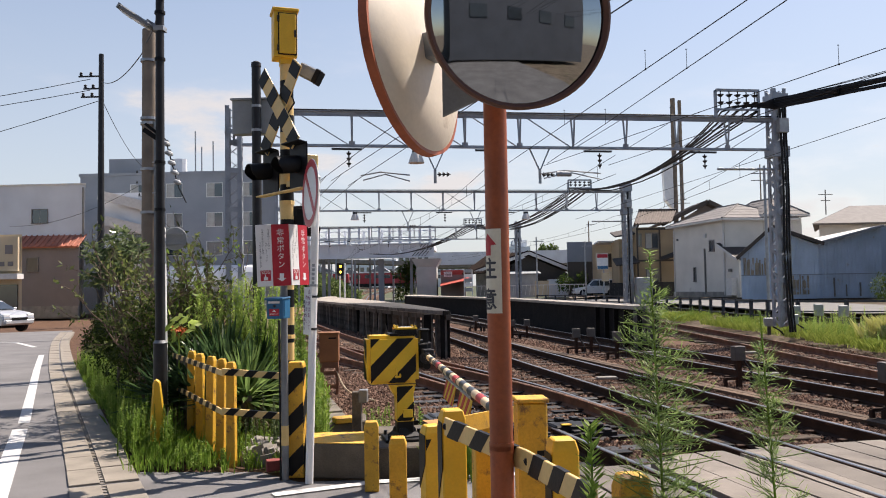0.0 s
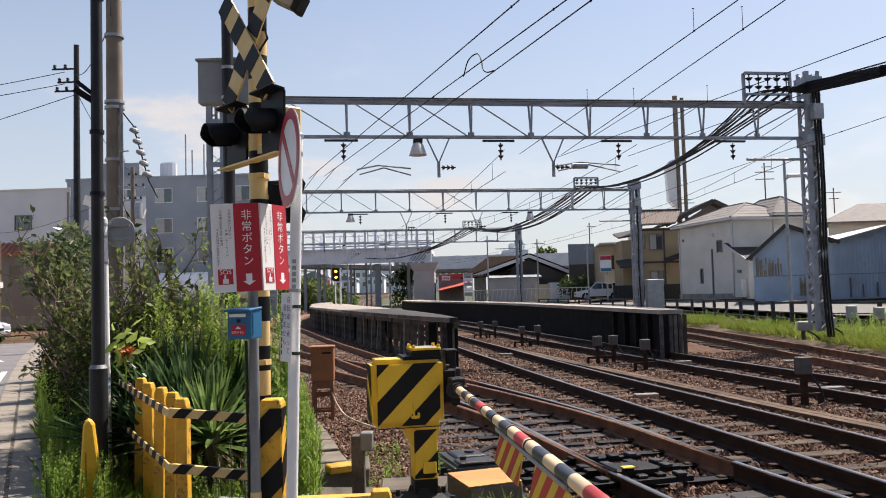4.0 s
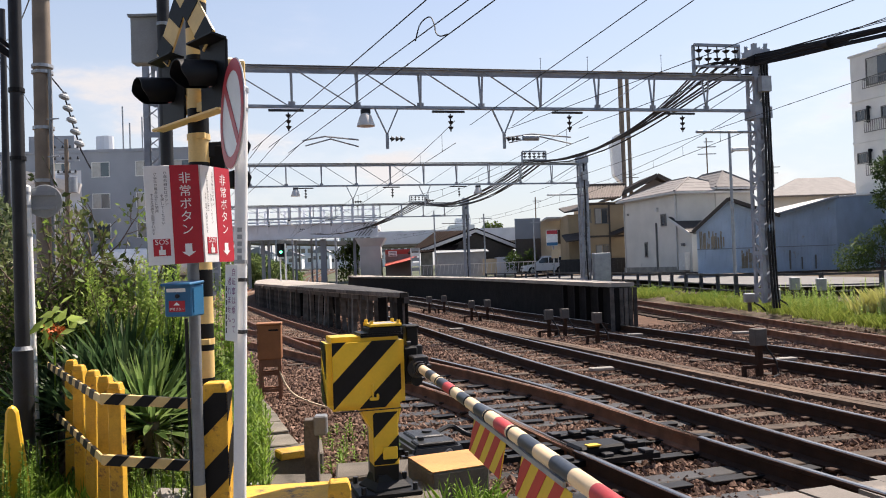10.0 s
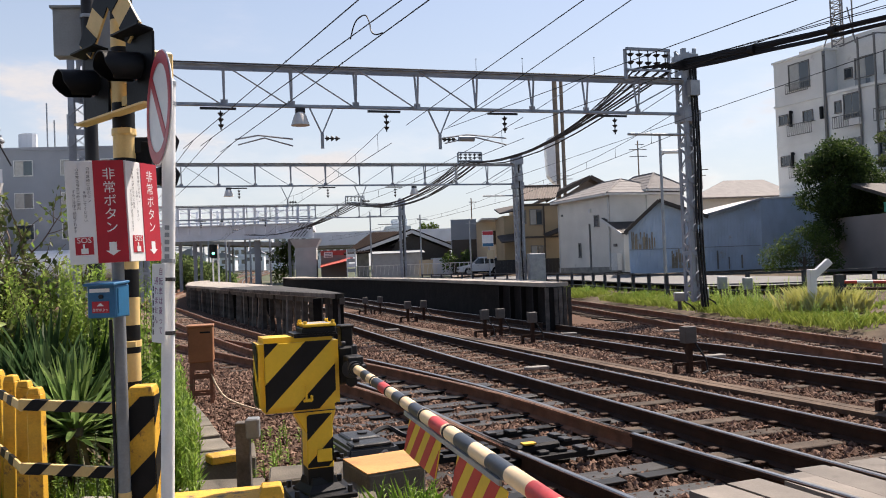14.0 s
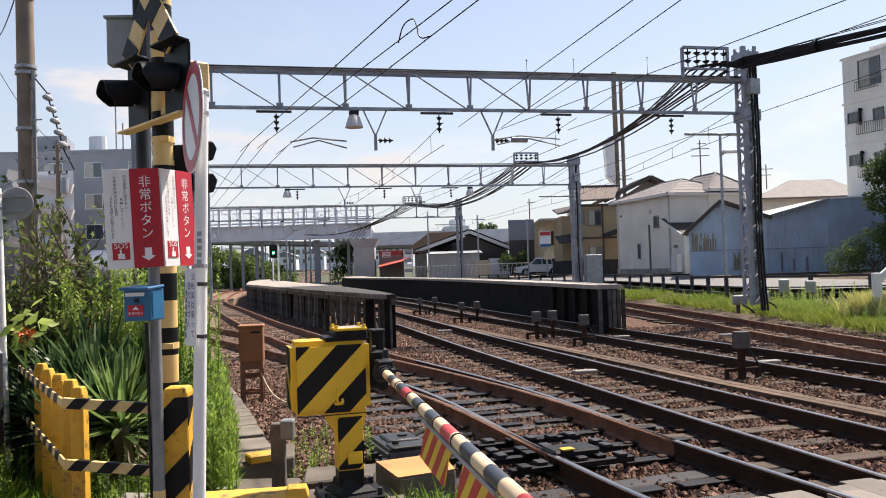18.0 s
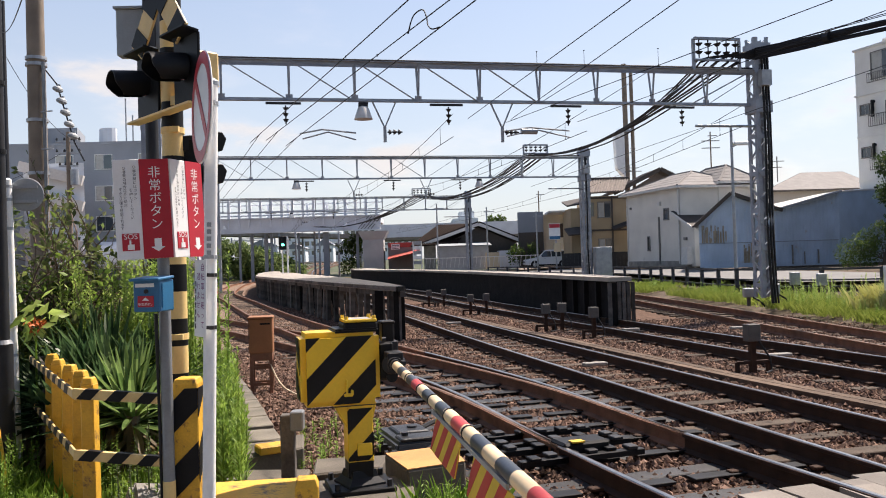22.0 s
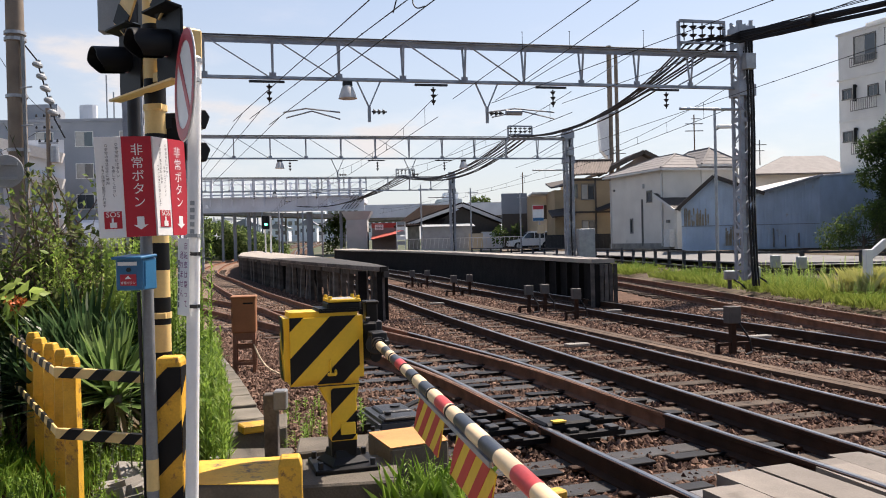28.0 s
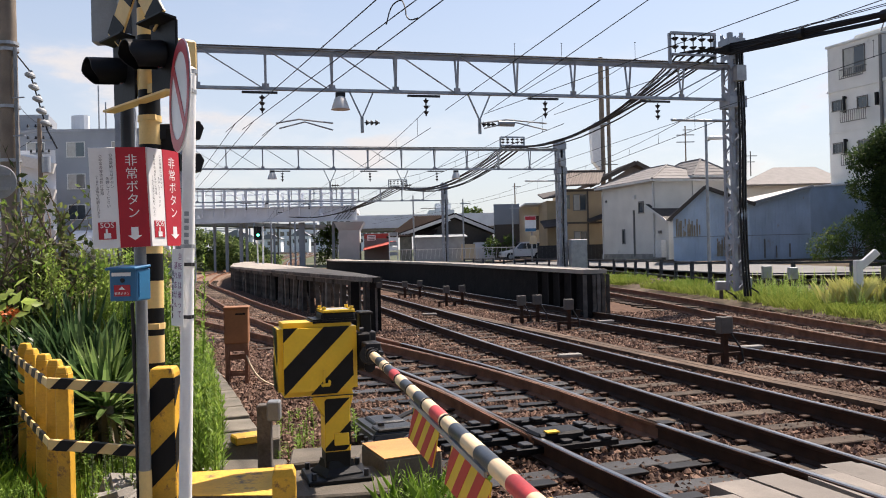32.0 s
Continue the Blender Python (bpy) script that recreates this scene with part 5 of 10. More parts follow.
smid = 0.0386 * radians(-40)
for c, z in (("注", 1.588), ("意", 1.49)):
    out = Geo()
    for k, (dx, dz) in enumerate(((0, 0), (0.0016, 0), (-0.0016, 0), (0, 0.0016), (0, -0.0016))):
        g = wrap_geo(narrowed(text_geo(c, 0.072), 0.95), 0.0386 * radians(-58) + dx, 0.0391 + 0.0001 * k)
        out.add([(x, y, zz + dz) for x, y, zz in g.v], g.f)
    part("writing", out, M_INK, mir, "black character", m=pose(0, 0, z))
part("red_arrow", wrap_geo(Geo().add([(-0.024, 0, -0.02), (0.002, 0, -0.02), (0.002, 0, 0.012), (0.022, 0, 0.014), (-0.012, 0, 0.052), (-0.026, 0, 0.03), (-0.025, 0, 0.0)], [(0, 1, 2, 3, 4, 5, 6)]), smid), M_RED, mir, m=pose(0, 0, 1.655))
low = [(0.0386 * math.sin(radians(a)), -0.0386 * math.cos(radians(a))) for a in range(-35, 30, 8)]
part("small_sticker", Geo().add([c for x, y in low for c in ((x, y, 0.71), (x, y, 0.83))], [(2 * i, 2 * i + 2, 2 * i + 3, 2 * i + 1) for i in range(len(low) - 1)]), M_WHITE, mir)


def mirror_head(m, r, label, rim):
    prof = [(r * k / 10, -0.028 * (1 - (k / 10) ** 2)) for k in range(10, -1, -1)]
    prof[-1] = (0.002, prof[-1][1])
    d = part("mirror_face", Geo().lathe(prof, 56, pose(0, 0, 0, 90, 0, 0) @ pose(0, 0, 0, 180, 0, 0)), M_MIRROR, mir, "convex mirror face", m=m, smooth=True)
    part("rim", Geo().lathe([(r - 0.006, -0.012), (r + 0.010, -0.012), (r + 0.012, 0.018), (r + 0.004, 0.022), (r - 0.008, 0.010), (r - 0.006, -0.012)], 56, pose(0, 0, 0, 90, 0, 0)), rim, mir, "dark brown rim", m=m, smooth=True)
    part("back_shell", Geo().lathe([(r + 0.006, 0.0), (r * 0.86, -0.035), (r * 0.5, -0.058), (0.01, -0.064)], 56, pose(0, 0.006, 0, 90, 0, 0)), M_CREAMBACK, mir, label, m=m, smooth=True)


M_RIM = mat("brown_rubber_rim", (0.12, 0.05, 0.03), 0.6, vary=0.2, scale=10, fine=90, bump=0.1)
mirror_head(pose(0.075, -0.13, 2.38, 6, 0, 12), 0.285, "cream steel back", M_RIM)
mirror_head(pose(-0.274, 0.178, 2.336, 8, 0, -112), 0.335, "cream steel back with stains", M_ORANGE)
part("bracket", Geo().box((0.02, -0.055, 2.42), (0.09, 0.1, 0.1)).bar((0.0, 0.0, 2.36), (-0.24, 0.155, 2.36), 0.08, 0.09).add([(-0.17, 0.0, 2.09), (-0.02, -0.04, 2.15), (-0.02, -0.04, 2.42), (-0.17, 0.0, 2.42), (-0.17, 0.012, 2.09), (-0.02, -0.028, 2.15), (-0.02, -0.028, 2.42), (-0.17, 0.012, 2.42)], [(0, 1, 2, 3), (7, 6, 5, 4), (0, 4, 5, 1), (1, 5, 6, 2), (2, 6, 7, 3), (3, 7, 4, 0)]), M_GREYPIPE, mir, "grey mirror brackets", bevel=0.004)

# ---- poles on the near side ----
def pole(name, x, y, r0, r1, h, material, label, m=None):
    t = thing(name, pose(x, y, -0.1) if m is None else m, label, "pole")
    part("shaft", Geo().tube((0, 0, 0), (0, 0, h), r0, r1, n=20), material, t, smooth=True)
    return t


lp = pole("lamp_post", -2.68, 8.86, 0.052, 0.042, 5.6, M_DARKSTEEL, "slim dark street lamp post with a thicker foot")
part("sleeve", Geo().tube((0, 0, 0), (0, 0, 1.12), 0.07, n=20), M_DARKSTEEL, lp, smooth=True)
part("sleeve_top", Geo().tube((0, 0, 1.12), (0, 0, 1.15), 0.072, 0.055, n=20), M_GREYPIPE, lp)
part("arm", Geo().bar((0, 0, 4.45), (-0.14, 0, 4.54), 0.03, 0.03).box((0.0, 0, 4.44), (0.11, 0.11, 0.05)), M_GALV, lp)
lh = part("lamp", Geo().box((-0.20, 0, 0.0), (0.38, 0.24, 0.05)), M_GREYPIPE, lp, "flat pale lamp head", bevel=0.012, m=pose(-0.06, -0.02, 4.44, 0, 34, 0))
part("lamp_lens", Geo().box((-0.22, 0, -0.028), (0.30, 0.19, 0.02)), M_WHITE, lh, "white lamp lens", bevel=0.005)
part("lamp_rim", Geo().box((-0.40, 0, 0.0), (0.015, 0.25, 0.06)), M_GALV, lh)
for z in (4.78, 4.86, 4.94):
    part("wire_clamp", Geo().box((0.05, -0.03, z), (0.05, 0.05, 0.035)), M_BLACK, lp)
part("spur_bracket", Geo().bar((0, 0, 3.3), (-0.14, -0.05, 3.42), 0.03, 0.03).bar((0, 0, 3.25), (-0.16, -0.05, 3.36), 0.02, 0.05), M_BLACK, lp)
for z in (4.6, 4.1, 3.0, 2.5):
    part("clip", Geo().tube((0, 0, z), (0, 0, z + 0.03), 0.056, n=16), M_BLACK, lp)
up = pole("utility_pole", -5.70, 16.3, 0.155, 0.13, 6.85, M_POLE, "weathered concrete utility pole with strapped fittings")
for z in (3.2, 4.05, 4.95, 5.05, 6.2):
    part("strap", Geo().tube((0, 0, z), (0, 0, z + 0.05), 0.165, n=20), M_GALV, up)
for z in (3.6, 4.2):
    part("step_bolt", Geo().tube((0.1, -0.1, z), (0.3, -0.15, z), 0.012), M_GALV, up)
part("conduit", Geo().line([(0.16, -0.12, 0), (0.16, -0.1, 2.5), (0.15, -0.09, 5.0)], 0.03), M_GREYPIPE, up)
for i in range(5):
    part("insulator", Geo().lathe([(0.02, 0), (0.07, 0.015), (0.085, 0.045), (0.07, 0.075), (0.03, 0.10), (0.02, 0.13)], 14, pose(0.34 + i * 0.055, -0.05, 4.52 - i * 0.19, 0, 20, 0)), M_GREYBOARD, up, "pale grey disc insulator")
part("insulator_wire", Geo().line([(0.1, 0, 4.95), (0.34, -0.05, 4.65), (0.60, -0.05, 3.7), (0.75, -0.05, 3.4)], 0.012), M_CABLE, up)
gb = pole("grey_signal_pole", -2.05, 10.4, 0.06, 0.056, 4.45, M_DARKSTEEL, "grey steel pole with a pale cabinet board strapped to it")
part("cap", Geo().lathe([(0.064, 0), (0.06, 0.05), (0.03, 0.07)], 16, pose(0, 0, 4.43)), M_DARKSTEEL, gb)
part("cabinet", Geo().box((-0.06, 0.14, 3.82), (0.53, 0.14, 0.43)), M_GREYBOARD, gb, "pale grey cabinet", bevel=0.008)
part("cabinet_lip", Geo().box((-0.06, 0.14, 4.045), (0.56, 0.20, 0.02)), M_GREYBOARD, gb)
for z in (3.62, 3.92):
    part("strap", Geo().tube((0, 0, z), (0, 0, z + 0.03), 0.066, n=16), M_GALV, gb)
cone = thing("marker_cone", pose(-2.50, 8.34, 0, 0, 0, 20), "yellow plastic marker fin leaning beside the lamp post", "marker")
part("fin", Geo().prism([(-0.09, 0), (0.09, 0), (0.075, 0.2), (0.02, 0.66), (-0.005, 0.70), (-0.035, 0.70), (-0.055, 0.66), (-0.085, 0.2)], -0.04, 0.04, pose(0, 0, 0, 90, 0, 0)), M_YELLOW, cone, bevel=0.015)
wire_pole = pole("utility_pole", -12.6, 29.5, 0.14, 0.085, 10.3, M_DARKSTEEL, "tall dark utility pole with a cluster of insulators")
for z, w in ((9.5, 0.9), (9.05, 0.7), (8.75, 0.8)):
    part("cross_arm", Geo().box((-w * 0.42, 0, z), (w, 0.05, 0.05)), M_DARKSTEEL, wire_pole)
    for s in (-0.4, 0.0, 0.4):
        part("insulator", Geo().lathe([(0.02, 0), (0.06, 0.03), (0.04, 0.08), (0.06, 0.1), (0.02, 0.14)], 10, pose((s - 0.42) * w, 0, z + 0.02)), M_DARKSTEEL, wire_pole)
w2 = pole("utility_pole", -17.8, 47.0, 0.16, 0.1, 9.0, M_POLE, "distant utility pole with transformer and cross arms")
for z, w in ((8.5, 1.3), (7.9, 1.3), (7.2, 1.0)):
    part("cross_arm", Geo().box((0, 0, z), (w, 0.09, 0.09)), M_GALV, w2)
    for s in (-0.45, -0.15, 0.15, 0.45):
        part("insulator", Geo().lathe([(0.03, 0), (0.07, 0.04), (0.03, 0.16)], 8, pose(s * w, 0, z + 0.04)), M_DARKSTEEL, w2)
part("transformer", Geo().tube((0.3, 0, 6.2), (0.3, 0, 7.0), 0.22, n=14), M_GALV, w2)
sgp = thing("sign_post", pose(-2.735, 9.16, 0, 0, -0.8, 0), "white steel post carrying a round sign seen from behind", "sign post")
part("shaft", Geo().tube((0, 0, -0.05), (0, 0, 2.24), 0.034, n=18).tube((0, 0, 2.24), (0, 0, 2.255), 0.034, 0.02, n=18), M_WHITE, sgp, smooth=True)
sbk = part("sign_back", Geo().lathe([(0.002, -0.005), (0.123, -0.005), (0.129, 0.0), (0.123, 0.005), (0.002, 0.005)], 32, pose(0, 0, 0, 90, 0, 0)), M_GREYBOARD, sgp, "grey back of a round sign", m=pose(0.115, 0.055, 2.13, 0, 0, 10))
for z in (-0.055, 0.055):
    part("sign_rib", Geo().box((0, -0.014, z), (0.17, 0.018, 0.022)), M_GALV, sbk)
for z in (2.08, 2.18, 1.86, 0.9):
    part("clamp_band", Geo().tube((0, 0, z), (0, 0, z + 0.022), 0.037, n=18), M_GALV, sgp)

# ---- track side posts between the running lines ----
def track_box(x, y, h, w, label="grey track circuit box on a rusty post"):
    t = thing("track_circuit_box", pose(x, y, -0.15, 0, 0, 12), label, "track box", "track circuit boxes")
    part("foot", Geo().box((0, 0, 0.13), (w * 2.6, 0.05, 0.045)).box((-w * 1.27, 0, 0.06), (0.05, 0.05, 0.16)).box((w * 1.27, 0, 0.06), (0.05, 0.05, 0.16)), M_RAIL, t)
    part("shaft", Geo().box((0, 0, h / 2), (w * 0.4, w * 0.4, h)), M_RAIL, t)
    part("box", Geo().box((0, 0, h * 0.82), (w, w * 0.8, h * 0.36)), M_GREYSTEEL, t, bevel=0.008)
    part("cable", Geo().line([(w * 0.3, -w * 0.4, h * 0.65), (w * 0.9, -w * 0.8, h * 0.3), (w * 0.9, -w, 0.03), (0, -w * 1.6, 0.02)], 0.014), M_CABLE, t)


M_GREYSTEEL = mat("weathered_grey_steel", (0.105, 0.095, 0.088), 0.7, metal=0.2, vary=0.3, scale=8, fine=80, bump=0.15, stain=0.3, stain_color=(0.14, 0.08, 0.05))
for x, y, h, w in ((4.94, 14.2, 0.66, 0.19), (5.72, 10.5, 0.74, 0.2), (5.62, 10.62, 0.7, 0.19)):
    track_box(x, y, h, w)
for x, y in ((3.93, 19.9), (3.2, 21.6), (3.6, 21.8), (1.9, 28.2), (2.4, 28.4), (0.7, 33.3), (1.25, 33.5)):
    track_box(x, y, 0.62, 0.18)

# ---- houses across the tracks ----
# distance haze is mixed into this pale wall colour
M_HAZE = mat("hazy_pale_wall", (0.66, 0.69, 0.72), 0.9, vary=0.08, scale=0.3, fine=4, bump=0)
M_FRAME = mat("window_frame", (0.16, 0.15, 0.14), 0.5, vary=0.1, bump=0)
M_FRAMEW = mat("pale_window_frame", (0.6, 0.6, 0.58), 0.5, vary=0.1, bump=0)
M_DTRIM = mat("dark_brown_trim", (0.06, 0.045, 0.035), 0.6, vary=0.2, bump=0.05)
M_PTRIM = mat("pale_trim", (0.62, 0.6, 0.57), 0.6, vary=0.1, bump=0.05)


def window(th, x, z, w, h, y, frame=None, panes=2, curtain=False):
    wd = part("window", Geo().box((x, y - 0.03, z + h / 2 + 0.03), (w + 0.12, 0.08, 0.06)).box((x, y - 0.03, z - h / 2 - 0.03), (w + 0.16, 0.12, 0.06)).box((x - w / 2 - 0.03, y - 0.03, z), (0.06, 0.08, h)).box((x + w / 2 + 0.03, y - 0.03, z), (0.06, 0.08, h)), frame or M_FRAME, th)
    for i in range(panes):
        pw = w / panes
        part("pane", Geo().box((x - w / 2 + pw * (i + 0.5), y - 0.012 - 0.008 * (i % 2), z), (pw - 0.04, 0.012, h - 0.03)), M_CURTAIN if curtain and i == 0 else M_GLASS, wd)
    return wd


M_CURTAIN = mat("curtained_glass", (0.38, 0.37, 0.34), 0.2, vary=0.15, scale=3, bump=0)


def slab_roof(th, a, b, c, d, material, name="roof", t=0.12, label=""):
    """A roof pitch through four corners, with thickness."""
    a, b, c, d = (Vector(p) for p in (a, b, c, d))
    n = (b - a).cross(d - a).normalized()
    n = n if n.z > 0 else -n
    vs = [a, b, c, d, a + n * t, b + n * t, c + n * t, d + n * t]
    return part(name, Geo().add(vs, [(3, 2, 1, 0), (4, 5, 6, 7), (0, 1, 5, 4), (1, 2, 6, 5), (2, 3, 7, 6), (3, 0, 4, 7)]), material, th, label)


def tile_rows(roof, a, b, c, d, nu, material):
    """Raised tile ribs running up a pitch a-b (eave) to d-c (ridge)."""
    a, b, c, d = (Vector(p) for p in (a, b, c, d))
    n = (b - a).cross(d - a).normalized()
    n = n if n.z > 0 else -n
    for i in range(nu + 1):
        p, q = a.lerp(b, i / nu) + n * 0.14, d.lerp(c, i / nu) + n * 0.14
        part("tile_rib", Geo().tube(p, q, 0.06, n=6), material, roof)


def hip_roof(th, x0, x1, y0, y1, z, h, material, over=0.4, t=0.14):
    """Four pitches over a plan rectangle; the ridge runs along its longer side."""
    x0, x1, y0, y1 = x0 - over, x1 + over, y0 - over, y1 + over
    k = min(x1 - x0, y1 - y0) / 2
    if x1 - x0 >= y1 - y0:
        p, q = Vector((x0 + k, (y0 + y1) / 2, z + h)), Vector((x1 - k, (y0 + y1) / 2, z + h))
        c = [Vector((x0, y0, z)), Vector((x1, y0, z)), Vector((x1, y1, z)), Vector((x0, y1, z))]
        pitches = [(c[0], c[1], q, p), (c[2], c[3], p, q), (c[1], c[2], q), (c[3], c[0], p)]
    else:
        p, q = Vector(((x0 + x1) / 2, y0 + k, z + h)), Vector(((x0 + x1) / 2, y1 - k, z + h))
        c = [Vector((x0, y0, z)), Vector((x1, y0, z)), Vector((x1, y1, z)), Vector((x0, y1, z))]
        pitches = [(c[1], c[2], q, p), (c[3], c[0], p, q), (c[0], c[1], p), (c[2], c[3], q)]
    for f in pitches:
        n = len(f)
        vs = list(f) + [v + Vector((0, 0, t)) for v in f]
        rf = part("roof_pitch", Geo().add(vs, [tuple(range(n - 1, -1, -1)), tuple(range(n, 2 * n))] + [(i, (i + 1) % n, n + (i + 1) % n, n + i) for i in range(n)]), material, th, "taupe slate roof pitch")
        a, b = f[0], f[1]
        for i in range(1, 5):
            u = i / 5
            e = [(a.lerp(f[3] if n == 4 else f[2], u)), (b.lerp(f[2], u))]
            part("slate_course", Geo().bar(e[0] + Vector((0, 0, t + 0.0)), e[1] + Vector((0, 0, t + 0.0)), 0.04, 0.014), material, rf)
    for a, b in ((c[0], p), (c[3], p), (c[1], q), (c[2], q), (p, q)) if x1 - x0 >= y1 - y0 else ((c[0], p), (c[1], p), (c[2], q), (c[3], q), (p, q)):
        part("ridge_cap", Geo().tube(a + Vector((0, 0, t)), b + Vector((0, 0, t)), 0.07, n=6), material, th)
    for a, b in ((c[0], c[1]), (c[1], c[2]), (c[2], c[3]), (c[3], c[0])):
        part("gutter", Geo().bar(a + Vector((0, 0, 0.02)), b + Vector((0, 0, 0.02)), 0.12, 0.14), M_PTRIM, th, "pale eaves gutter")


# ochre two-storey house
h1 = thing("house", pose(0, 72, 0.6), "ochre two-storey house with brown timber trim and a tiled gable roof", "house", "houses by the railway")
part("wall", Geo().box((16.45, 2.5, 2.95), (3.5, 5, 5.9)), M_OCHRE, h1)
part("wall", Geo().box((20.3, 3.0, 3.1), (4.4, 4, 6.2)), M_OCHRE, h1)
part("side_wing", Geo().box((14.05, 3.0, 2.5), (1.3, 4.0, 5.0)), M_OCHRE, h1)
for x in (14.78, 16.68, 18.1):
    part("timber_post", Geo().box((x, -0.03, 2.95), (0.13, 0.08, 5.9)), M_DTRIM, h1)
for z in (3.05, 5.75):
    part("timber_rail", Geo().box((16.45, -0.03, z), (3.5, 0.09, 0.16)), M_DTRIM, h1)
window(h1, 16.02, 4.75, 1.02, 1.25, 0, M_FRAME, 2, True)
window(h1, 16.02, 1.75, 1.02, 1.1, 0, M_FRAME, 2, True)
window(h1, 15.0, 4.8, 0.2, 1.05, 0, M_FRAME, 1)
e = (14.5, -0.75, 6.05), (17.5, -0.75, 6.15), (18.5, 1.6, 7.3), (15.4, 1.6, 7.3)
tile_rows(slab_roof(h1, *e, M_ROOFT, label="brown tiled front pitch"), *e, 14, M_ROOFT)
part("ridge_cap", Geo().tube((15.3, 1.6, 7.5), (18.6, 1.6, 7.5), 0.12, n=8), M_ROOFD, h1, "dark ridge tiles")
part("barge_board", Geo().bar((14.45, -0.75, 6.08), (15.35, 1.6, 7.36), 0.1, 0.32), M_DTRIM, h1)
part("gable_wall", Geo().add([(14.75, 0.05, 5.8), (15.4, 1.6, 7.1), (14.75, 3.4, 5.8), (14.9, 0.05, 5.8), (15.55, 1.6, 7.1), (14.9, 3.4, 5.8)], [(0, 1, 2), (5, 4, 3), (0, 3, 4, 1), (1, 4, 5, 2), (2, 5, 3, 0)]), M_DTRIM, h1)
e = (17.0, 0.2, 6.1), (20.93, 0.2, 8.0), (20.93, 5.2, 8.0), (17.0, 5.2, 6.1)
tile_rows(slab_roof(h1, (17.0, 5.2, 6.1), (17.0, 0.2, 6.1), (20.93, 0.2, 8.0), (20.93, 5.2, 8.0), M_ROOFT, t=0.16, label="brown tiled gable pitch"), (17.0, 5.2, 6.1), (17.0, 0.2, 6.1), (20.93, 0.2, 8.0), (20.93, 5.2, 8.0), 9, M_ROOFT)
slab_roof(h1, (20.93, 0.2, 8.0), (24.4, 0.2, 6.2), (24.4, 5.2, 6.2), (20.93, 5.2, 8.0), M_ROOFT, t=0.16, label="brown tiled gable pitch")
for a, b in (((16.9, 0.12, 6.1), (20.93, 0.12, 8.05)), ((20.93, 0.12, 8.05), (24.5, 0.12, 6.2))):
    part("barge_board", Geo().bar(a, b, 0.1, 0.34), M_DTRIM, h1, "dark brown barge board")
part("gable_wall", Geo().add([(18.0, 1.0, 6.1), (23.9, 1.0, 6.1), (20.93, 1.0, 7.8), (18.0, 1.2, 6.1), (23.9, 1.2, 6.1), (20.93, 1.2, 7.8)], [(0, 1, 2), (5, 4, 3), (0, 3, 4, 1), (1, 4, 5, 2), (2, 5, 3, 0)]), M_WALLBR, h1)
slab_roof(h1, (13.0, 0.4, 5.1), (14.75, 0.4, 5.35), (14.75, 3, 5.9), (13.0, 3, 5.6), M_ROOFD, "wing_roof")
slab_roof(h1, (12.8, -1.0, 2.6), (14.75, -1.0, 2.8), (14.75, 1.0, 3.4), (12.8, 1.0, 3.2), M_ROOFD, "wing_roof")
slab_roof(h1, (16.6, -1.1, 2.95), (18.3, -1.1, 3.5), (18.3, 0, 3.8), (16.6, 0, 3.2), M_ROOFD, "canopy")
part("block_wall", Geo().box((15.1, -2.0, 0.6), (6.2, 0.15, 1.2)), M_DARKSTEEL, h1, "dark garden screen")
for i in range(20):
    part("screen_batten", Geo().box((12.1 + i * 0.31, -2.09, 0.6), (0.05, 0.03, 1.2)), M_DARKSTEEL, h1)
part("aerial", Geo().tube((19.4, 3, 7.2), (19.4, 3, 10.6), 0.03).box((19.4, 3, 8.2), (1.5, 0.05, 0.06)).box((19.4, 3, 8.5), (0.9, 0.05, 0.05)).box((19.4, 3, 10.2), (0.5, 0.03, 0.03)).box((19.4, 3, 9.8), (0.6, 0.03, 0.03)), M_FRAME, h1, "roof aerial")

# beige rendered house; its long wall faces the railway
h2 = thing("house", pose(16.7, 68.4, 0.6, 0, 0, -77.25), "beige rendered two-storey house with a taupe hipped roof and slim windows", "house", "houses by the railway")
part("wall", Geo().box((4.65, 2.6, 2.75), (7.9, 5.2, 5.5)), M_BEIGE, h2)
part("wall", Geo().box((5.9, 4.5, 2.8), (5.6, 3.0, 5.6)), M_BEIGE, h2)
part("lean_to", Geo().add([(8.55, 0.01, 0), (10.3, 0.01, 0), (10.3, 0.01, 2.65), (8.55, 0.01, 3.45), (8.55, 3, 0), (10.3, 3, 0), (10.3, 3, 2.65), (8.55, 3, 3.45)], [(0, 1, 2, 3), (7, 6, 5, 4), (1, 5, 6, 2), (2, 6, 7, 3), (0, 4, 5, 1)]), M_BEIGE, h2)
slab_roof(h2, (7.8, -0.3, 3.82), (10.5, -0.3, 2.62), (10.5, 3, 2.62), (7.8, 3, 3.82), M_ROOFD, "lean_to_roof", 0.1)
part("verge", Geo().bar((7.75, -0.33, 3.86), (10.55, -0.33, 2.62), 0.05, 0.16), M_PTRIM, h2, "white verge board")
hip_roof(h2, 0.6, 8.6, 0.0, 5.2, 5.5, 1.25, M_ROOFB)
hip_roof(h2, 3.3, 8.7, 3.2, 6.0, 5.75, 1.3, M_ROOFB)
part("downpipe", Geo().tube((8.5, -0.08, 0.2), (8.5, -0.08, 5.4), 0.06), M_PTRIM, h2)
part("downpipe", Geo().tube((0.8, -0.06, 0), (0.8, -0.06, 5.3), 0.05), M_PTRIM, h2)
window(h2, 6.75, 3.75, 0.6, 0.75, 0, M_FRAME, 1)
window(h2, 4.08, 1.7, 0.26, 1.0, 0, M_FRAME, 1)
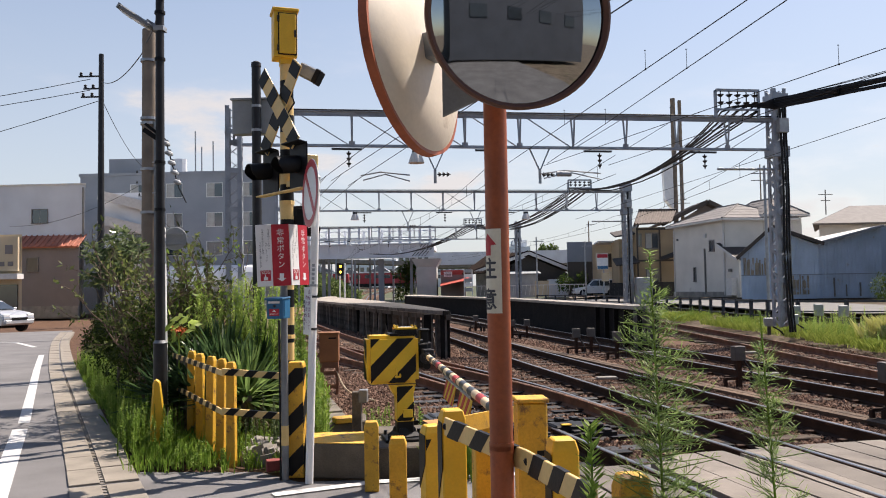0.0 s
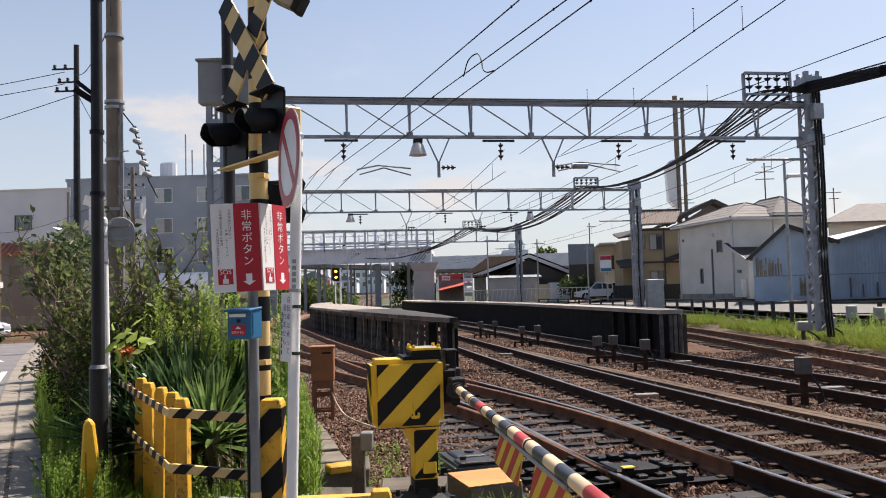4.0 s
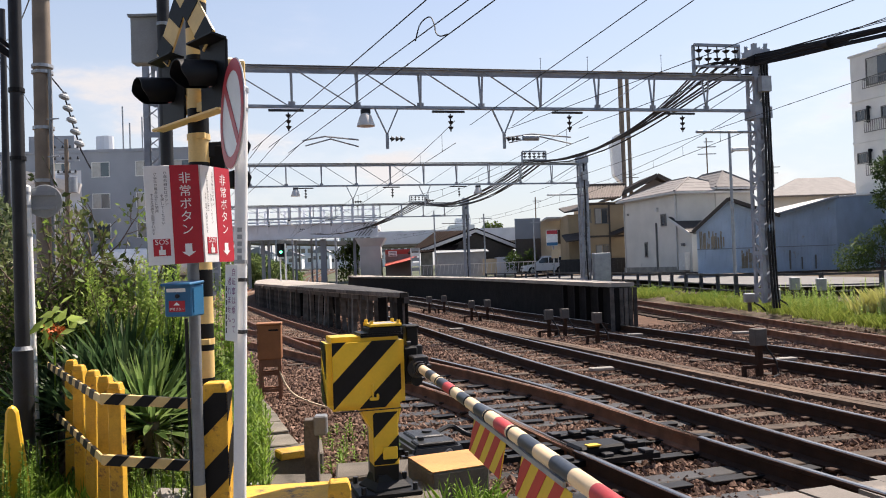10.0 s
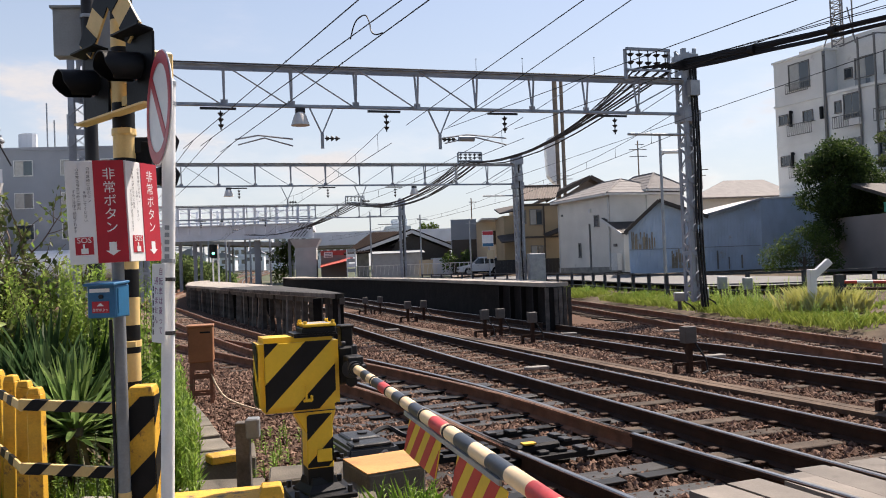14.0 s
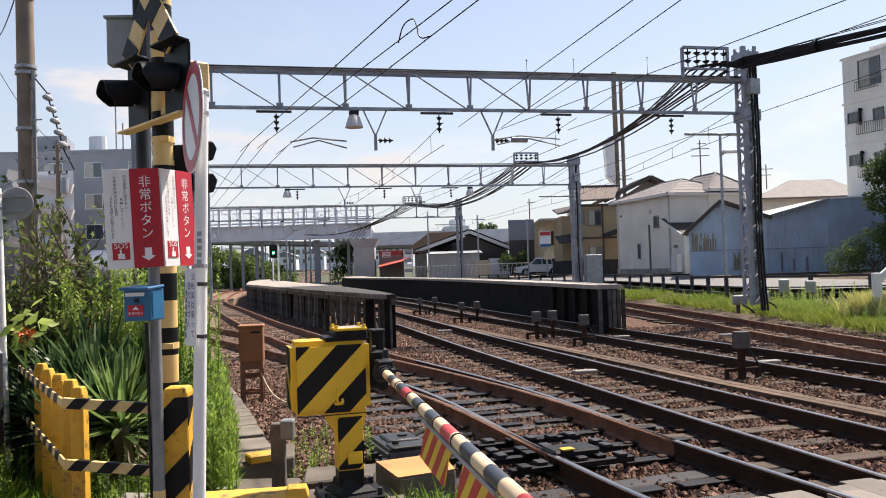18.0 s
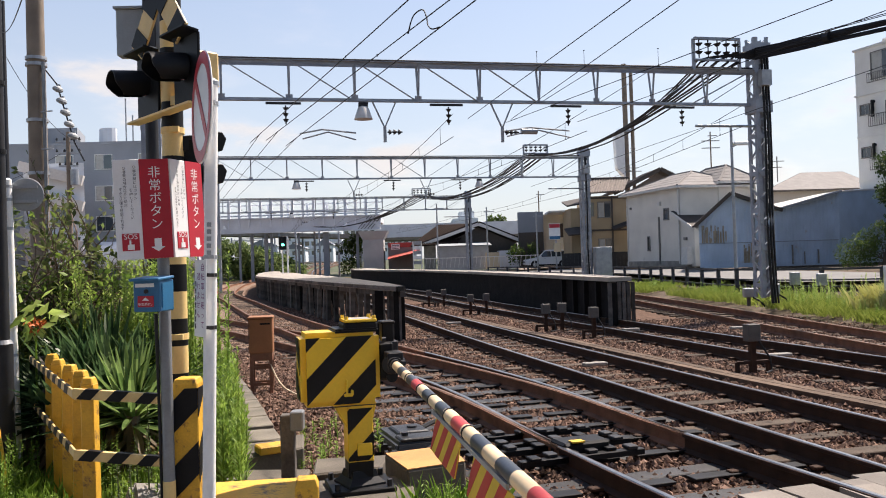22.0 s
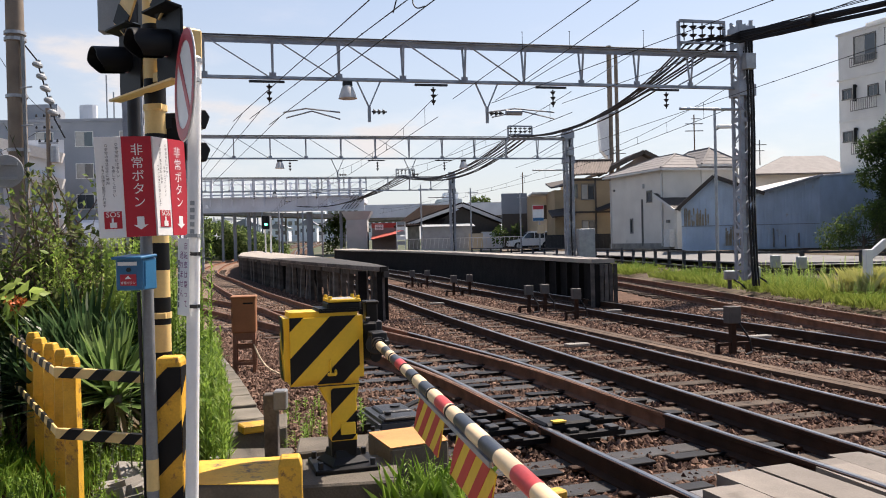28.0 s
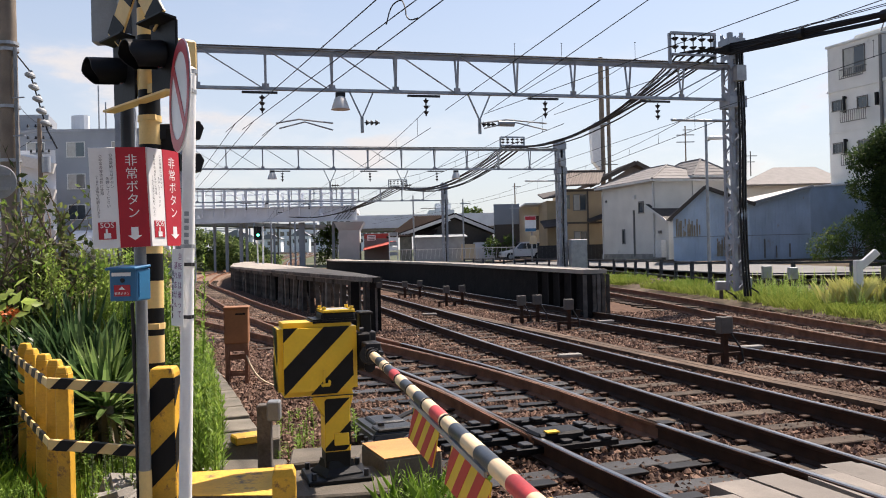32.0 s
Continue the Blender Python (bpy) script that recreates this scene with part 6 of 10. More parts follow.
part("vent", Geo().box((5.9, -0.08, 4.55), (0.3, 0.16, 0.3)), M_PTRIM, h2)
part("vent", Geo().box((1.4, -0.05, 4.5), (0.16, 0.1, 0.16)), M_FRAME, h2)
part("vent", Geo().box((9.3, -0.08, 1.9), (0.3, 0.14, 0.2)), M_FRAME, h2)
part("drain_pipe", Geo().tube((5.72, -0.06, 0.2), (5.72, -0.06, 3.6), 0.07), M_FRAME, h2)
part("cabinet", Geo().box((9.6, -0.2, 0.75), (0.8, 0.4, 1.2)), M_PTRIM, h2)
part("plinth", Geo().box((5.2, -0.03, 0.2), (9.4, 0.06, 0.4)), M_CONC, h2)
# second beige roof behind
h3 = thing("house", pose(0, 68, 0.6), "pale house with a hipped beige roof behind the shed", "house", "houses by the railway")
part("wall", Geo().box((32.5, 4, 2.9), (8.0, 8, 5.8)), M_BEIGE, h3)
slab_roof(h3, (27.8, -0.6, 5.5), (37.0, -0.6, 5.5), (34.5, 3.5, 7.2), (31.0, 3.5, 7.2), M_ROOFB, t=0.15)
slab_roof(h3, (27.8, -0.6, 5.5), (31.0, 3.5, 7.2), (31.0, 5, 7.2), (27.8, 8.6, 5.5), M_ROOFB, t=0.15)
slab_roof(h3, (37.0, -0.6, 5.5), (37.0, 8.6, 5.5), (34.5, 5, 7.2), (34.5, 3.5, 7.2), M_ROOFB, t=0.15)
part("aerial", Geo().tube((29.0, 3, 6.6), (29.0, 3, 8.7), 0.05).box((29.0, 3, 8.3), (1.2, 0.06, 0.06)).box((29.0, 3, 7.8), (0.8, 0.06, 0.06)), M_FRAME, h3)

# blue iron shed: two bays
sh = thing("shed", pose(0, 50, 0.6), "long pale blue corrugated iron shed with rust streaks and low gables", "shed")
w1 = Geo().add([(16.45, 0, 0), (21.0, 0, 0), (21.0, 0, 3.15), (18.25, 0, 4.2), (16.45, 0, 2.55), (16.45, 6, 0), (21.0, 6, 0), (21.0, 6, 3.15), (18.25, 6, 4.2), (16.45, 6, 2.55)], [(0, 1, 2, 3, 4), (9, 8, 7, 6, 5), (0, 4, 9, 5), (1, 6, 7, 2)])
part("wall", w1, M_SHED, sh, "gabled bay")
part("wall", Geo().add([(20.95, 0.05, 0), (24.65, 0.05, 0), (24.65, 0.05, 4.15), (20.95, 0.05, 3.2), (20.95, 6, 0), (31.2, 6, 0), (31.2, 6, 4.7), (24.65, 9, 4.15)], [(0, 1, 2, 3), (1, 5, 6, 2)]), M_SHED, sh, "longer bay")
slab_roof(sh, (16.2, -0.3, 2.45), (18.25, -0.3, 4.2), (18.25, 6, 4.2), (16.2, 6, 2.45), M_ROOFB, t=0.1)
slab_roof(sh, (18.25, -0.3, 4.2), (21.2, -0.3, 3.15), (21.2, 6, 3.15), (18.25, 6, 4.2), M_PTRIM, t=0.1, label="pale iron roof pitch")
slab_roof(sh, (20.9, -0.2, 3.2), (24.7, -0.2, 4.15), (24.7, 9, 4.6), (20.9, 9, 3.9), M_PTRIM, t=0.08)
slab_roof(sh, (24.65, 0.0, 4.15), (31.3, 6, 4.7), (29, 10, 5.0), (24.65, 9, 4.6), M_PTRIM, t=0.08)
for i in range(41):
    x = 16.55 + i * 0.2
    top = min(2.6 + (x - 16.45) * 0.9, 4.05 - (x - 18.25) * 0.37) if x < 20.9 else 3.15 + (x - 20.95) * 0.25
    part("rib", Geo().box((x, -0.012, top / 2), (0.06, 0.024, top)), M_SHED, sh)
for a, b in (((16.1, -0.34, 2.42), (18.25, -0.34, 4.26)), ((18.25, -0.34, 4.26), (21.2, -0.34, 3.2))):
    part("verge", Geo().bar(a, b, 0.06, 0.2), M_DTRIM, sh, "dark verge board")
part("gutter", Geo().bar((20.9, -0.25, 3.25), (24.7, -0.25, 4.2), 0.1, 0.14), M_WALLG, sh)
for x, w, h in ((21.8, 0.05, 1.2), (23.3, 0.05, 0.9), (22.5, 0.04, 0.8)):
    part("pipe", Geo().tube((x, -0.08, 0.1), (x, -0.08, h), w), M_FRAME, sh)
part("seam", Geo().box((20.5, -0.03, 1.42), (8.1, 0.03, 0.04)), M_WALLG, sh)
M_RUSTP = mat("rust_panel", (0.36, 0.29, 0.20), 0.8, vary=0.3, scale=2, fine=30, bump=0.2, stain=0.5, stain_color=(0.40, 0.47, 0.56), stain_scale=3)
pr_ = random.Random(77)
for x0, x1, z0, z1 in ((16.6, 18.0, 1.45, 2.55), (19.0, 20.4, 0.25, 1.4)):
    x = x0
    while x < x1:
        h = (z1 - z0) * pr_.uniform(0.55, 1.0)
        part("rust_streak", Geo().box((x + 0.04, -0.028, z0 + h / 2), (pr_.uniform(0.05, 0.11), 0.012, h)), M_RUSTP, sh, "rust-stained corrugation")
        x += pr_.uniform(0.07, 0.16)

# apartment building; its long front faces the railway
ap = thing("apartment_building", pose(30.2, 58, 0.6, 0, 0, -72.4), "weathered white apartment block of five storeys with balconies and rooftop mast", "apartment building")
part("wall", Geo().box((2.15, 4, 7.05), (4.3, 8, 14.1)), M_APT, ap, "stair tower wall")
part("wall", Geo().box((11.3, 5, 5.52), (14.0, 10, 11.04)), M_APT, ap)
part("upper_wall", Geo().box((7.4, 4.6, 12.6), (6.2, 7, 3.3)), M_APT, ap, "set back top storey")
part("upper_wall", Geo().box((4.7, 4.4, 14.4), (7.4, 6, 0.9)), M_APT, ap)
part("upper_wall", Geo().box((14.0, 5.4, 12.0), (6.6, 6, 2.0)), M_APT, ap)
part("roof_slab", Geo().box((13.2, 4.6, 13.05), (7.4, 8.0, 0.18)), M_APT, ap, "overhanging roof slab")
part("parapet", Geo().box((2.15, 4, 14.16), (4.5, 8.2, 0.14)), M_APT, ap)
part("floor_band", Geo().box((2.15, -0.04, 11.09), (4.4, 0.14, 0.12)), M_APT, ap)
part("parapet", Geo().box((11.3, 0.02, 11.12), (14.1, 0.2, 0.2)), M_APT, ap)
for z in (8.3, 5.4, 2.5):
    part("floor_band", Geo().box((9.2, -0.02, z), (18.4, 0.08, 0.1)), M_APT, ap)


def balcony_rail(x, w, z, h=0.75):
    rl = part("balcony_rail", Geo().box((x, -0.32, z + h), (w, 0.04, 0.05)).box((x, -0.32, z), (w, 0.04, 0.05)).box((x - w / 2, -0.16, z + h), (0.04, 0.32, 0.04)).box((x + w / 2, -0.16, z + h), (0.04, 0.32, 0.04)), M_FRAME, ap)
    for i in range(int(w / 0.17) + 1):
        part("baluster", Geo().box((x - w / 2 + i * 0.17, -0.32, z + h / 2), (0.025, 0.025, h)), M_FRAME, rl)


window(ap, 2.2, 12.85, 1.65, 1.7, 0, M_FRAME, 2, True)
balcony_rail(2.2, 1.9, 11.75, 0.6)
for k in range(4):
    z = -2.85 * k
    window(ap, 0.72, 10.08 + z, 0.7, 0.62, 0, M_FRAME, 2)
    window(ap, 2.8, 10.0 + z, 0.72, 0.68, 0, M_FRAME, 2)
    balcony_rail(2.3, 2.1, 8.85 + z)
    window(ap, 5.2, 10.15 + z, 0.4, 0.68, 0, M_FRAME, 1)
    window(ap, 6.26, 10.05 + z, 1.15, 1.5, 0, M_FRAME, 2, k == 1)
    balcony_rail(5.95, 1.95, 8.75 + z)
    window(ap, 9.1, 10.15 + z, 2.15, 1.5, 0, M_FRAME, 3, k == 0)
    balcony_rail(9.1, 2.2, 8.75 + z)
    window(ap, 12.6, 10.25 + z, 1.4, 1.2, 0, M_FRAME, 2)
    window(ap, 15.4, 10.15 + z, 2.0, 1.4, 0, M_FRAME, 2)
    balcony_rail(12.9, 2.2, 8.75 + z)
    part("extractor_pipe", Geo().tube((1.45, -0.16, 9.5 + z), (1.45, -0.16, 10.6 + z), 0.1, n=8).tube((1.45, -0.16, 10.5 + z), (1.45, 0.0, 10.5 + z), 0.1, n=8), M_BLACK, ap, "dark flue pipe")
    part("extractor_pipe", Geo().tube((4.0, -0.14, 9.6 + z), (4.0, -0.14, 10.4 + z), 0.12, n=8), M_BLACK, ap)
    part("extractor_pipe", Geo().tube((9.3, -0.14, 9.2 + z), (9.3, -0.14, 10.0 + z), 0.1, n=8).tube((9.3, -0.14, 10.0 + z), (9.3, 0, 10.0 + z), 0.1, n=8), M_BLACK, ap)
    part("air_conditioner", Geo().box((6.6, -0.2, 8.98 + z), (0.75, 0.3, 0.42)), M_PTRIM, ap)
window(ap, 6.45, 12.55, 1.4, 1.25, 1.1, M_FRAME, 2, True)
window(ap, 8.6, 12.5, 1.5, 1.4, 1.1, M_FRAME, 2, True)
window(ap, 5.2, 12.4, 0.5, 0.6, 1.1, M_FRAME, 1)
part("air_conditioner", Geo().box((6.6, 0.6, 11.45), (0.8, 0.4, 0.45)), M_GREYBOARD, ap)
part("air_conditioner", Geo().box((9.9, 0.5, 11.5), (0.8, 0.4, 0.6)), M_GREYBOARD, ap)
for x, z0, z1 in ((4.32, 0.5, 14.0), (6.92, 7.5, 14.2), (8.1, 6.0, 14.2), (9.9, 11.2, 13.9), (10.6, 11.2, 13.6)):
    part("drain_pipe", Geo().tube((x, -0.1, z0), (x, -0.1, z1), 0.07 if x > 4.5 else 0.1), M_FRAME, ap)
part("service_duct", Geo().line([(5.2, 0.4, 14.1), (6.9, -0.1, 14.1), (8.1, 0.2, 14.2), (9.8, 0.4, 13.7), (10.8, 0.6, 13.6)], 0.05, 6), M_FRAME, ap)
rr = part("roof_rail", Geo().box((12.9, 0.1, 12.0), (6.2, 0.05, 0.06)), M_PTRIM, ap)
for i in range(32):
    part("baluster", Geo().box((9.85 + i * 0.2, 0.1, 11.6), (0.025, 0.025, 0.8)), M_FRAME, rr)
mg = Geo()
for sx in (-0.45, 0.45):
    for sy in (-0.45, 0.45):
        mg.box((4.6 + sx, 1.4 + sy, 16.5), (0.07, 0.07, 4.6))
for i in range(12):
    z = 14.4 + i * 0.36
    mg.box((4.6, 0.95, z), (0.9, 0.05, 0.05)).bar((4.15, 0.95, z), (5.05, 0.95, z + 0.36), 0.035, 0.035).box((4.15, 1.4, z), (0.05, 0.9, 0.05))
for sg in (-1, 1):
    mg.bar((4.6 + sg * 0.45, 1.4, 16.8), (4.6 + sg * 1.3, 1.0, 14.2), 0.06, 0.06)
part("roof_mast", mg, M_FRAME, ap, "lattice rooftop mast")
part("roof_aerial", Geo().tube((7.6, 3, 14.8), (7.6, 3, 16.6), 0.03).box((7.6, 3, 16.2), (0.6, 0.03, 0.03)).box((7.6, 3, 15.9), (0.4, 0.03, 0.03)), M_FRAME, ap)

# dark hut with green canopy
hut = thing("hut", pose(0, 36, 0.55), "dark grey hut with worn green canopy and old tiled roof", "hut")
part("wall", Geo().box((27.2, 3, 1.25), (8.0, 6, 2.5)), M_WALLBR, hut)
part("canopy", Geo().box((27.2, -0.5, 2.75), (8.4, 1.2, 0.42)), mat("green_canvas", (0.03, 0.30, 0.20), 0.7, vary=0.25, scale=3, fine=30, bump=0.1), hut, "green canvas canopy")
slab_roof(hut, (23.4, -0.2, 3.0), (31.5, -0.2, 3.0), (31.5, 3, 3.9), (23.4, 3, 3.9), M_ROOFD, t=0.15)
part("roof_rail", Geo().box((27.4, 0.2, 3.75), (7.6, 0.06, 0.06)), M_PTRIM, hut)

# ---- station side buildings, bridge and overpass ----
M_WALLG2 = mat("grey_board_wall", (0.40, 0.40, 0.39), 0.8, vary=0.2, scale=1.5, fine=20, bump=0.1)
M_ROOFST = mat("dark_brown_station_tiles", (0.032, 0.021, 0.017), 0.95, vary=0.3, scale=3, fine=30, bump=0.3, spec=0.08)
stn = thing("station_building", pose(0, 84, 0.6), "old single-storey wooden station house with a dark tiled gable roof", "station building")
part("wall", Geo().box((6.3, 4, 1.2), (7.6, 8, 2.4)).add([(2.5, 0.02, 2.3), (10.2, 0.02, 2.3), (6.3, 0.02, 4.1), (2.5, 0.3, 2.3), (10.2, 0.3, 2.3), (6.3, 0.3, 4.1)], [(0, 1, 2), (5, 4, 3), (0, 3, 4, 1), (1, 4, 5, 2), (2, 5, 3, 0)]), M_DTRIM, stn)
e = (0.6, -0.8, 2.5), (6.3, -0.8, 4.45), (6.3, 9, 4.45), (0.6, 9, 2.5)
slab_roof(stn, *e, M_ROOFST, t=0.2, label="dark brown tiled pitch")
slab_roof(stn, (6.3, -0.8, 4.45), (10.7, -0.8, 2.55), (10.7, 9, 2.55), (6.3, 9, 4.45), M_ROOFST, t=0.2)
e = (-0.3, -1.3, 2.3), (4.2, -1.3, 2.5), (6.0, 5.0, 4.55), (2.6, 5.0, 4.5)
tile_rows(slab_roof(stn, *e, M_ROOFST, "side_roof", 0.12, "dark brown tiled side pitch"), *e, 16, M_ROOFST)
part("barge_board", Geo().bar((0.9, -0.85, 2.55), (6.3, -0.85, 4.35), 0.08, 0.3), M_PTRIM, stn, "white barge board")
part("barge_board", Geo().bar((6.3, -0.85, 4.35), (10.5, -0.85, 2.55), 0.08, 0.3), M_PTRIM, stn, "white barge board")
part("annex", Geo().box((4.6, -2.5, 1.1), (4.4, 3, 2.2)), M_WALLG2, stn, "pale lean-to annex")
slab_roof(stn, (2.2, -4.2, 2.2), (7.2, -4.2, 2.2), (7.2, -0.9, 2.5), (2.2, -0.9, 2.5), M_GREYBOARD, "annex_roof", 0.08)
part("annex", Geo().box((9.3, -2.0, 0.85), (2.6, 2, 1.7)), M_WALLW, stn)
part("fence_panel", Geo().box((7.2, -4.5, 0.8), (1.3, 0.1, 1.5)), M_TAN, stn)
shop = thing("shop", pose(0, 92, 0.6), "low red shop front with a sloping awning beside the pier", "shop")
part("wall", Geo().box((-1.45, 4, 1.5), (2.7, 8, 3.0)), M_WALLBR, shop)
part("red_band", Geo().box((-1.45, -0.03, 2.75), (2.7, 0.06, 0.5)), mat("red_wall", (0.35, 0.05, 0.04), 0.7, vary=0.15, bump=0.05), shop)
slab_roof(shop, (-2.8, -2.2, 1.2), (0.6, -2.2, 1.9), (0.6, 0, 2.2), (-2.8, 0, 1.5), mat("red_awning", (0.52, 0.09, 0.06), 0.6, vary=0.15, bump=0.05), "awning", 0.08)
part("sign_board", Geo().box((-2.0, -0.2, 2.55), (0.9, 0.1, 0.55)), M_WHITE, shop)
for i in range(3):
    part("writing_bar", Geo().box((-2.0, -0.27, 2.7 - i * 0.16), (0.7, 0.02, 0.06)), M_INK, shop)
tb = thing("corner_building", pose(0, 80, 0.6), "two-storey block with grey upper cladding and a tan side", "building")
part("wall", Geo().box((10.9, 4, 2.6), (2.4, 8, 5.2)), M_WALLG, tb)
part("wood_face", Geo().box((10.9, -0.05, 1.7), (2.3, 0.1, 3.2)), M_DTRIM, tb)
part("wall", Geo().box((14.0, 5, 2.45), (3.8, 9, 4.9)), mat("cream_tan_render", (0.66, 0.61, 0.50), 0.85, vary=0.12, scale=0.8, fine=25, bump=0.1), tb, "tan rendered wing")
# dark slab on the wall stands for the shade of a recess
part("recess_shade", Geo().box((14.6, 0.4, 3.4), (2.0, 0.3, 1.3)), M_DTRIM, tb)
part("roof_edge", Geo().box((14.0, 0.4, 4.95), (4.0, 9, 0.15)), M_PTRIM, tb)
br = thing("footbridge", pose(0, 92, 0), "grey steel girder road bridge over the tracks with a tall railing", "bridge")
part("girder", Geo().box((-27, 0, 5.85), (47, 0.3, 1.45)), M_BRIDGE, br, "deep grey plate girder")
part("girder_flange", Geo().box((-27, -0.1, 5.12), (47, 0.6, 0.12)), M_BRIDGE, br)
part("girder_flange", Geo().box((-27, -0.1, 6.6), (47, 0.6, 0.12)), M_BRIDGE, br)
part("deck", Geo().box((-27, 4, 6.2), (47, 8, 0.5)), M_BRIDGE, br)
stiff = Geo().box((0, -0.22, 6.1), (0.16, 0.22, 0.8)).mesh("stiffener")
rail_post = Geo().box((0, 0.0, 7.6), (0.26, 0.2, 2.0)).mesh("railing_post")
for i in range(42):
    part("stiffener", stiff, M_BRIDGE, br, m=pose(-4.0 - i * 1.12, 0, 0))
    part("railing_post", rail_post, M_BRIDGE, br, m=pose(-3.9 - i * 1.12, 0, 0))
    if i % 2:
        part("railing_post", rail_post, M_BRIDGE, br, m=pose(-4.4 - i * 1.12, 7.6, 0.1))
for z in (7.3, 8.45, 6.9):
    part("railing_rail", Geo().box((-27, 0, z), (47, 0.1, 0.14)), M_BRIDGE, br)
    part("railing_rail", Geo().box((-27, 7.6, z + 0.1), (47, 0.1, 0.14)), M_BRIDGE, br)
for i in range(5):
    part("end_strut", Geo().bar((-3.2 - i * 0.35, -0.2, 6.7), (-4.6 - i * 0.35, -0.2, 5.1), 0.06, 0.06), M_DARKSTEEL, br)
M_PIER = mat("pale_pier_concrete", (0.44, 0.43, 0.41), 0.85, vary=0.12, scale=0.8, fine=12, bump=0.1)
pier = part("pier", Geo().box((-4.35, 1.5, 2.2), (2.2, 4, 4.5)).add([(-5.45, -0.5, 4.0), (-3.25, -0.5, 4.0), (-2.75, -0.8, 4.9), (-5.95, -0.8, 4.9), (-5.45, 3.5, 4.0), (-3.25, 3.5, 4.0), (-2.75, 4, 4.9), (-5.95, 4, 4.9)], [(0, 1, 2, 3), (7, 6, 5, 4), (0, 4, 5, 1), (1, 5, 6, 2), (3, 7, 4, 0), (2, 6, 7, 3)]), M_PIER, br, "flared concrete pier")
for x, w in ((-20.9, 0.4), (-17.4, 0.3), (-15.9, 0.34), (-15.3, 0.26), (-9.45, 0.6), (-6.1, 0.3), (-12.4, 0.2), (-18.7, 0.22), (-24.0, 0.4)):
    part("column", Geo().box((x, 1.0, 2.4), (w, w, 5.2)), M_WALLG, br, "grey steel column")
for x in (-7.2, -20.0):
    part("bridge_lamp", Geo().tube((x, -0.6, 5.55), (x, -0.6, 5.9), 0.25, 0.1, n=10), M_WHITE, br)
ov = thing("overpass", pose(0, 112, 0), "pale grey concrete overpass running off behind the station", "overpass")
part("parapet", Geo().box((8, 0, 5.6), (26, 0.5, 1.7)), M_BRIDGE, ov)
part("deck", Geo().box((8, 4, 4.8), (26, 8, 0.8)), M_CONC, ov)
for x in (2, 12, 20):
    part("pier", Geo().box((x, 4, 2.2), (1.6, 1.6, 4.9)), M_CONC, ov)
part("ramp", Geo().bar((-5, 4, 4.95), (-26, 4, 6.0), 8, 0.5), M_CONC, ov, "rising ramp deck")
part("ramp", Geo().bar((-26, 4, 6.0), (-110, 4, 6.0), 8, 0.5), M_CONC, ov, "raised deck")
for x in (-40, -62, -84, -106):
    part("pier", Geo().box((x, 4, 2.7), (1.0, 1.6, 6.2)), M_CONC, ov)
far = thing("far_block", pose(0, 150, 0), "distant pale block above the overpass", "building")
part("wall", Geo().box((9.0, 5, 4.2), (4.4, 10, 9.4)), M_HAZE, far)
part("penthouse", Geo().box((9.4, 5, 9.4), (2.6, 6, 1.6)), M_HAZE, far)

# ---- left side buildings ----
wb = thing("house", pose(0, 60, 0), "white house over a brown ground floor with terracotta skirt roof", "house", "houses on the street")
part("wall", Geo().box((-33.5, 5, 7.6), (12.0, 10, 4.0)), M_WALLW, wb, "white upper wall")
part("lower_wall", Geo().box((-33.5, 4.4, 2.6), (12.0, 10.6, 5.4)), M_WALLBR, wb, "grey-brown lower wall")
e = (-39.5, -1.3, 4.95), (-27.4, -1.3, 4.95), (-27.4, 0.1, 5.85), (-39.5, 0.1, 5.85)
tile_rows(slab_roof(wb, *e, M_ROOFR, label="terracotta tile skirt roof"), *e, 30, M_ROOFR)
window(wb, -30.85, 7.35, 1.1, 0.95, 0, M_FRAME, 2)
window(wb, -30.9, 3.8, 0.8, 0.95, -0.9, M_FRAME, 1)
part("plinth", Geo().box((-33.5, -0.95, 0.4), (12, 0.1, 0.8)), M_CONC, wb)
part("roof_edge", Geo().box((-33.5, 5, 9.66), (12.2, 10.2, 0.12)), M_PTRIM, wb)
part("downpipe", Geo().tube((-27.6, -0.1, 0.3), (-27.6, -0.1, 9.4), 0.08), M_FRAME, wb)
wb2 = thing("house", pose(0, 62, 0), "cream building with an outdoor stair and balcony parapets", "house", "houses on the street")
part("wall", Geo().box((-25.0, 5, 4.6), (4.2, 10, 9.2)), M_WALLW, wb2)
for z in (8.6, 6.8, 4.0):
    part("balcony", Geo().bar((-27.1, -0.6, z + 0.4), (-22.9, -0.2, z - 0.7), 0.5, 0.7), M_PTRIM, wb2)
window(wb2, -24.6, 5.4, 1.0, 1.2, 0, M_FRAME, 2)
gb2 = thing("office_building", pose(0, 75, 0), "large slate grey office block with a flat roof and roof aerials", "building")
part("wall", Geo().box((-26.0, 6, 6.2), (18.0, 12, 12.4)), M_WALLG, gb2)
part("parapet", Geo().box((-26.0, 6, 12.5), (18.2, 12.2, 0.25)), M_WALLG, gb2)
part("plant_room", Geo().box((-31.0, 6, 13.5), (4, 5, 2.0)), M_WALLG, gb2)
for x in (-29.6, -26.3, -22.6, -19.4):
    for z in (10.9, 8.2, 5.6, 3.2):
        window(gb2, x, z, 1.4, 1.2, 0, M_FRAMEW, 2, (z > 8))
part("vault_canopy", Geo().tube((-26, -1.6, 2.8), (-18, -1.6, 2.8), 1.2, n=14), M_WALLW, gb2, "pale vaulted canopy")
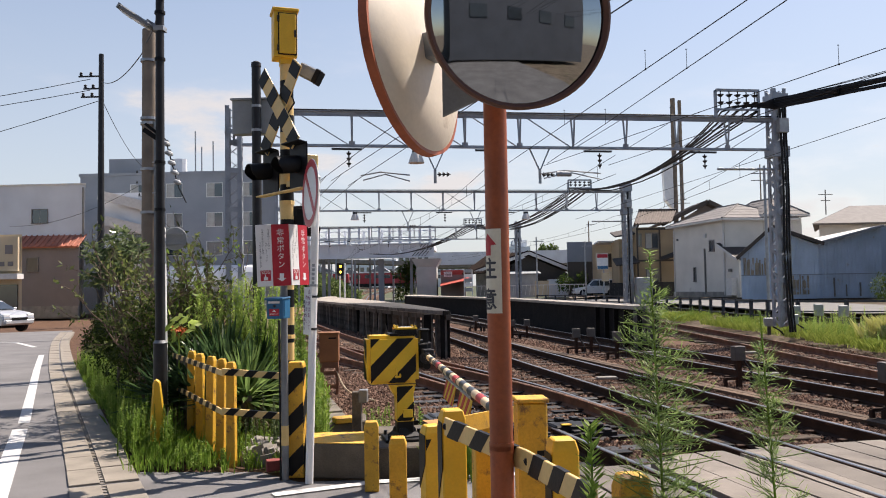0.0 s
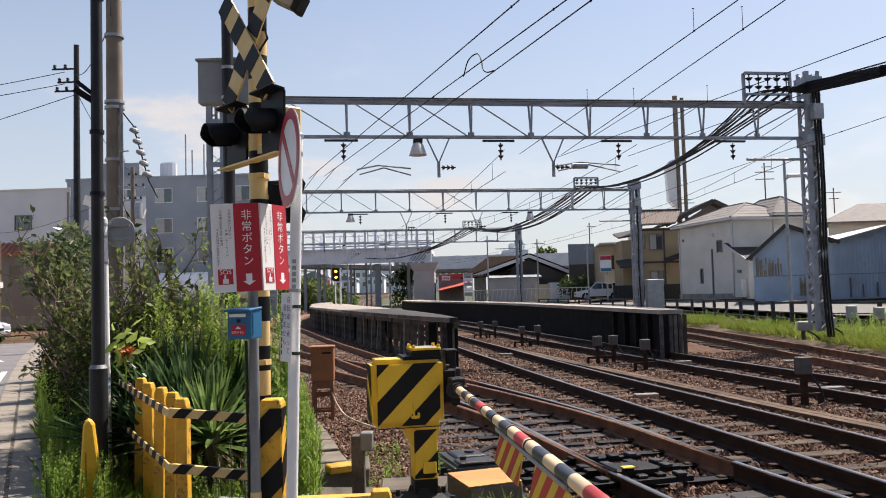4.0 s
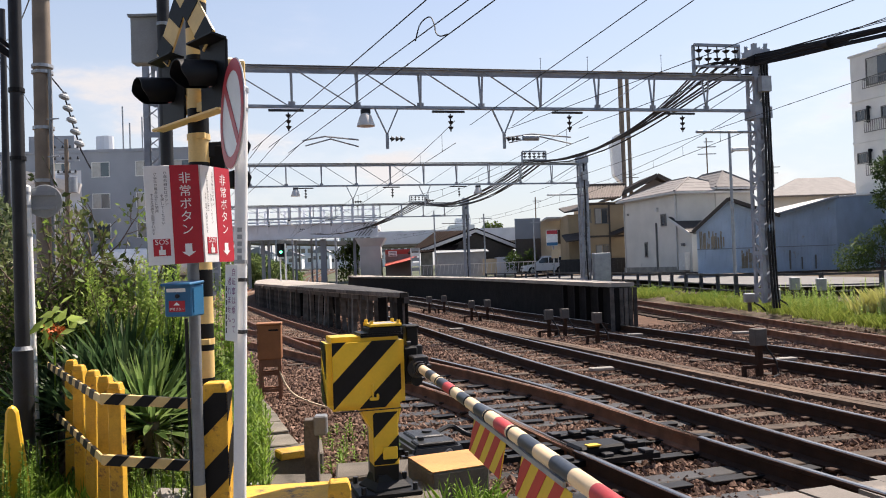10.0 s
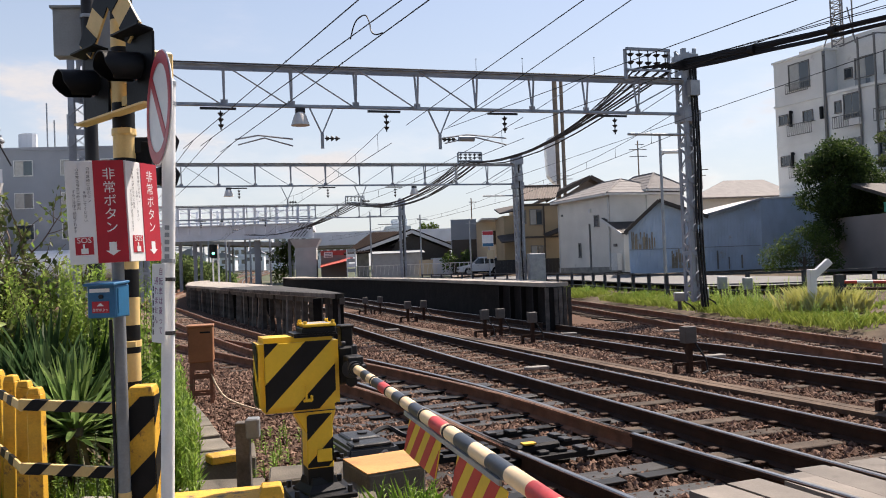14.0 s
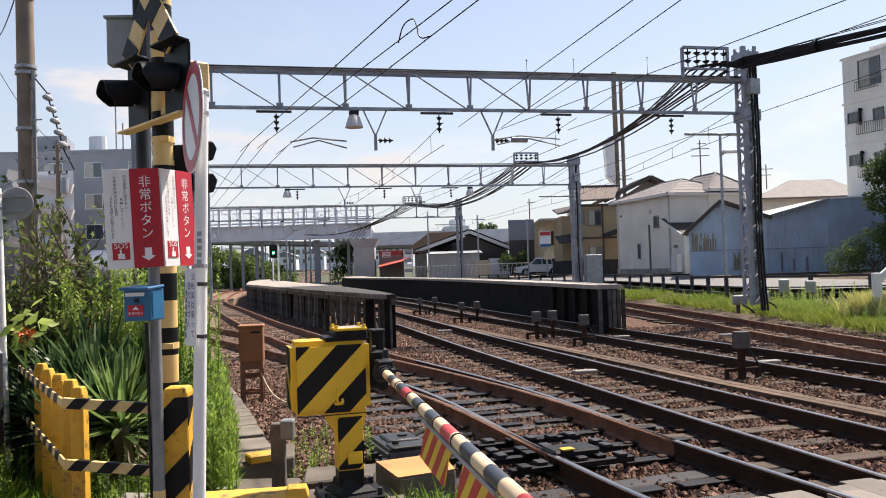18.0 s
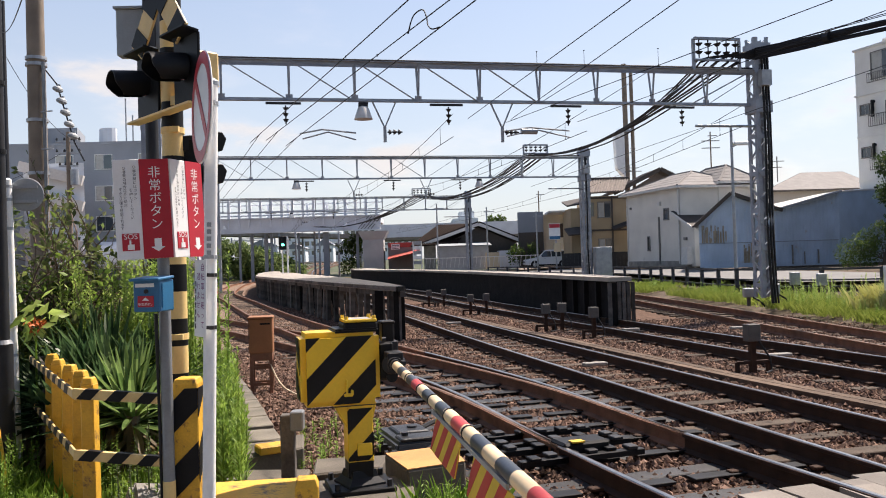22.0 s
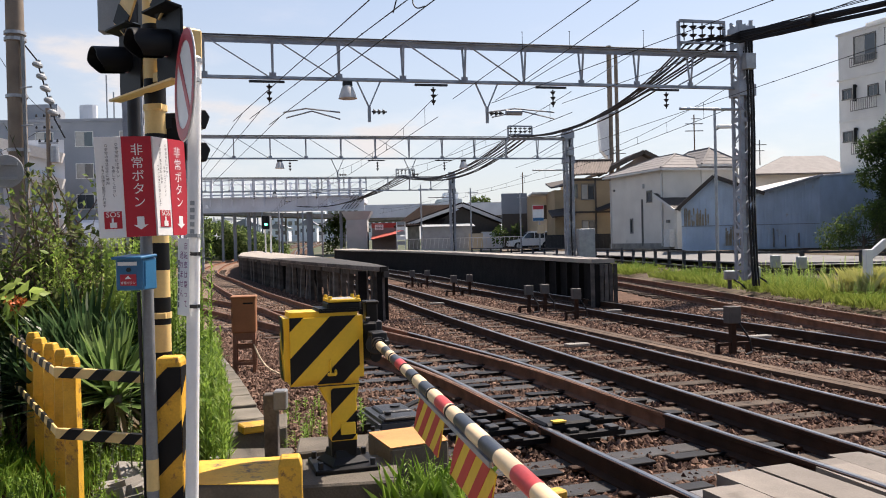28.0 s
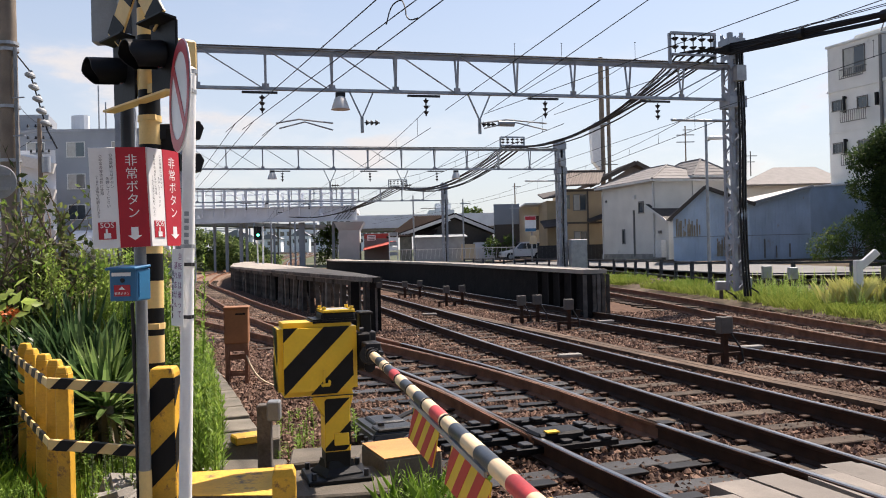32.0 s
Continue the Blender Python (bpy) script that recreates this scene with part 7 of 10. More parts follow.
for x, h in ((-24.6, 4.5), (-24.0, 3.0), (-22.9, 3.5)):
    part("roof_aerial", Geo().tube((x, 3, 12.4), (x, 3, 12.4 + h), 0.07), M_GALV, gb2)
part("tank", Geo().tube((-26.2, 3, 12.5), (-26.2, 3, 14.2), 0.8, n=12), M_WALLW, gb2)
ts = thing("shop", pose(0, 46, 0), "tan corner shop with faint lettering and an open doorway", "shop")
part("wall", Geo().box((-27.0, 4, 2.5), (5.0, 8, 5.0)), M_TAN, ts)
part("fascia", Geo().box((-27.0, -0.15, 3.9), (4.8, 0.2, 1.9)), M_TAN, ts, "tan sign fascia")
part("ledge", Geo().box((-27.0, -0.3, 2.65), (5.2, 0.7, 0.3)), M_PTRIM, ts)
for i in range(4):
    part("letter_bar", Geo().box((-25.1 - i * 0.75, -0.27, 4.15), (0.42, 0.02, 0.5)), M_WALLBR, ts)
    part("letter_bar", Geo().box((-25.0 - i * 0.5, -0.27, 3.35), (0.3, 0.02, 0.25)), M_WALLBR, ts)
part("doorway", Geo().box((-25.6, -0.06, 1.1), (1.8, 0.1, 2.2)), M_GLASS, ts)

# ---- parked cars ----
def car(m, paint, label, group="cars", van=False):
    """A five-door car: lower body, glazed cabin, roof, wheels in dark arches; the nose is at -x."""
    c = thing("car", m, label, "car", group)
    H = 1.62 if van else 1.42
    low = [(-1.98, 0.28), (-2.06, 0.52), (-2.0, 0.70), (-1.78, 0.82), (-1.05, 0.93), (1.75, 0.97), (2.02, 0.90), (2.08, 0.55), (2.0, 0.28)]
    top = [(-1.0, 0.92), (-0.30, H - 0.08), (0.1, H), (1.1 if van else 0.8, H), (1.85 if van else 1.45, H - 0.10), (2.0 if van else 1.92, 0.95)]

    def loft(prof, ys):
        g = Geo()
        n = len(prof)
        for y, tuck in ys:
            for x, z in prof:
                k = tuck * max(0.0, (z - 0.92) / (H - 0.92))
                g.v.append((x, y - k * (1 if y > 0 else -1), z))
        for k in range(len(ys) - 1):
            g.f += [(k * n + i, k * n + (i + 1) % n, (k + 1) * n + (i + 1) % n, (k + 1) * n + i) for i in range(n)]
        g.f += [tuple(range(n - 1, -1, -1)), tuple(range((len(ys) - 1) * n, len(ys) * n))]
        return g

    part("body", loft(low, ((-0.83, 0), (0.83, 0))), paint, c, bevel=0.05, smooth=True, segs=3)
    part("cabin", loft(top, ((-0.78, 0.17), (0.78, 0.17))), paint, c, bevel=0.03, smooth=True, segs=2)
    zr = H - 0.14
    for s in (-1, 1):
        for x0, x1, xa, xb in ((-0.80, 0.22, -0.28, 0.22), (0.29, 1.12, 0.29, 1.12), (1.19, 1.80, 1.19, 1.62 if van else 1.35)):
            part("side_window", Geo().add([(x0, s * 0.783, 0.99), (x1, s * 0.783, 0.99), (xb, s * 0.648, zr), (xa, s * 0.648, zr)], [(0, 1, 2, 3)] if s < 0 else [(3, 2, 1, 0)]), M_GLASS, c)
        part("mirror", Geo().box((-0.72, s * 0.90, 1.0), (0.14, 0.16, 0.11)), paint, c, bevel=0.03)
        part("headlight", Geo().box((-1.90, s * 0.62, 0.70), (0.26, 0.34, 0.13)), M_WHITE, c, bevel=0.03)
        part("tail_light", Geo().box((2.0, s * 0.68, 0.80), (0.12, 0.24, 0.20)), M_RED, c, bevel=0.02)
        part("sill", Geo().box((0, s * 0.80, 0.27), (2.0, 0.08, 0.10)), M_DARKSTEEL, c)
        for x in (-0.35, 0.62):
            part("door_handle", Geo().box((x, s * 0.84, 0.84), (0.16, 0.03, 0.025)), M_GALV, c)
        for x in (-1.28, 1.28):
            part("wheel_arch", Geo().tube((x, s * 0.70, 0.32), (x, s * 0.838, 0.32), 0.36, n=20), M_BLACK, c)
            w = part("wheel", Geo().tube((x, s * 0.66, 0.30), (x, s * 0.855, 0.30), 0.30, n=20), M_TYRE, c, smooth=True)
            part("rim", Geo().tube((x, s * 0.84, 0.30), (x, s * 0.865, 0.30), 0.19, n=14), M_GALV, w)
    part("windscreen", Geo().add([(-0.97, -0.68, 0.98), (-0.97, 0.68, 0.98), (-0.34, 0.58, H - 0.12), (-0.34, -0.58, H - 0.12)], [(0, 3, 2, 1)]), M_GLASS, c, m=pose(-0.03, 0, 0.012))
    part("rear_window", Geo().add([(1.97, -0.66, 1.0), (1.97, 0.66, 1.0), (1.86 if van else 1.50, 0.56, H - 0.14), (1.86 if van else 1.50, -0.56, H - 0.14)], [(0, 1, 2, 3)]), M_GLASS, c, m=pose(0.02, 0, 0.0))
    for x in (-2.02, 2.04):
        part("bumper", Geo().box((x, 0, 0.42), (0.12, 1.5, 0.2)), paint, c, bevel=0.04)
    part("grille", Geo().box((-2.075, 0, 0.56), (0.03, 0.8, 0.1)), M_BLACK, c)
    return c


M_CARS = mat("silver_car_paint", (0.50, 0.51, 0.53), 0.3, metal=0.4, vary=0.03, bump=0)
car(pose(-21.2, 37.0, 0.0, 0, 0, 160), M_CARS, "pale silver hatchback parked at the kerb of the street")
car(pose(12.0, 78.0, 0.6, 0, 0, 4), M_CARW, "white estate car on the street by the station", van=True)

# walls run off at a skew to the fronts
def skew(th, k):
    for ob in th.children_recursive:
        for v in ob.data.vertices:
            if v.co.y > 0.02:
                v.co.x += k * v.co.y


for th, k in ((h3, 0.45), (sh, 0.36), (tb, 0.13), (wb, -0.49), (wb2, -0.40), (gb2, -0.25), (ts, -0.58)):
    skew(th, k)
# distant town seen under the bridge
# roof colour greyed to stand for haze over the far town
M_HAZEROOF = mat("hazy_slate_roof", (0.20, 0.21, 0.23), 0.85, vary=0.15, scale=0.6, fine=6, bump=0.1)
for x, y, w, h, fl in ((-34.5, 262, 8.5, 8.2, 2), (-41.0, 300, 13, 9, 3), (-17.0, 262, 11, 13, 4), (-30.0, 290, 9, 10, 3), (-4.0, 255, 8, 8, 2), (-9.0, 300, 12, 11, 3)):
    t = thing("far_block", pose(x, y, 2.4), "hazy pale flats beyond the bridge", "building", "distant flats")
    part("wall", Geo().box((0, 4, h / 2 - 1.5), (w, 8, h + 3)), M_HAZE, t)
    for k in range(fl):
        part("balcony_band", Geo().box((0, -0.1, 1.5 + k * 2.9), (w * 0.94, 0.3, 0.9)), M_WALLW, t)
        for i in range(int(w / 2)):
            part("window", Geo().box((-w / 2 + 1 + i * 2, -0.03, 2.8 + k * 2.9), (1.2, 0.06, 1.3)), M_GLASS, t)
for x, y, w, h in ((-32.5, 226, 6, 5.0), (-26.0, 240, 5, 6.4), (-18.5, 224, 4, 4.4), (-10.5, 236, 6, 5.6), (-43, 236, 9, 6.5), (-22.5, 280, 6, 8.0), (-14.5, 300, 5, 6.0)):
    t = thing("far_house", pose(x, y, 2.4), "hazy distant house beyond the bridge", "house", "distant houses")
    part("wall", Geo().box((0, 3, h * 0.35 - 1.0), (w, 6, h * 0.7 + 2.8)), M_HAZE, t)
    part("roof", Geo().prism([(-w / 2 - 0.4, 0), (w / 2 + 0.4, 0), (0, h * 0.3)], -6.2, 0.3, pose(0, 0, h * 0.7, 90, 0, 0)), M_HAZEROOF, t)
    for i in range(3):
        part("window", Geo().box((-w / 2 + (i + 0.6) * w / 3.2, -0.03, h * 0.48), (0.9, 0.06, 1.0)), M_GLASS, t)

M_WALLDK = mat("dark_slate_wall", (0.07, 0.08, 0.10), 0.8, vary=0.2, scale=0.5, fine=20, bump=0.1)
# ---- unseen plain houses added behind, to darken the mirrors' reflection ----
for x, y, w, h, mt, lb in ((-9.5, -13.0, 19.0, 12.5, M_WALLDK, "plain dark house added behind for the mirrors to reflect"), (10.0, -17.0, 16.0, 10.0, M_WALLDK, "plain dark house added behind for the mirrors to reflect")):
    t = thing("house", pose(x, y, 0), lb, "house")
    part("wall", Geo().box((0, 0, h / 2), (w, 8, h)), mt, t)
    part("roof", Geo().prism([(-w / 2 - 0.5, 0), (w / 2 + 0.5, 0), (w / 2 - 2, 2), (-w / 2 + 2, 2)], -4.5, 4.5, pose(0, 0, h, 90, 0, 0)), M_ROOFD, t)
    for i in range(4):
        part("window", Geo().box((-w / 2 + (i + 0.7) * w / 4.4, 4.02, 4.4), (1.6, 0.08, 1.2)), M_GLASS, t)

# ---- fence along the far street ----
M_NAVY = mat("dark_navy_fence", (0.025, 0.03, 0.042), 0.5, vary=0.2, bump=0.05)
ff = thing("street_fence", pose(0, 0, 0), "low dark navy post and rail fence along the street", "fence")
fp = Geo().box((0, 0, 0.42), (0.12, 0.1, 0.98)).mesh("fence_post")
posts = smooth_path(FENCE_LINE, 1.75)
for i, q in enumerate(posts):
    part("fence_post", fp, M_NAVY, ff, m=pose(q.x, q.y, 0.0, 0, 0, 5))
for z, h in ((0.86, 0.075), (0.5, 0.05), (0.28, 0.05)):
    for a, b in zip(posts, posts[1:]):
        part("rail", Geo().bar((a.x, a.y - 0.05, z), (b.x, b.y - 0.05, z), 0.06, h), M_NAVY, ff)

# ---- far crossing gate ----
fg = thing("barrier_machine", pose(10.8, 21.0, 0), "white barrier post of the far side of the crossing", "barrier machine")
part("post", Geo().box((0, 0, 0.55), (0.16, 0.16, 1.1)), M_WHITE, fg, bevel=0.01)
part("head", Geo().bar((0.05, 0, 0.95), (0.42, -0.05, 1.28), 0.14, 0.16), M_WHITE, fg, bevel=0.01)
part("machine", Geo().box((0.75, 0.1, 0.6), (0.2, 0.2, 0.7)), M_DARKSTEEL, fg)
fa = thing("far_boom_gate", pose(0, 0, 0), "lowered far barrier arm in red and white bands", "boom gate")
a, b = Vector((11.5, 21.0, 0.78)), Vector((17.5, 19.2, 0.62))
for i in range(18):
    part("band", Geo().tube(a.lerp(b, i / 18), a.lerp(b, (i + 1) / 18), 0.04, n=10), M_WHITE if i % 2 else M_BRED, fa)
part("lower_bar", Geo().tube(a - Vector((0, 0, 0.16)), b - Vector((0, 0, 0.14)), 0.035, n=8), M_RAIL, fa)
for k in (0.0, 0.3, 0.62):
    p = a.lerp(b, k)
    part("post", Geo().box((p.x, p.y, 0.4), (0.12, 0.12, 1.1)), M_NAVY, fa)
sl = thing("yellow_pit_cover", pose(10.45, 16.6, -0.12, 0, 0, 8), "concrete block with a worn yellow top beside the outer track", "pit cover")
part("block", Geo().box((0, 0, 0.05), (0.85, 0.6, 0.32)), M_DARKCONC, sl, bevel=0.02)
part("painted_top", Geo().box((0, 0, 0.222), (0.9, 0.66, 0.03)), M_RUSTY_TOP, sl)
for x, y, h in ((9.95, 25.1, 0.6), (9.3, 25.2, 0.5), (11.5, 28.9, 0.75), (12.1, 28.5, 0.8), (12.7, 28.0, 0.75)):
    t = thing("cable_box", pose(x, y, 0.02, 0, 0, rnd.uniform(-15, 15)), "grey cable junction box on a short post in the grass", "cable box", "cable boxes by the gantry")
    part("shaft", Geo().box((0, 0, h * 0.3), (0.09, 0.09, h * 0.6)), M_GREYSTEEL, t)
    part("box", Geo().box((0, 0, h * 0.75), (0.28, 0.22, h * 0.5)), M_GALV, t, bevel=0.02)
    part("cable", Geo().line([(0.1, -0.1, h * 0.5), (0.25, -0.2, h * 0.3), (0.4, -0.15, 0.0)], 0.025), M_CABLE, t)

# ---- fittings of the gantries ----
def insulator(parent, p, q, n=3, r=0.07):
    p, q = Vector(p), Vector(q)
    g = Geo().tube(p, q, 0.018, n=6)
    for i in range(n):
        c = p.lerp(q, (i + 0.6) / (n + 0.2))
        d = (q - p).normalized() * 0.03
        g.tube(c - d, c + d, r, r * 0.45, n=10)
    return part("insulator", g, M_DARKSTEEL, parent, "brown disc insulator")


def fit_gantry(gan, xs_strip, xs_vee, xs_lamp, rack, zb, zt, ztop):
    th, a, d, L = gan
    for x in xs_strip:
        part("perforated_bar", Geo().box((x, -0.05, zb - 0.07), (0.8, 0.06, 0.05)), M_DARKSTEEL, th)
        insulator(th, (x + 0.05, -0.05, zb - 0.12), (x + 0.05, -0.05, zb - 0.55))
    for x in xs_vee:
        part("vee_hanger", Geo().bar((x - 0.28, 0, zb), (x, 0, zb - 0.62), 0.05, 0.03).bar((x + 0.28, 0, zb), (x, 0, zb - 0.62), 0.05, 0.03).box((x, 0, zb - 0.78), (0.07, 0.05, 0.36)), M_GALV, th, "galvanised vee hanger")
        insulator(th, (x + 0.06, 0, zb - 0.72), (x + 0.42, 0, zb - 0.72))
    for x in xs_lamp:
        lm = part("yard_lamp", Geo().lathe([(0.22, 0.0), (0.2, 0.06), (0.14, 0.24), (0.09, 0.30)], 18, pose(x, 0, zb - 0.42)), M_PTRIM, th, "bell-shaped yard lamp", smooth=True)
        part("lamp_socket", Geo().box((x, 0, zb - 0.08), (0.22, 0.14, 0.1)).tube((x, 0, zb - 0.14), (x, 0, zb - 0.05), 0.06), M_DARKSTEEL, lm)
    x0, x1, z0, z1 = rack
    rk = part("cable_rack", Geo().box(((x0 + x1) / 2, -0.25, z1), (x1 - x0, 0.07, 0.07)).box((x0, -0.2, (z0 + z1) / 2), (0.07, 0.07, z1 - z0)).box((x1, -0.2, (z0 + z1) / 2), (0.07, 0.07, z1 - z0)).box(((x0 + x1) / 2, -0.25, z0 + 0.25), (x1 - x0, 0.07, 0.05)), M_GANTRY, th, "rack of insulators for the feeder cables")
    for i in range(5):
        x = x0 + (x1 - x0) * (i + 0.5) / 5
        insulator(rk, (x, -0.25, z1 - 0.03), (x, -0.25, z0 + 0.3), 2, 0.1)
    part("post_box", Geo().box((L, -0.32, ztop - 1.1), (0.28, 0.2, 0.4)), M_GALV, th, "grey box on the post")
    part("post_collar", Geo().box((L, 0, ztop - 0.3), (0.5, 0.5, 0.3)), M_GANTRY, th)
    part("post_collar", Geo().box((L, 0, zb - 0.05), (0.5, 0.5, 0.3)), M_GANTRY, th)
    for k in range(3 if L < 16 else 1):
        x = L - 0.02 + 0.08 * k
        part("post_cable", Geo().line(bend([(x, -0.24, ztop - 0.5), (x + 0.03, -0.25, ztop * 0.6), (x - 0.01, -0.25, ztop * 0.35), (x + 0.02, -0.26, 0.9), (x + 0.04, -0.3, 0.15)]), 0.034 - 0.004 * k, 7), M_CABLE, th, "black cable down the post")
    part("long_bracket", Geo().tube((L - 1.9, -0.1, zb - 0.55), (L - 0.2, -0.1, zb - 0.55), 0.035, n=8), M_GALV, th)
    part("top_cable", Geo().line([(0, -0.09, zt + 0.05), (L * 0.5, -0.09, zt + 0.05), (L, -0.09, zt + 0.06)], 0.022), M_CABLE, th)


fit_gantry(G1, (2.9, 6.75, 9.8, 12.9), (5.25, 8.15), (4.75,), (13.25, 14.55, 6.2, 7.0), 5.33, 6.24, 7.1)
fit_gantry(G2, (4.0, 8.0, 11.2), (6.2, 9.6), (3.6, 12.2), (14.4, 15.6, 6.3, 6.95), 5.4, 6.4, 6.85)
fit_gantry(G3, (5.0, 9.5), (7.2, 12.5), (6.5,), (15.5, 16.9, 6.3, 7.0), 5.4, 6.4, 6.8)
# pull-off arms
for x, z, w in ((3.9, 4.55, 1.3), (9.0, 4.62, 1.7)):
    part("pull_off_arm", Geo().line([(x - w / 2, -0.1, z), (x - w * 0.1, -0.1, z + 0.1), (x + w / 2, -0.1, z + 0.02)], 0.02, 6).line([(x - w * 0.45, -0.1, z - 0.12), (x, -0.1, z + 0.04), (x + w * 0.5, -0.1, z - 0.14)], 0.018, 6), M_GALV, G1[0])
part("rod_insulator", Geo().tube((8.6, -0.1, 4.62), (9.0, -0.1, 4.62), 0.07, n=10), M_GALV, G1[0], "pale rod insulator")

# ---- overhead wires ----
ow = thing("overhead_line", pose(0, 0, 0), "overhead contact and messenger wires with droppers above the tracks", "overhead wires")
SUPPORT_Y = (-24.0, 22.4, 41.8, 64.5, 88.0)


def at_y(path, y):
    ys = [p.y for p in path]
    return float(np.interp(y, ys, [p.x for p in path]))


for key, dx, zs in (("main_b", 0.0, (4.98, 4.45)), ("main_c", 0.0, (5.0, 4.5)), ("east", 0.1, (5.0, 4.5))):
    p = paths[key]
    for ya, yb in zip(SUPPORT_Y, SUPPORT_Y[1:]):
        if ya < 0:
            continue
        a = Vector((at_y(p, max(ya, 1)) + (1 - min(1, max(0, ya))) * 5.0 + dx, ya, 0))
        b = Vector((at_y(p, yb) + dx, yb, 0))
        n = 14
        up, lo = [], []
        for i in range(n + 1):
            t = i / n
            q = a.lerp(b, t)
            sag = 4 * t * (1 - t)
            up.append(q + Vector((0, 0, zs[0] - 0.30 * sag)))
            lo.append(q + Vector((0, 0, zs[1])))
        part("messenger_wire", Geo().line(up, 0.0075, 5), M_CABLE, ow)
        part("contact_wire", Geo().line(lo, 0.008, 5), M_CABLE, ow)
        for i in range(1, n, 2):
            part("dropper", Geo().tube(up[i], lo[i], 0.005, n=4), M_CABLE, ow)
            part("clip", Geo().box(lo[i] + Vector((0, 0, 0.01)), (0.018, 0.03, 0.025)), M_CABLE, ow)
for (xa, ya, za), (xb, yb, zb) in (((-3.17, 21.8, 4.53), (0.02, 13.1, 4.53)), ((-2.76, 21.8, 4.58), (0.48, 13.32, 4.58)), ((-2.32, 21.8, 4.44), (0.81, 12.82, 4.44))):
    a, b = Vector((xa, ya, za)), Vector((xb, yb, zb))
    part("contact_wire", Geo().tube(a + (a - b) * 0.15, a + (b - a) * 4.2, 0.008, n=5), M_CABLE, ow)
    part("contact_wire", Geo().tube(a, a + Vector((-6.0, 20.0, 0.0)), 0.008, n=5), M_CABLE, ow)
    for k in (0.35, 0.8, 1.25, 1.9):
        part("clip", Geo().box(a.lerp(b, k), (0.018, 0.03, 0.025)), M_CABLE, ow)
for (xa, ya), (xb, yb), yend in (((3.58, 11.94), (2.62, 17.22), 22.6), ((4.17, 11.84), (3.41, 17.55), 22.9), ((6.99, 11.37), (5.68, 14.96), 23.3), ((7.79, 12.19), (6.62, 16.15), 23.5), ((9.61, 14.5), (8.61, 21.74), 42.0)):
    k = (xb - xa) / (yb - ya)
    part("contact_wire", Geo().tube((xa + k * (yend - ya), yend, 4.9), (xa + k * (-20.0 - ya), -20.0, 4.9), 0.0075, n=5), M_CABLE, ow)
    for y in (9.5, 13.2, 17.5, 21.0):
        x = xa + k * (y - ya)
        part("clip", Geo().box((x, y, 4.9), (0.018, 0.03, 0.025)), M_CABLE, ow)
        if y in (13.2, 17.5):
            part("dropper", Geo().tube((x, y, 4.9), (x, y, 5.2), 0.004, n=4).box((x, y, 5.2), (0.03, 0.01, 0.01)), M_CABLE, ow)


# loose jumper loop between two wires
part("jumper", Geo().line(bend([(0.30, 13.9, 4.58), (0.36, 13.85, 4.77), (0.43, 13.75, 4.83), (0.51, 13.6, 4.81), (0.55, 13.45, 4.66), (0.56, 13.35, 4.54), (0.61, 13.25, 4.46), (0.70, 13.1, 4.44)]), 0.009, 6), M_CABLE, ow)


def hang(name, a, b, sag, r, parent, n=18):
    a, b = Vector(a), Vector(b)
    pts = [a.lerp(b, i / n) - Vector((0, 0, sag * 4 * (i / n) * (1 - i / n))) for i in range(n + 1)]
    return part(name, Geo().line(pts, r, 6), M_CABLE, parent)


fc = thing("feeder_cables", pose(0, 0, 0), "bundle of thick black feeder cables slung between the gantries", "cables")
def gpt(gan, x, y, z):
    return gan[0].matrix_basis @ Vector((x, y, z))


cr = random.Random(21)
for i in range(10):
    t = (i // 2 + 0.5) / 5
    o = Vector((cr.uniform(-0.05, 0.05), 0, cr.uniform(-0.05, 0.05)))
    pa = gpt(G1, 13.25 + 1.3 * t, -0.25, 6.42) + o
    pb = gpt(G2, 14.4 + 1.2 * t, -0.25, 6.5) + o
    pc = gpt(G3, 15.5 + 1.4 * t, -0.25, 6.5) + o
    mid = pa.lerp(pb, 0.45)
    core = gpt(G1, 14.2, 0, 6.0).lerp(gpt(G2, 15.0, 0, 6.0), 0.45)
    for p, q, sag, r in ((pa, pb, 0.62 + cr.uniform(0, 0.16), 0.024), (pb, pc, 0.9 + cr.uniform(0, 0.2), 0.026)):
        pts = []
        for j in range(21):
            u = j / 20
            c = p.lerp(q, u) - Vector((0, 0, sag * 4 * u * (1 - u)))
            if p is pa:
                c += Vector((core.x - mid.x, 0, 0)) * 0.75 * (4 * u * (1 - u)) ** 0.8
            pts.append(c + Vector((cr.uniform(-0.012, 0.012), 0, cr.uniform(-0.012, 0.012))))
        part("feeder", Geo().line(pts, r, 6), M_CABLE, fc)
    if i % 2:
        hang("feeder", pc, (pc.x - 9 - i * 0.25, 86, 5.3), 0.8, 0.035, fc)
    q = gpt(G1, 15.0, -0.25, 6.5 + 0.03 * i)
    part("feeder", Geo().line(bend([pa, pa.lerp(q, 0.35) + Vector((0, 0, 0.1)), pa.lerp(q, 0.75) + Vector((0, 0, 0.05)), q]), 0.024, 6), M_CABLE, fc)
    e = Vector((26.0 + cr.uniform(-0.14, 0.14), -6, 7.3 + cr.uniform(-0.12, 0.2)))
    sag = 0.5 + cr.uniform(-0.06, 0.1)
    part("feeder", Geo().line([q.lerp(e, j / 28) + Vector((cr.uniform(-0.012, 0.012), 0, cr.uniform(-0.012, 0.012) - sag * 4 * (j / 28) * (1 - j / 28))) for j in range(29)], cr.uniform(0.02, 0.03), 6), M_CABLE, fc)
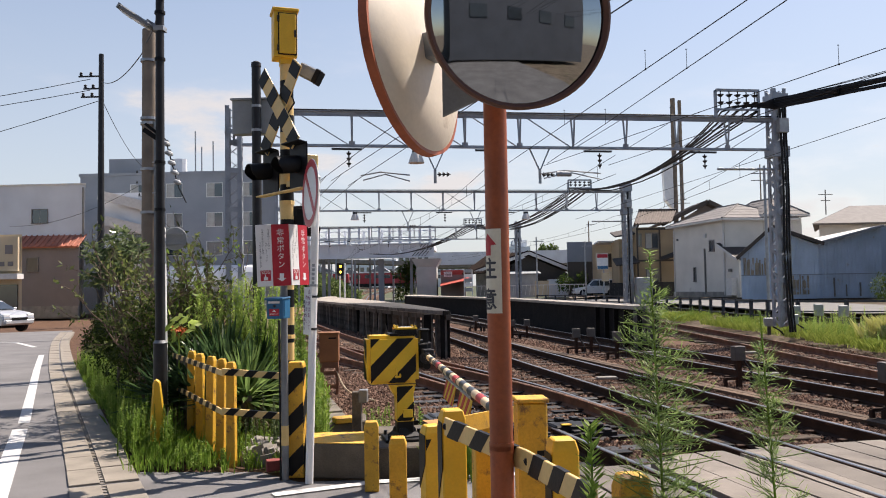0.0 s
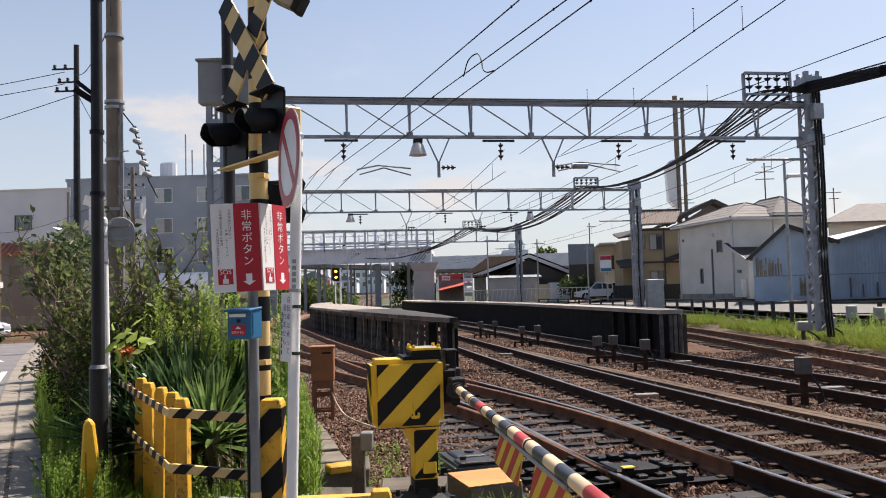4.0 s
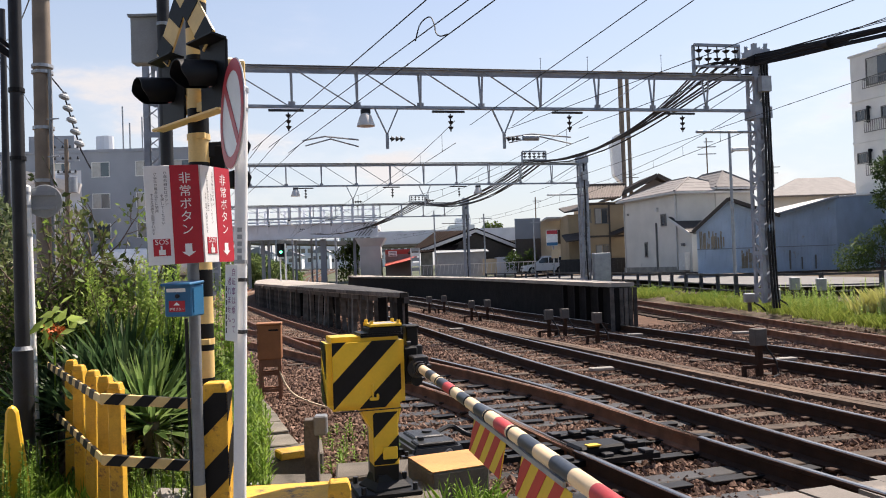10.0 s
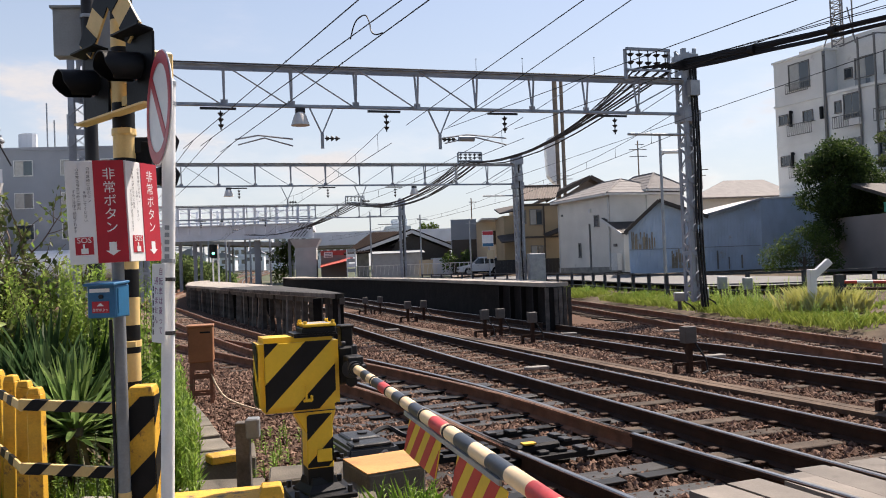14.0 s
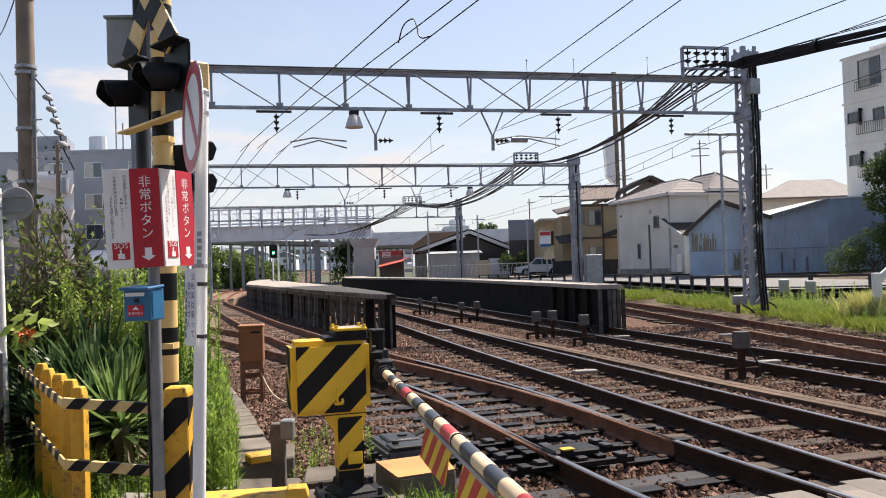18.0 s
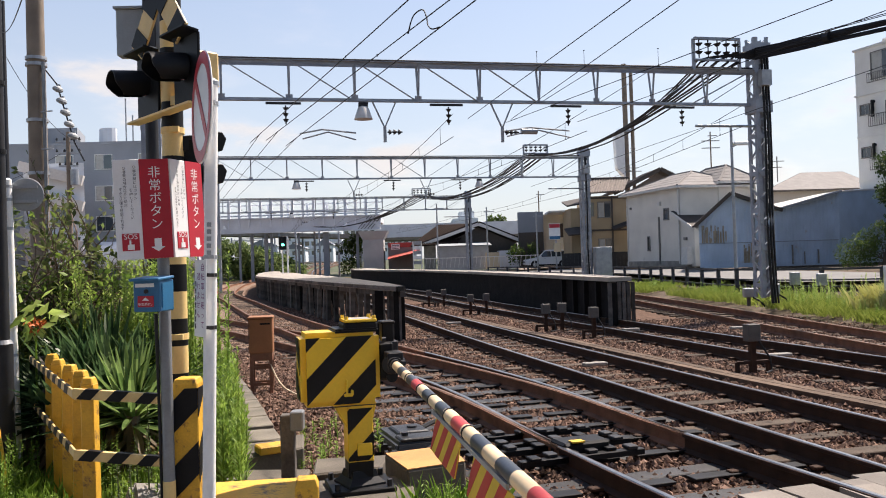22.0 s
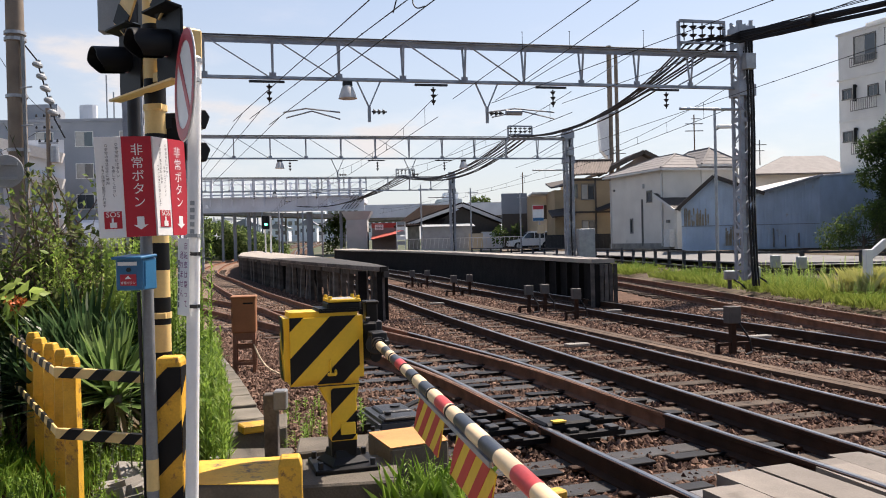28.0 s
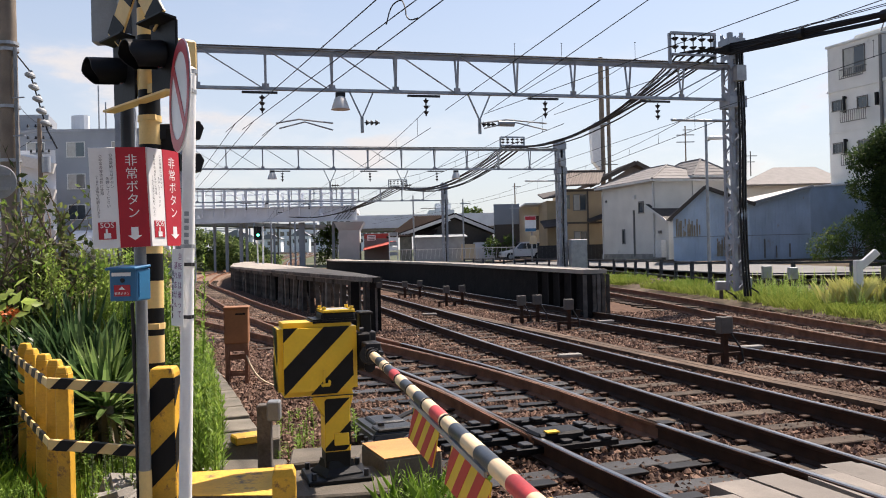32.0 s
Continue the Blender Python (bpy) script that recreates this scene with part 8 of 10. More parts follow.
for dz, sag in ((0.35, 0.35), (0.55, 0.5)):
    hang("stay_wire", gpt(G1, 15.0, -0.25, 6.75), (26.0, -6, 7.6 + dz), sag, 0.01, fc, 24)
for k in (0.06, 0.12, 0.19, 0.27, 0.36):
    c = gpt(G1, 15.0, -0.25, 6.64).lerp(Vector((26.0, -6, 7.33)), k) - Vector((0, 0, 0.52 * 4 * k * (1 - k)))
    part("lashing", Geo().tube(c - Vector((0.03, -0.07, 0)), c + Vector((0.03, -0.07, 0)), 0.13, n=8), M_CABLE, fc)

# thin street wires
sw = thing("street_wires", pose(0, 0, 0), "thin sagging service wires between the utility poles", "wires")
for a, b, s in (((-12.6, 29.5, 9.2), (-5.76, 16.3, 6.4), 0.3), ((-13.0, 29.5, 9.3), (-40, 26, 6.6), 0.8), ((-13.0, 29.5, 8.9), (-40, 24, 6.0), 0.8), ((-12.6, 29.5, 8.6), (-17.8, 47, 8.6), 0.4), ((-17.8, 47, 8.0), (-32, 58, 6.5), 0.7), ((-12.7, 29.5, 8.5), (-34, 30, 4.6), 0.6), ((-5.76, 16.3, 6.5), (-2.6, 8.9, 4.9), 0.1)):
    hang("wire", a, b, s, 0.012, sw)

# ---- standalone masts across the tracks ----
mb = pole("service_pole", 19.6, 78.0, 0.24, 0.22, 19.0, M_POLE, "twin steel service pole carrying a white cabinet")
part("shaft", Geo().tube((0.62, 0, 0), (0.62, 0, 18.8), 0.17, n=12), M_POLE, mb)
part("cabinet", Geo().prism([(-1.0, 9.5), (-0.26, 8.6), (-0.26, 13.2), (-0.8, 13.0), (-1.12, 12.3)], -0.5, 0.5, pose(0, 0, 0, 90, 0, 0)), M_WHITE, mb, "white cabinet", bevel=0.03)
part("clamp", Geo().box((0.1, 0, 12.9), (1.3, 0.5, 0.18)), M_GALV, mb)
sl2 = pole("street_lamp", 12.75, 35.0, 0.07, 0.05, 6.5, M_GALV, "slim pale street lamp pole with a single lamp head")
part("lamp", Geo().box((0.45, 0, 5.85), (0.75, 0.2, 0.14), None), M_WHITE, sl2, bevel=0.03)
part("arm", Geo().bar((0, 0, 5.7), (0.3, 0, 5.86), 0.05, 0.05), M_GALV, sl2)
for x, y, h in ((10.6, 74.0, 5.6), (6.5, 76.0, 6.2), (2.2, 79.0, 6.8), (13.5, 92.0, 8.8), (29.5, 84.0, 13.5)):
    t = pole("street_pole", x, y, 0.08, 0.06, h, M_GALV if h < 8 else M_POLE, "thin street pole near the station")
    part("cross_arm", Geo().box((0.2, 0, h - 0.4), (0.9, 0.08, 0.08)), M_GALV, t)
    if h > 12:
        for z in (h - 0.9, h - 1.6):
            part("cross_arm", Geo().box((0.0, 0, z), (1.8, 0.09, 0.09)), M_GALV, t)
cab2 = thing("grey_cabinet", pose(9.3, 43.0, 0.0), "pale grey equipment cabinet at the foot of the gantry post", "cabinet")
part("body", Geo().box((0, 0, 1.0), (0.8, 0.6, 1.9)), M_GALV, cab2, bevel=0.02)
part("door", Geo().box((0, -0.31, 1.0), (0.7, 0.02, 1.7)), M_GALV, cab2)
nb = thing("platform_notice_board", pose(0.32, 64.0, 1.0), "narrow white notice board on the far platform", "notice board")
for s in (-0.3, 0.3):
    part("leg", Geo().box((s, 0, 1.0), (0.08, 0.08, 2.0)), M_WHITE, nb)
for i in range(5):
    part("panel", Geo().box((0, -0.03, 0.45 + i * 0.36), (0.56, 0.04, 0.26)), M_WHITE if i % 2 else M_GREYBOARD, nb)
rs2 = thing("railway_signal", pose(-8.45, 59.5, 1.0), "black colour light railway signal on a pale post", "railway signal")
part("post", Geo().tube((0, 0, 0), (0, 0, 2.5), 0.06, n=12), M_WHITE, rs2)
part("backplate", Geo().box((-0.28, -0.05, 2.05), (0.42, 0.10, 0.9)), M_BLACK, rs2, bevel=0.02)
# invented drum: half a turn swaps amber lamps for green
drum = part("lamp_drum", Geo().tube((0, 0, -0.4), (0, 0, 0.4), 0.13, n=16), M_BLACK, rs2, "added turning drum that swaps the lamp colours", m=pose(-0.28, -0.06, 2.05))
for z in (0.22, -0.18):
    part("yellow_lamp", Geo().lathe([(0.085, 0), (0.07, 0.02), (0.02, 0.03)], 14, pose(0, -0.115, z, 90, 0, 0)), glow("amber_lamp", (1.0, 0.42, 0.03), 9.0), drum)
part("green_lamp", Geo().lathe([(0.095, 0), (0.07, 0.02), (0.02, 0.03)], 14, pose(0, 0.115, -0.12, -90, 0, 0)), glow("green_lamp", (0.05, 0.9, 0.5), 5.0), drum)
rh = thing("railway_signal", pose(-8.86, 59.6, 1.0), "dark signal head showing red on a slim post", "railway signal")
part("post", Geo().tube((0.02, 0.1, 0), (0.02, 0.1, 2.4), 0.05, n=10), M_WHITE, rh)
part("backplate", Geo().box((0, 0, 2.1), (0.34, 0.12, 0.85)), M_BLACK, rh, bevel=0.02)
part("red_lamp", Geo().lathe([(0.085, 0), (0.07, 0.02), (0.02, 0.03)], 14, pose(0, -0.065, 2.05, 90, 0, 0)), glow("red_lamp", (0.8, 0.03, 0.05), 1.6), rh)
for i in range(9):
    t = thing("catenary_mast", pose(-6.0 - i * 3.2, 97 + i * 7.5, 0), "distant slim catenary mast along the curving line", "mast", "distant masts")
    part("shaft", Geo().box((0, 0, 3.2), (0.22, 0.22, 6.4)), M_GANTRY, t)
    part("arm", Geo().box((-2.6, 0, 5.9), (5.4, 0.12, 0.14)), M_GANTRY, t)
    part("shaft", Geo().box((-5.2, 0, 3.2), (0.2, 0.2, 6.4)), M_GANTRY, t)
fs = thing("station_fence", pose(0, 0, 0), "thin white tubular fence along the platform edge of the street", "fence")
for i in range(26):
    x = 1.0 + i * 0.36
    part("picket", Geo().bar((x, 77 - i * 0.2, 0.9), (x + 0.12, 77 - i * 0.2, 1.75), 0.04, 0.04), M_PTRIM, fs)
part("rail", Geo().bar((0.8, 77, 1.75), (10.4, 71.8, 1.75), 0.06, 0.06), M_PTRIM, fs)
sg = thing("roadside_sign", pose(11.55, 70.0, 0.6), "roadside shop sign on a post with blue and orange panels", "sign")
part("post", Geo().box((0, 0, 1.6), (0.12, 0.12, 3.2)), M_GALV, sg)
part("panel", Geo().box((-0.1, -0.1, 3.0), (0.9, 0.12, 1.3)), M_WHITE, sg)
part("panel_band", Geo().box((-0.1, -0.17, 2.5), (0.86, 0.02, 0.25)), M_BLUE, sg)
part("panel_band", Geo().box((-0.1, -0.17, 3.45), (0.86, 0.02, 0.3)), M_RED, sg)
part("lower_panel", Geo().box((0.1, -0.1, 1.7), (0.6, 0.1, 0.7)), M_TAN, sg)

# ---- sky distance ----
def cloud_material():
    m = bpy.data.materials.new("summer_haze_and_cloud")
    m.use_nodes = True
    nt = m.node_tree
    N, L = nt.nodes.new, nt.links.new
    tc = N("ShaderNodeTexCoord")
    mp = N("ShaderNodeMapping")
    mp.inputs["Scale"].default_value = (1.0, 1.0, 2.6)
    ns = N("ShaderNodeTexNoise")
    ns.inputs["Scale"].default_value, ns.inputs["Detail"].default_value, ns.inputs["Roughness"].default_value = 0.0042, 9, 0.55
    L(tc.outputs["Object"], mp.inputs["Vector"]), L(mp.outputs["Vector"], ns.inputs["Vector"])
    sx = N("ShaderNodeSeparateXYZ")
    L(tc.outputs["Object"], sx.inputs[0])
    hz = N("ShaderNodeMapRange")
    hz.inputs[1].default_value, hz.inputs[2].default_value, hz.inputs[3].default_value, hz.inputs[4].default_value = 0.0, 420.0, 0.80, 0.10
    L(sx.outputs[2], hz.inputs[0])
    cl = N("ShaderNodeMapRange")
    cl.interpolation_type = "SMOOTHSTEP"
    cl.inputs[1].default_value, cl.inputs[2].default_value, cl.inputs[3].default_value, cl.inputs[4].default_value = 0.50, 0.68, 0.0, 0.95
    L(ns.outputs["Fac"], cl.inputs[0])
    lowm = N("ShaderNodeMapRange")
    lowm.interpolation_type = "SMOOTHSTEP"
    lowm.inputs[1].default_value, lowm.inputs[2].default_value, lowm.inputs[3].default_value, lowm.inputs[4].default_value = 190.0, 330.0, 1.0, 0.12
    L(sx.outputs[2], lowm.inputs[0])
    mu = N("ShaderNodeMath")
    mu.operation = "MULTIPLY"
    L(cl.outputs[0], mu.inputs[0]), L(lowm.outputs[0], mu.inputs[1])
    mxm = N("ShaderNodeMath")
    mxm.operation = "MAXIMUM"
    L(mu.outputs[0], mxm.inputs[0]), L(hz.outputs[0], mxm.inputs[1])
    em, tr, mx = N("ShaderNodeEmission"), N("ShaderNodeBsdfTransparent"), N("ShaderNodeMixShader")
    ramp = N("ShaderNodeMix")
    ramp.data_type = "RGBA"
    ramp.inputs[6].default_value, ramp.inputs[7].default_value = (0.66, 0.76, 0.88, 1), (0.88, 0.90, 0.94, 1)
    L(cl.outputs[0], ramp.inputs["Factor"])
    L(ramp.outputs[2], em.inputs["Color"])
    em.inputs["Strength"].default_value = 0.51
    L(mxm.outputs[0], mx.inputs[0]), L(tr.outputs[0], mx.inputs[1]), L(em.outputs[0], mx.inputs[2])
    L(mx.outputs[0], nt.nodes["Material Output"].inputs["Surface"])
    return m


g = Geo()
na, nz, R = 60, 14, 900.0
for j in range(nz + 1):
    for i in range(na + 1):
        w = radians(-75 + 150 * i / na)
        g.v.append((R * math.sin(w), R * math.cos(w), -30 + 560 * j / nz))
g.f = [(j * (na + 1) + i, j * (na + 1) + i + 1, (j + 1) * (na + 1) + i + 1, (j + 1) * (na + 1) + i) for j in range(nz) for i in range(na)]
structure("backdrop", g, cloud_material(), "hazy summer sky with soft white clouds", "sky")

# ---- plants ----
vr = random.Random(11)
UP = Vector((0, 0, 1))


def leaf(g, p, d, up, l, w):
    """A pointed leaf of two quads from p along d."""
    s = d.cross(up)
    s = s.normalized() * (w / 2) if s.length > 1e-4 else Vector((w / 2, 0, 0))
    m = p + d * (l * 0.45) + up * (l * 0.05)
    g.add([p, m - s, p + d * l, m + s], [(0, 1, 2, 3)])


def rdir(r=vr, zlo=-1.0):
    while True:
        v = Vector((r.uniform(-1, 1), r.uniform(-1, 1), r.uniform(zlo, 1)))
        if 0.05 < v.length < 1:
            return v.normalized()


def clump(g, c, rad, n, size, r=vr):
    """Leaves over an uneven blob."""
    c = Vector(c)
    for _ in range(n):
        v = rdir(r)
        k = r.uniform(0.55, 1.0) * (0.8 + 0.35 * noise.noise(v * 2.0 + c))
        p = c + Vector((v.x * rad[0], v.y * rad[1], v.z * rad[2])) * k
        d = (v * 0.6 + rdir(r) + Vector((0, 0, -0.2))).normalized()
        leaf(g, p, d, rdir(r), size * r.uniform(0.6, 1.3), size * 0.5)


def tree(name, x, y, z0, blobs, trunk_r, leafm, n, size, label, seed=1, z_split=None):
    r = random.Random(seed)
    th = thing(name, pose(x, y, z0), label, name)
    top = max(b[0][2] for b in blobs)
    base = Geo().tube((0, 0, -0.1), (0.05, 0, top * 0.45), trunk_r, trunk_r * 0.7, n=10)
    part("trunk", base, M_BARK, th)
    for b in blobs[:9]:
        e = Vector(b[0]) + Vector([r.uniform(-1, 1) * b[1][k] for k in range(3)])
        part("branch", Geo().line([(0.03, 0, top * 0.3), Vector(b[0]) * 0.6 + Vector((0, 0, top * 0.14)), b[0], e], trunk_r * 0.3, 6, 0.005), M_BARK, th)
    g = Geo()
    for c, rad in blobs:
        vol = (rad[0] * rad[1] * rad[2]) ** (2 / 3)
        clump(g, c, rad, int(n * vol), size, r)
    part("crown", g, leafm, th)
    return th


def blobs_in(r, n, box, rad):
    return [(tuple(r.uniform(box[2 * k], box[2 * k + 1]) for k in range(3)), tuple(rad * r.uniform(0.7, 1.25) for _ in range(3))) for _ in range(n)]


# trees across the tracks
r = random.Random(5)
g = Geo()
for _ in range(70):
    wy = r.uniform(104, 126)
    wx = (r.uniform(-0.247, -0.137) if r.random() < 0.75 else r.uniform(-0.30, -0.20)) * (wy - 2.7) + 0.3
    top = 0.6 + 3.7 * math.sin(min(1.0, max(0.05, (-0.125 - wx / wy) / 0.09)) * 1.5)
    clump(g, (wx, wy, r.uniform(0.4, top)), (1.7, 1.4, 1.0), 330, 0.42, r)
# leaf colours lightened to stand for haze in the distance
tagged(part("far_woods", g, leafmat("hazy_wood_leaves", (0.045, 0.085, 0.03), (0.22, 0.28, 0.10))), "mass of green trees and shrubs beyond the bridge", "woods", kind="stuff")
tree("tree", 23.7, 40.5, 0.4, blobs_in(r, 40, (-1.35, 1.35, -1.1, 1.1, 1.9, 5.9), 0.85), 0.2, L_TREE, 1300, 0.16, "dark broadleaf tree behind the street fence", 5)
tree("tree", 29.3, 42.0, 0.4, [((x, y, z), (a, a, a * 0.5)) for x, y, z, a in [(r.uniform(-1, 1) * (3.3 - 0.5 * (z - 3)), r.uniform(-1.4, 1.4), z, r.uniform(0.45, 0.85)) for z in [3.0 + 5.6 * i / 89 for i in range(90)]]], 0.2, L_PINE, 1500, 0.13, "dark layered pine tree by the flats", 6)
tree("tree", 32.4, 42.0, 0.4, blobs_in(r, 20, (-2.2, 2.5, -1.4, 1.4, 4.0, 8.5), 0.9), 0.2, L_TREE, 700, 0.16, "dark layered pine tree by the flats", 7)
tree("shrub", 20.9, 39.0, 0.3, blobs_in(r, 16, (-1.5, 1.5, -0.7, 0.7, 0.5, 2.3), 0.65), 0.08, L_DARK, 800, 0.12, "leafy green shrub in front of the shed", 8)
tree("shrub", 24.6, 38.6, 0.3, blobs_in(r, 12, (-1.2, 1.2, -0.6, 0.6, 0.4, 2.0), 0.6), 0.08, L_DARK, 380, 0.16, "dark shrub under the tree", 9)
tree("shrub", 10.0, 78.5, 0.6, blobs_in(r, 9, (-1.3, 1.3, -0.6, 0.6, 0.5, 2.0), 0.7), 0.08, L_DARK, 260, 0.22, "rounded dark shrub by the station", 10)
tree("tree", 14.2, 150.0, 0.5, blobs_in(r, 8, (-1.2, 1.2, -0.6, 0.6, 6.6, 8.9), 0.8), 0.3, L_DARK, 120, 0.6, "distant rounded dark tree above the roofs", 13)
tree("tree", -7.1, 97.0, 0.0, blobs_in(r, 10, (-0.75, 0.75, -0.6, 0.6, 1.2, 4.2), 0.9), 0.15, L_DARK, 180, 0.35, "dark tree in the shade of the bridge", 14)

# planting by the fence
hr = random.Random(31)
for x, y, z, w, lb in ((-7.0, 18.0, 1.25, 0.34, "dark green evergreen hedge bush by the street"), (-6.1, 16.2, 1.25, 0.34, "dark green evergreen hedge bush by the street"), (-5.15, 14.5, 1.25, 0.32, "dark green evergreen hedge bush by the street"), (-4.35, 12.9, 1.3, 0.32, "dark clipped evergreen hedge bush by the street"), (-3.65, 11.6, 1.42, 0.32, "dark clipped evergreen hedge bush by the street"), (-3.12, 10.5, 1.4, 0.28, "dark shaded hedge bush behind the lamp post")):
    tree("bush", x, y, 0.0, blobs_in(hr, 24, (-w, w, -0.75, 0.75, 0.3, z), 0.28), 0.05, L_HEDGE, 5200, 0.05, lb, int(100 * y))
tree("tree", -4.48, 12.0, 0.0, blobs_in(r, 22, (-0.46, 0.4, -0.35, 0.35, 1.75, 2.42), 0.17), 0.03, L_GLOSS, 3000, 0.10, "small tree with glossy sunlit leaves", 34)


def twiggy(x, y, z0, h, seed, label, leafm, leaves, n=7):
    """A straggling shrub: forking bare twigs with sparse leaves."""
    r = random.Random(seed)
    th = thing("shrub", pose(x, y, z0), label, "shrub")
    g, lf = Geo(), Geo()

    def grow(p, d, l, rad, depth):
        pts = [p]
        for k in range(4):
            d = (d + rdir(r) * 0.22 + Vector((0, 0, 0.06))).normalized()
            pts.append(pts[-1] + d * l / 4)
        g.line(pts, rad, 5, rad * 0.55)
        if depth:
            for k in range(r.choice((2, 3, 3))):
                grow(pts[r.choice((2, 3, 4))], (d + rdir(r) * 0.85 + Vector((0, 0, 0.1))).normalized(), l * r.uniform(0.5, 0.78), rad * 0.6, depth - 1)
        if depth < 2:
            for k in range(leaves):
                q = pts[r.choice((1, 2, 3, 4))] + rdir(r) * 0.03
                leaf(lf, q, (rdir(r) + d * 0.5).normalized(), rdir(r), r.uniform(0.05, 0.10), r.uniform(0.028, 0.045))

    for k in range(n):
        a = r.uniform(0, 6.283)
        grow(Vector((0.05 * math.cos(a), 0.05 * math.sin(a), -0.05)), Vector((0.22 * math.cos(a), 0.22 * math.sin(a), 1)).normalized(), h * r.uniform(0.40, 0.58), 0.021, 3)
    part("twig_frame", g, M_TWIG, th, "brown forking twigs")
    part("foliage", lf, leafm, th)


M_TWIG = mat("reddish_twig_bark", (0.13, 0.085, 0.06), 0.85, vary=0.35, scale=9, fine=60, bump=0.3)
L_DULL = leafmat("dull_olive_leaves", (0.042, 0.062, 0.018), (0.17, 0.20, 0.065))
twiggy(-3.10, 10.6, 0.0, 2.55, 81, "straggling shrub with bare forking brown twigs", L_DULL, 7, 6)
twiggy(-2.72, 10.5, 0.0, 2.35, 82, "thin straggling shrub with sparse green leaves", L_MID, 4, 3)
twiggy(-3.35, 10.4, 0.0, 1.85, 83, "brownish leafy shrub behind the lamp post", L_DULL, 7, 5)


def stalk(g, gs, x, y, z0, h, n, l, w, r, droop=0.4, lean=0.06, up0=0.1, rise=0.55):
    """A leafy stem: narrow leaves all round, shorter to the top."""
    d = Vector((r.uniform(-lean, lean), r.uniform(-lean, lean), 1))
    b = Vector((x, y, z0))
    gs.tube(b, b + d * h, 0.006 + h * 0.002, 0.002, n=5)
    for i in range(n):
        t = up0 + (1 - up0) * (i + r.random()) / n
        p = b + d * (h * t)
        a = r.uniform(0, 6.283)
        ll = l * (1.0 - 0.55 * t) * r.uniform(0.7, 1.2)
        v = Vector((math.cos(a), math.sin(a), rise - droop * r.uniform(0, 1))).normalized()
        leaf(g, p, v, UP, ll, w)


def stand(name, label, mats, spots, h, n, l, w, seed, kind="stuff", cat="plants", rise=0.55, droop=0.4):
    r = random.Random(seed)
    g = Geo()
    for x, y in spots(r):
        stalk(g, g, x, y, 0, h * r.uniform(0.55, 1.1), n, l, w, r, droop, rise=rise)
    return tagged(part(name, g, mats), label, cat, kind=kind)


def along_gutter(r, n, t0, t1, w):
    """Spots beside the gutter, t metres up the street."""
    out = []
    for _ in range(n):
        t = r.uniform(t0, t1)
        q = Vector((-2.25, 7.75)).lerp(Vector((-8.0, 18.6)), t / 12.3)
        k = 0.55 + 0.45 * noise.noise((q.x * 1.3, q.y * 1.3, 4))
        o = w * k * r.random() ** 0.8
        out.append((q.x - 0.22 + o, q.y - 0.1 + 0.42 * o))
    return out


stand("tall_goldenrod", "stand of tall light-green leafy weeds behind the spiky plants", L_LIGHT, lambda r: [(r.uniform(-2.75, -1.75) - 0.3 * r.random() ** 3, r.uniform(9.95, 11.1)) for _ in range(125)], 1.64, 150, 0.105, 0.02, 41, rise=1.0, droop=0.7)
stand("tall_goldenrod", "fresh green leafy weeds behind the signal post", L_WEED, lambda r: [(r.uniform(-2.0, -1.35), r.uniform(9.6, 10.4)) for _ in range(46)], 1.6, 120, 0.10, 0.015, 42, rise=1.0, droop=0.7)
stand("roadside_weeds", "soft green weeds along the gutter of the street", L_WEED, lambda r: along_gutter(r, 700, 0.3, 12.3, 0.7), 0.42, 44, 0.055, 0.011, 43, rise=0.9, droop=0.7)
stand("roadside_weeds", "pale seeding weeds along the gutter of the street", L_LIGHT, lambda r: along_gutter(r, 130, 1.2, 9.0, 0.6), 0.46, 30, 0.05, 0.007, 49, rise=1.0, droop=0.5)
stand("fence_weeds", "green weeds and seedlings round the yellow fence posts", L_WEED, lambda r: [(r.uniform(-2.1, -0.95), r.uniform(7.4, 8.1)) for _ in range(46)], 0.24, 40, 0.055, 0.012, 44, rise=0.8)
stand("fence_weeds", "dark leafy undergrowth behind the fence", L_MID, lambda r: [(r.uniform(-2.9, -1.1), r.uniform(8.0, 9.6)) for _ in range(90)], 0.42, 40, 0.055, 0.017, 45)
stand("fence_weeds", "pale grey-green shrubby weeds behind the fence rails", L_GLOSS, lambda r: [(r.uniform(-1.5, -1.0), r.uniform(7.8, 8.6)) for _ in range(34)], 0.6, 46, 0.045, 0.014, 50)
stand("ballast_weeds", "fresh green weeds in front of the barrier machine", L_WEED, lambda r: [(r.uniform(0.3, 0.62), r.uniform(7.0, 7.3)) for _ in range(24)], 0.34, 40, 0.09, 0.008, 46, rise=1.0, droop=0.8)
stand("ballast_weeds", "thin weeds in the ballast by the trough", L_WEED, lambda r: [(r.uniform(-0.9, 0.0), r.uniform(8.2, 10.5)) for _ in range(55)], 0.16, 14, 0.07, 0.016, 47)
stand("trough_grass", "bright green leafy weeds beside the white sign post", L_WEED, lambda r: [(r.uniform(-1.06, -0.76) - (yy - 8.0) * 0.245, yy) for yy in [r.uniform(7.95, 12.5) for _ in range(190)]], 0.72, 70, 0.11, 0.013, 48, rise=1.5, droop=0.9)


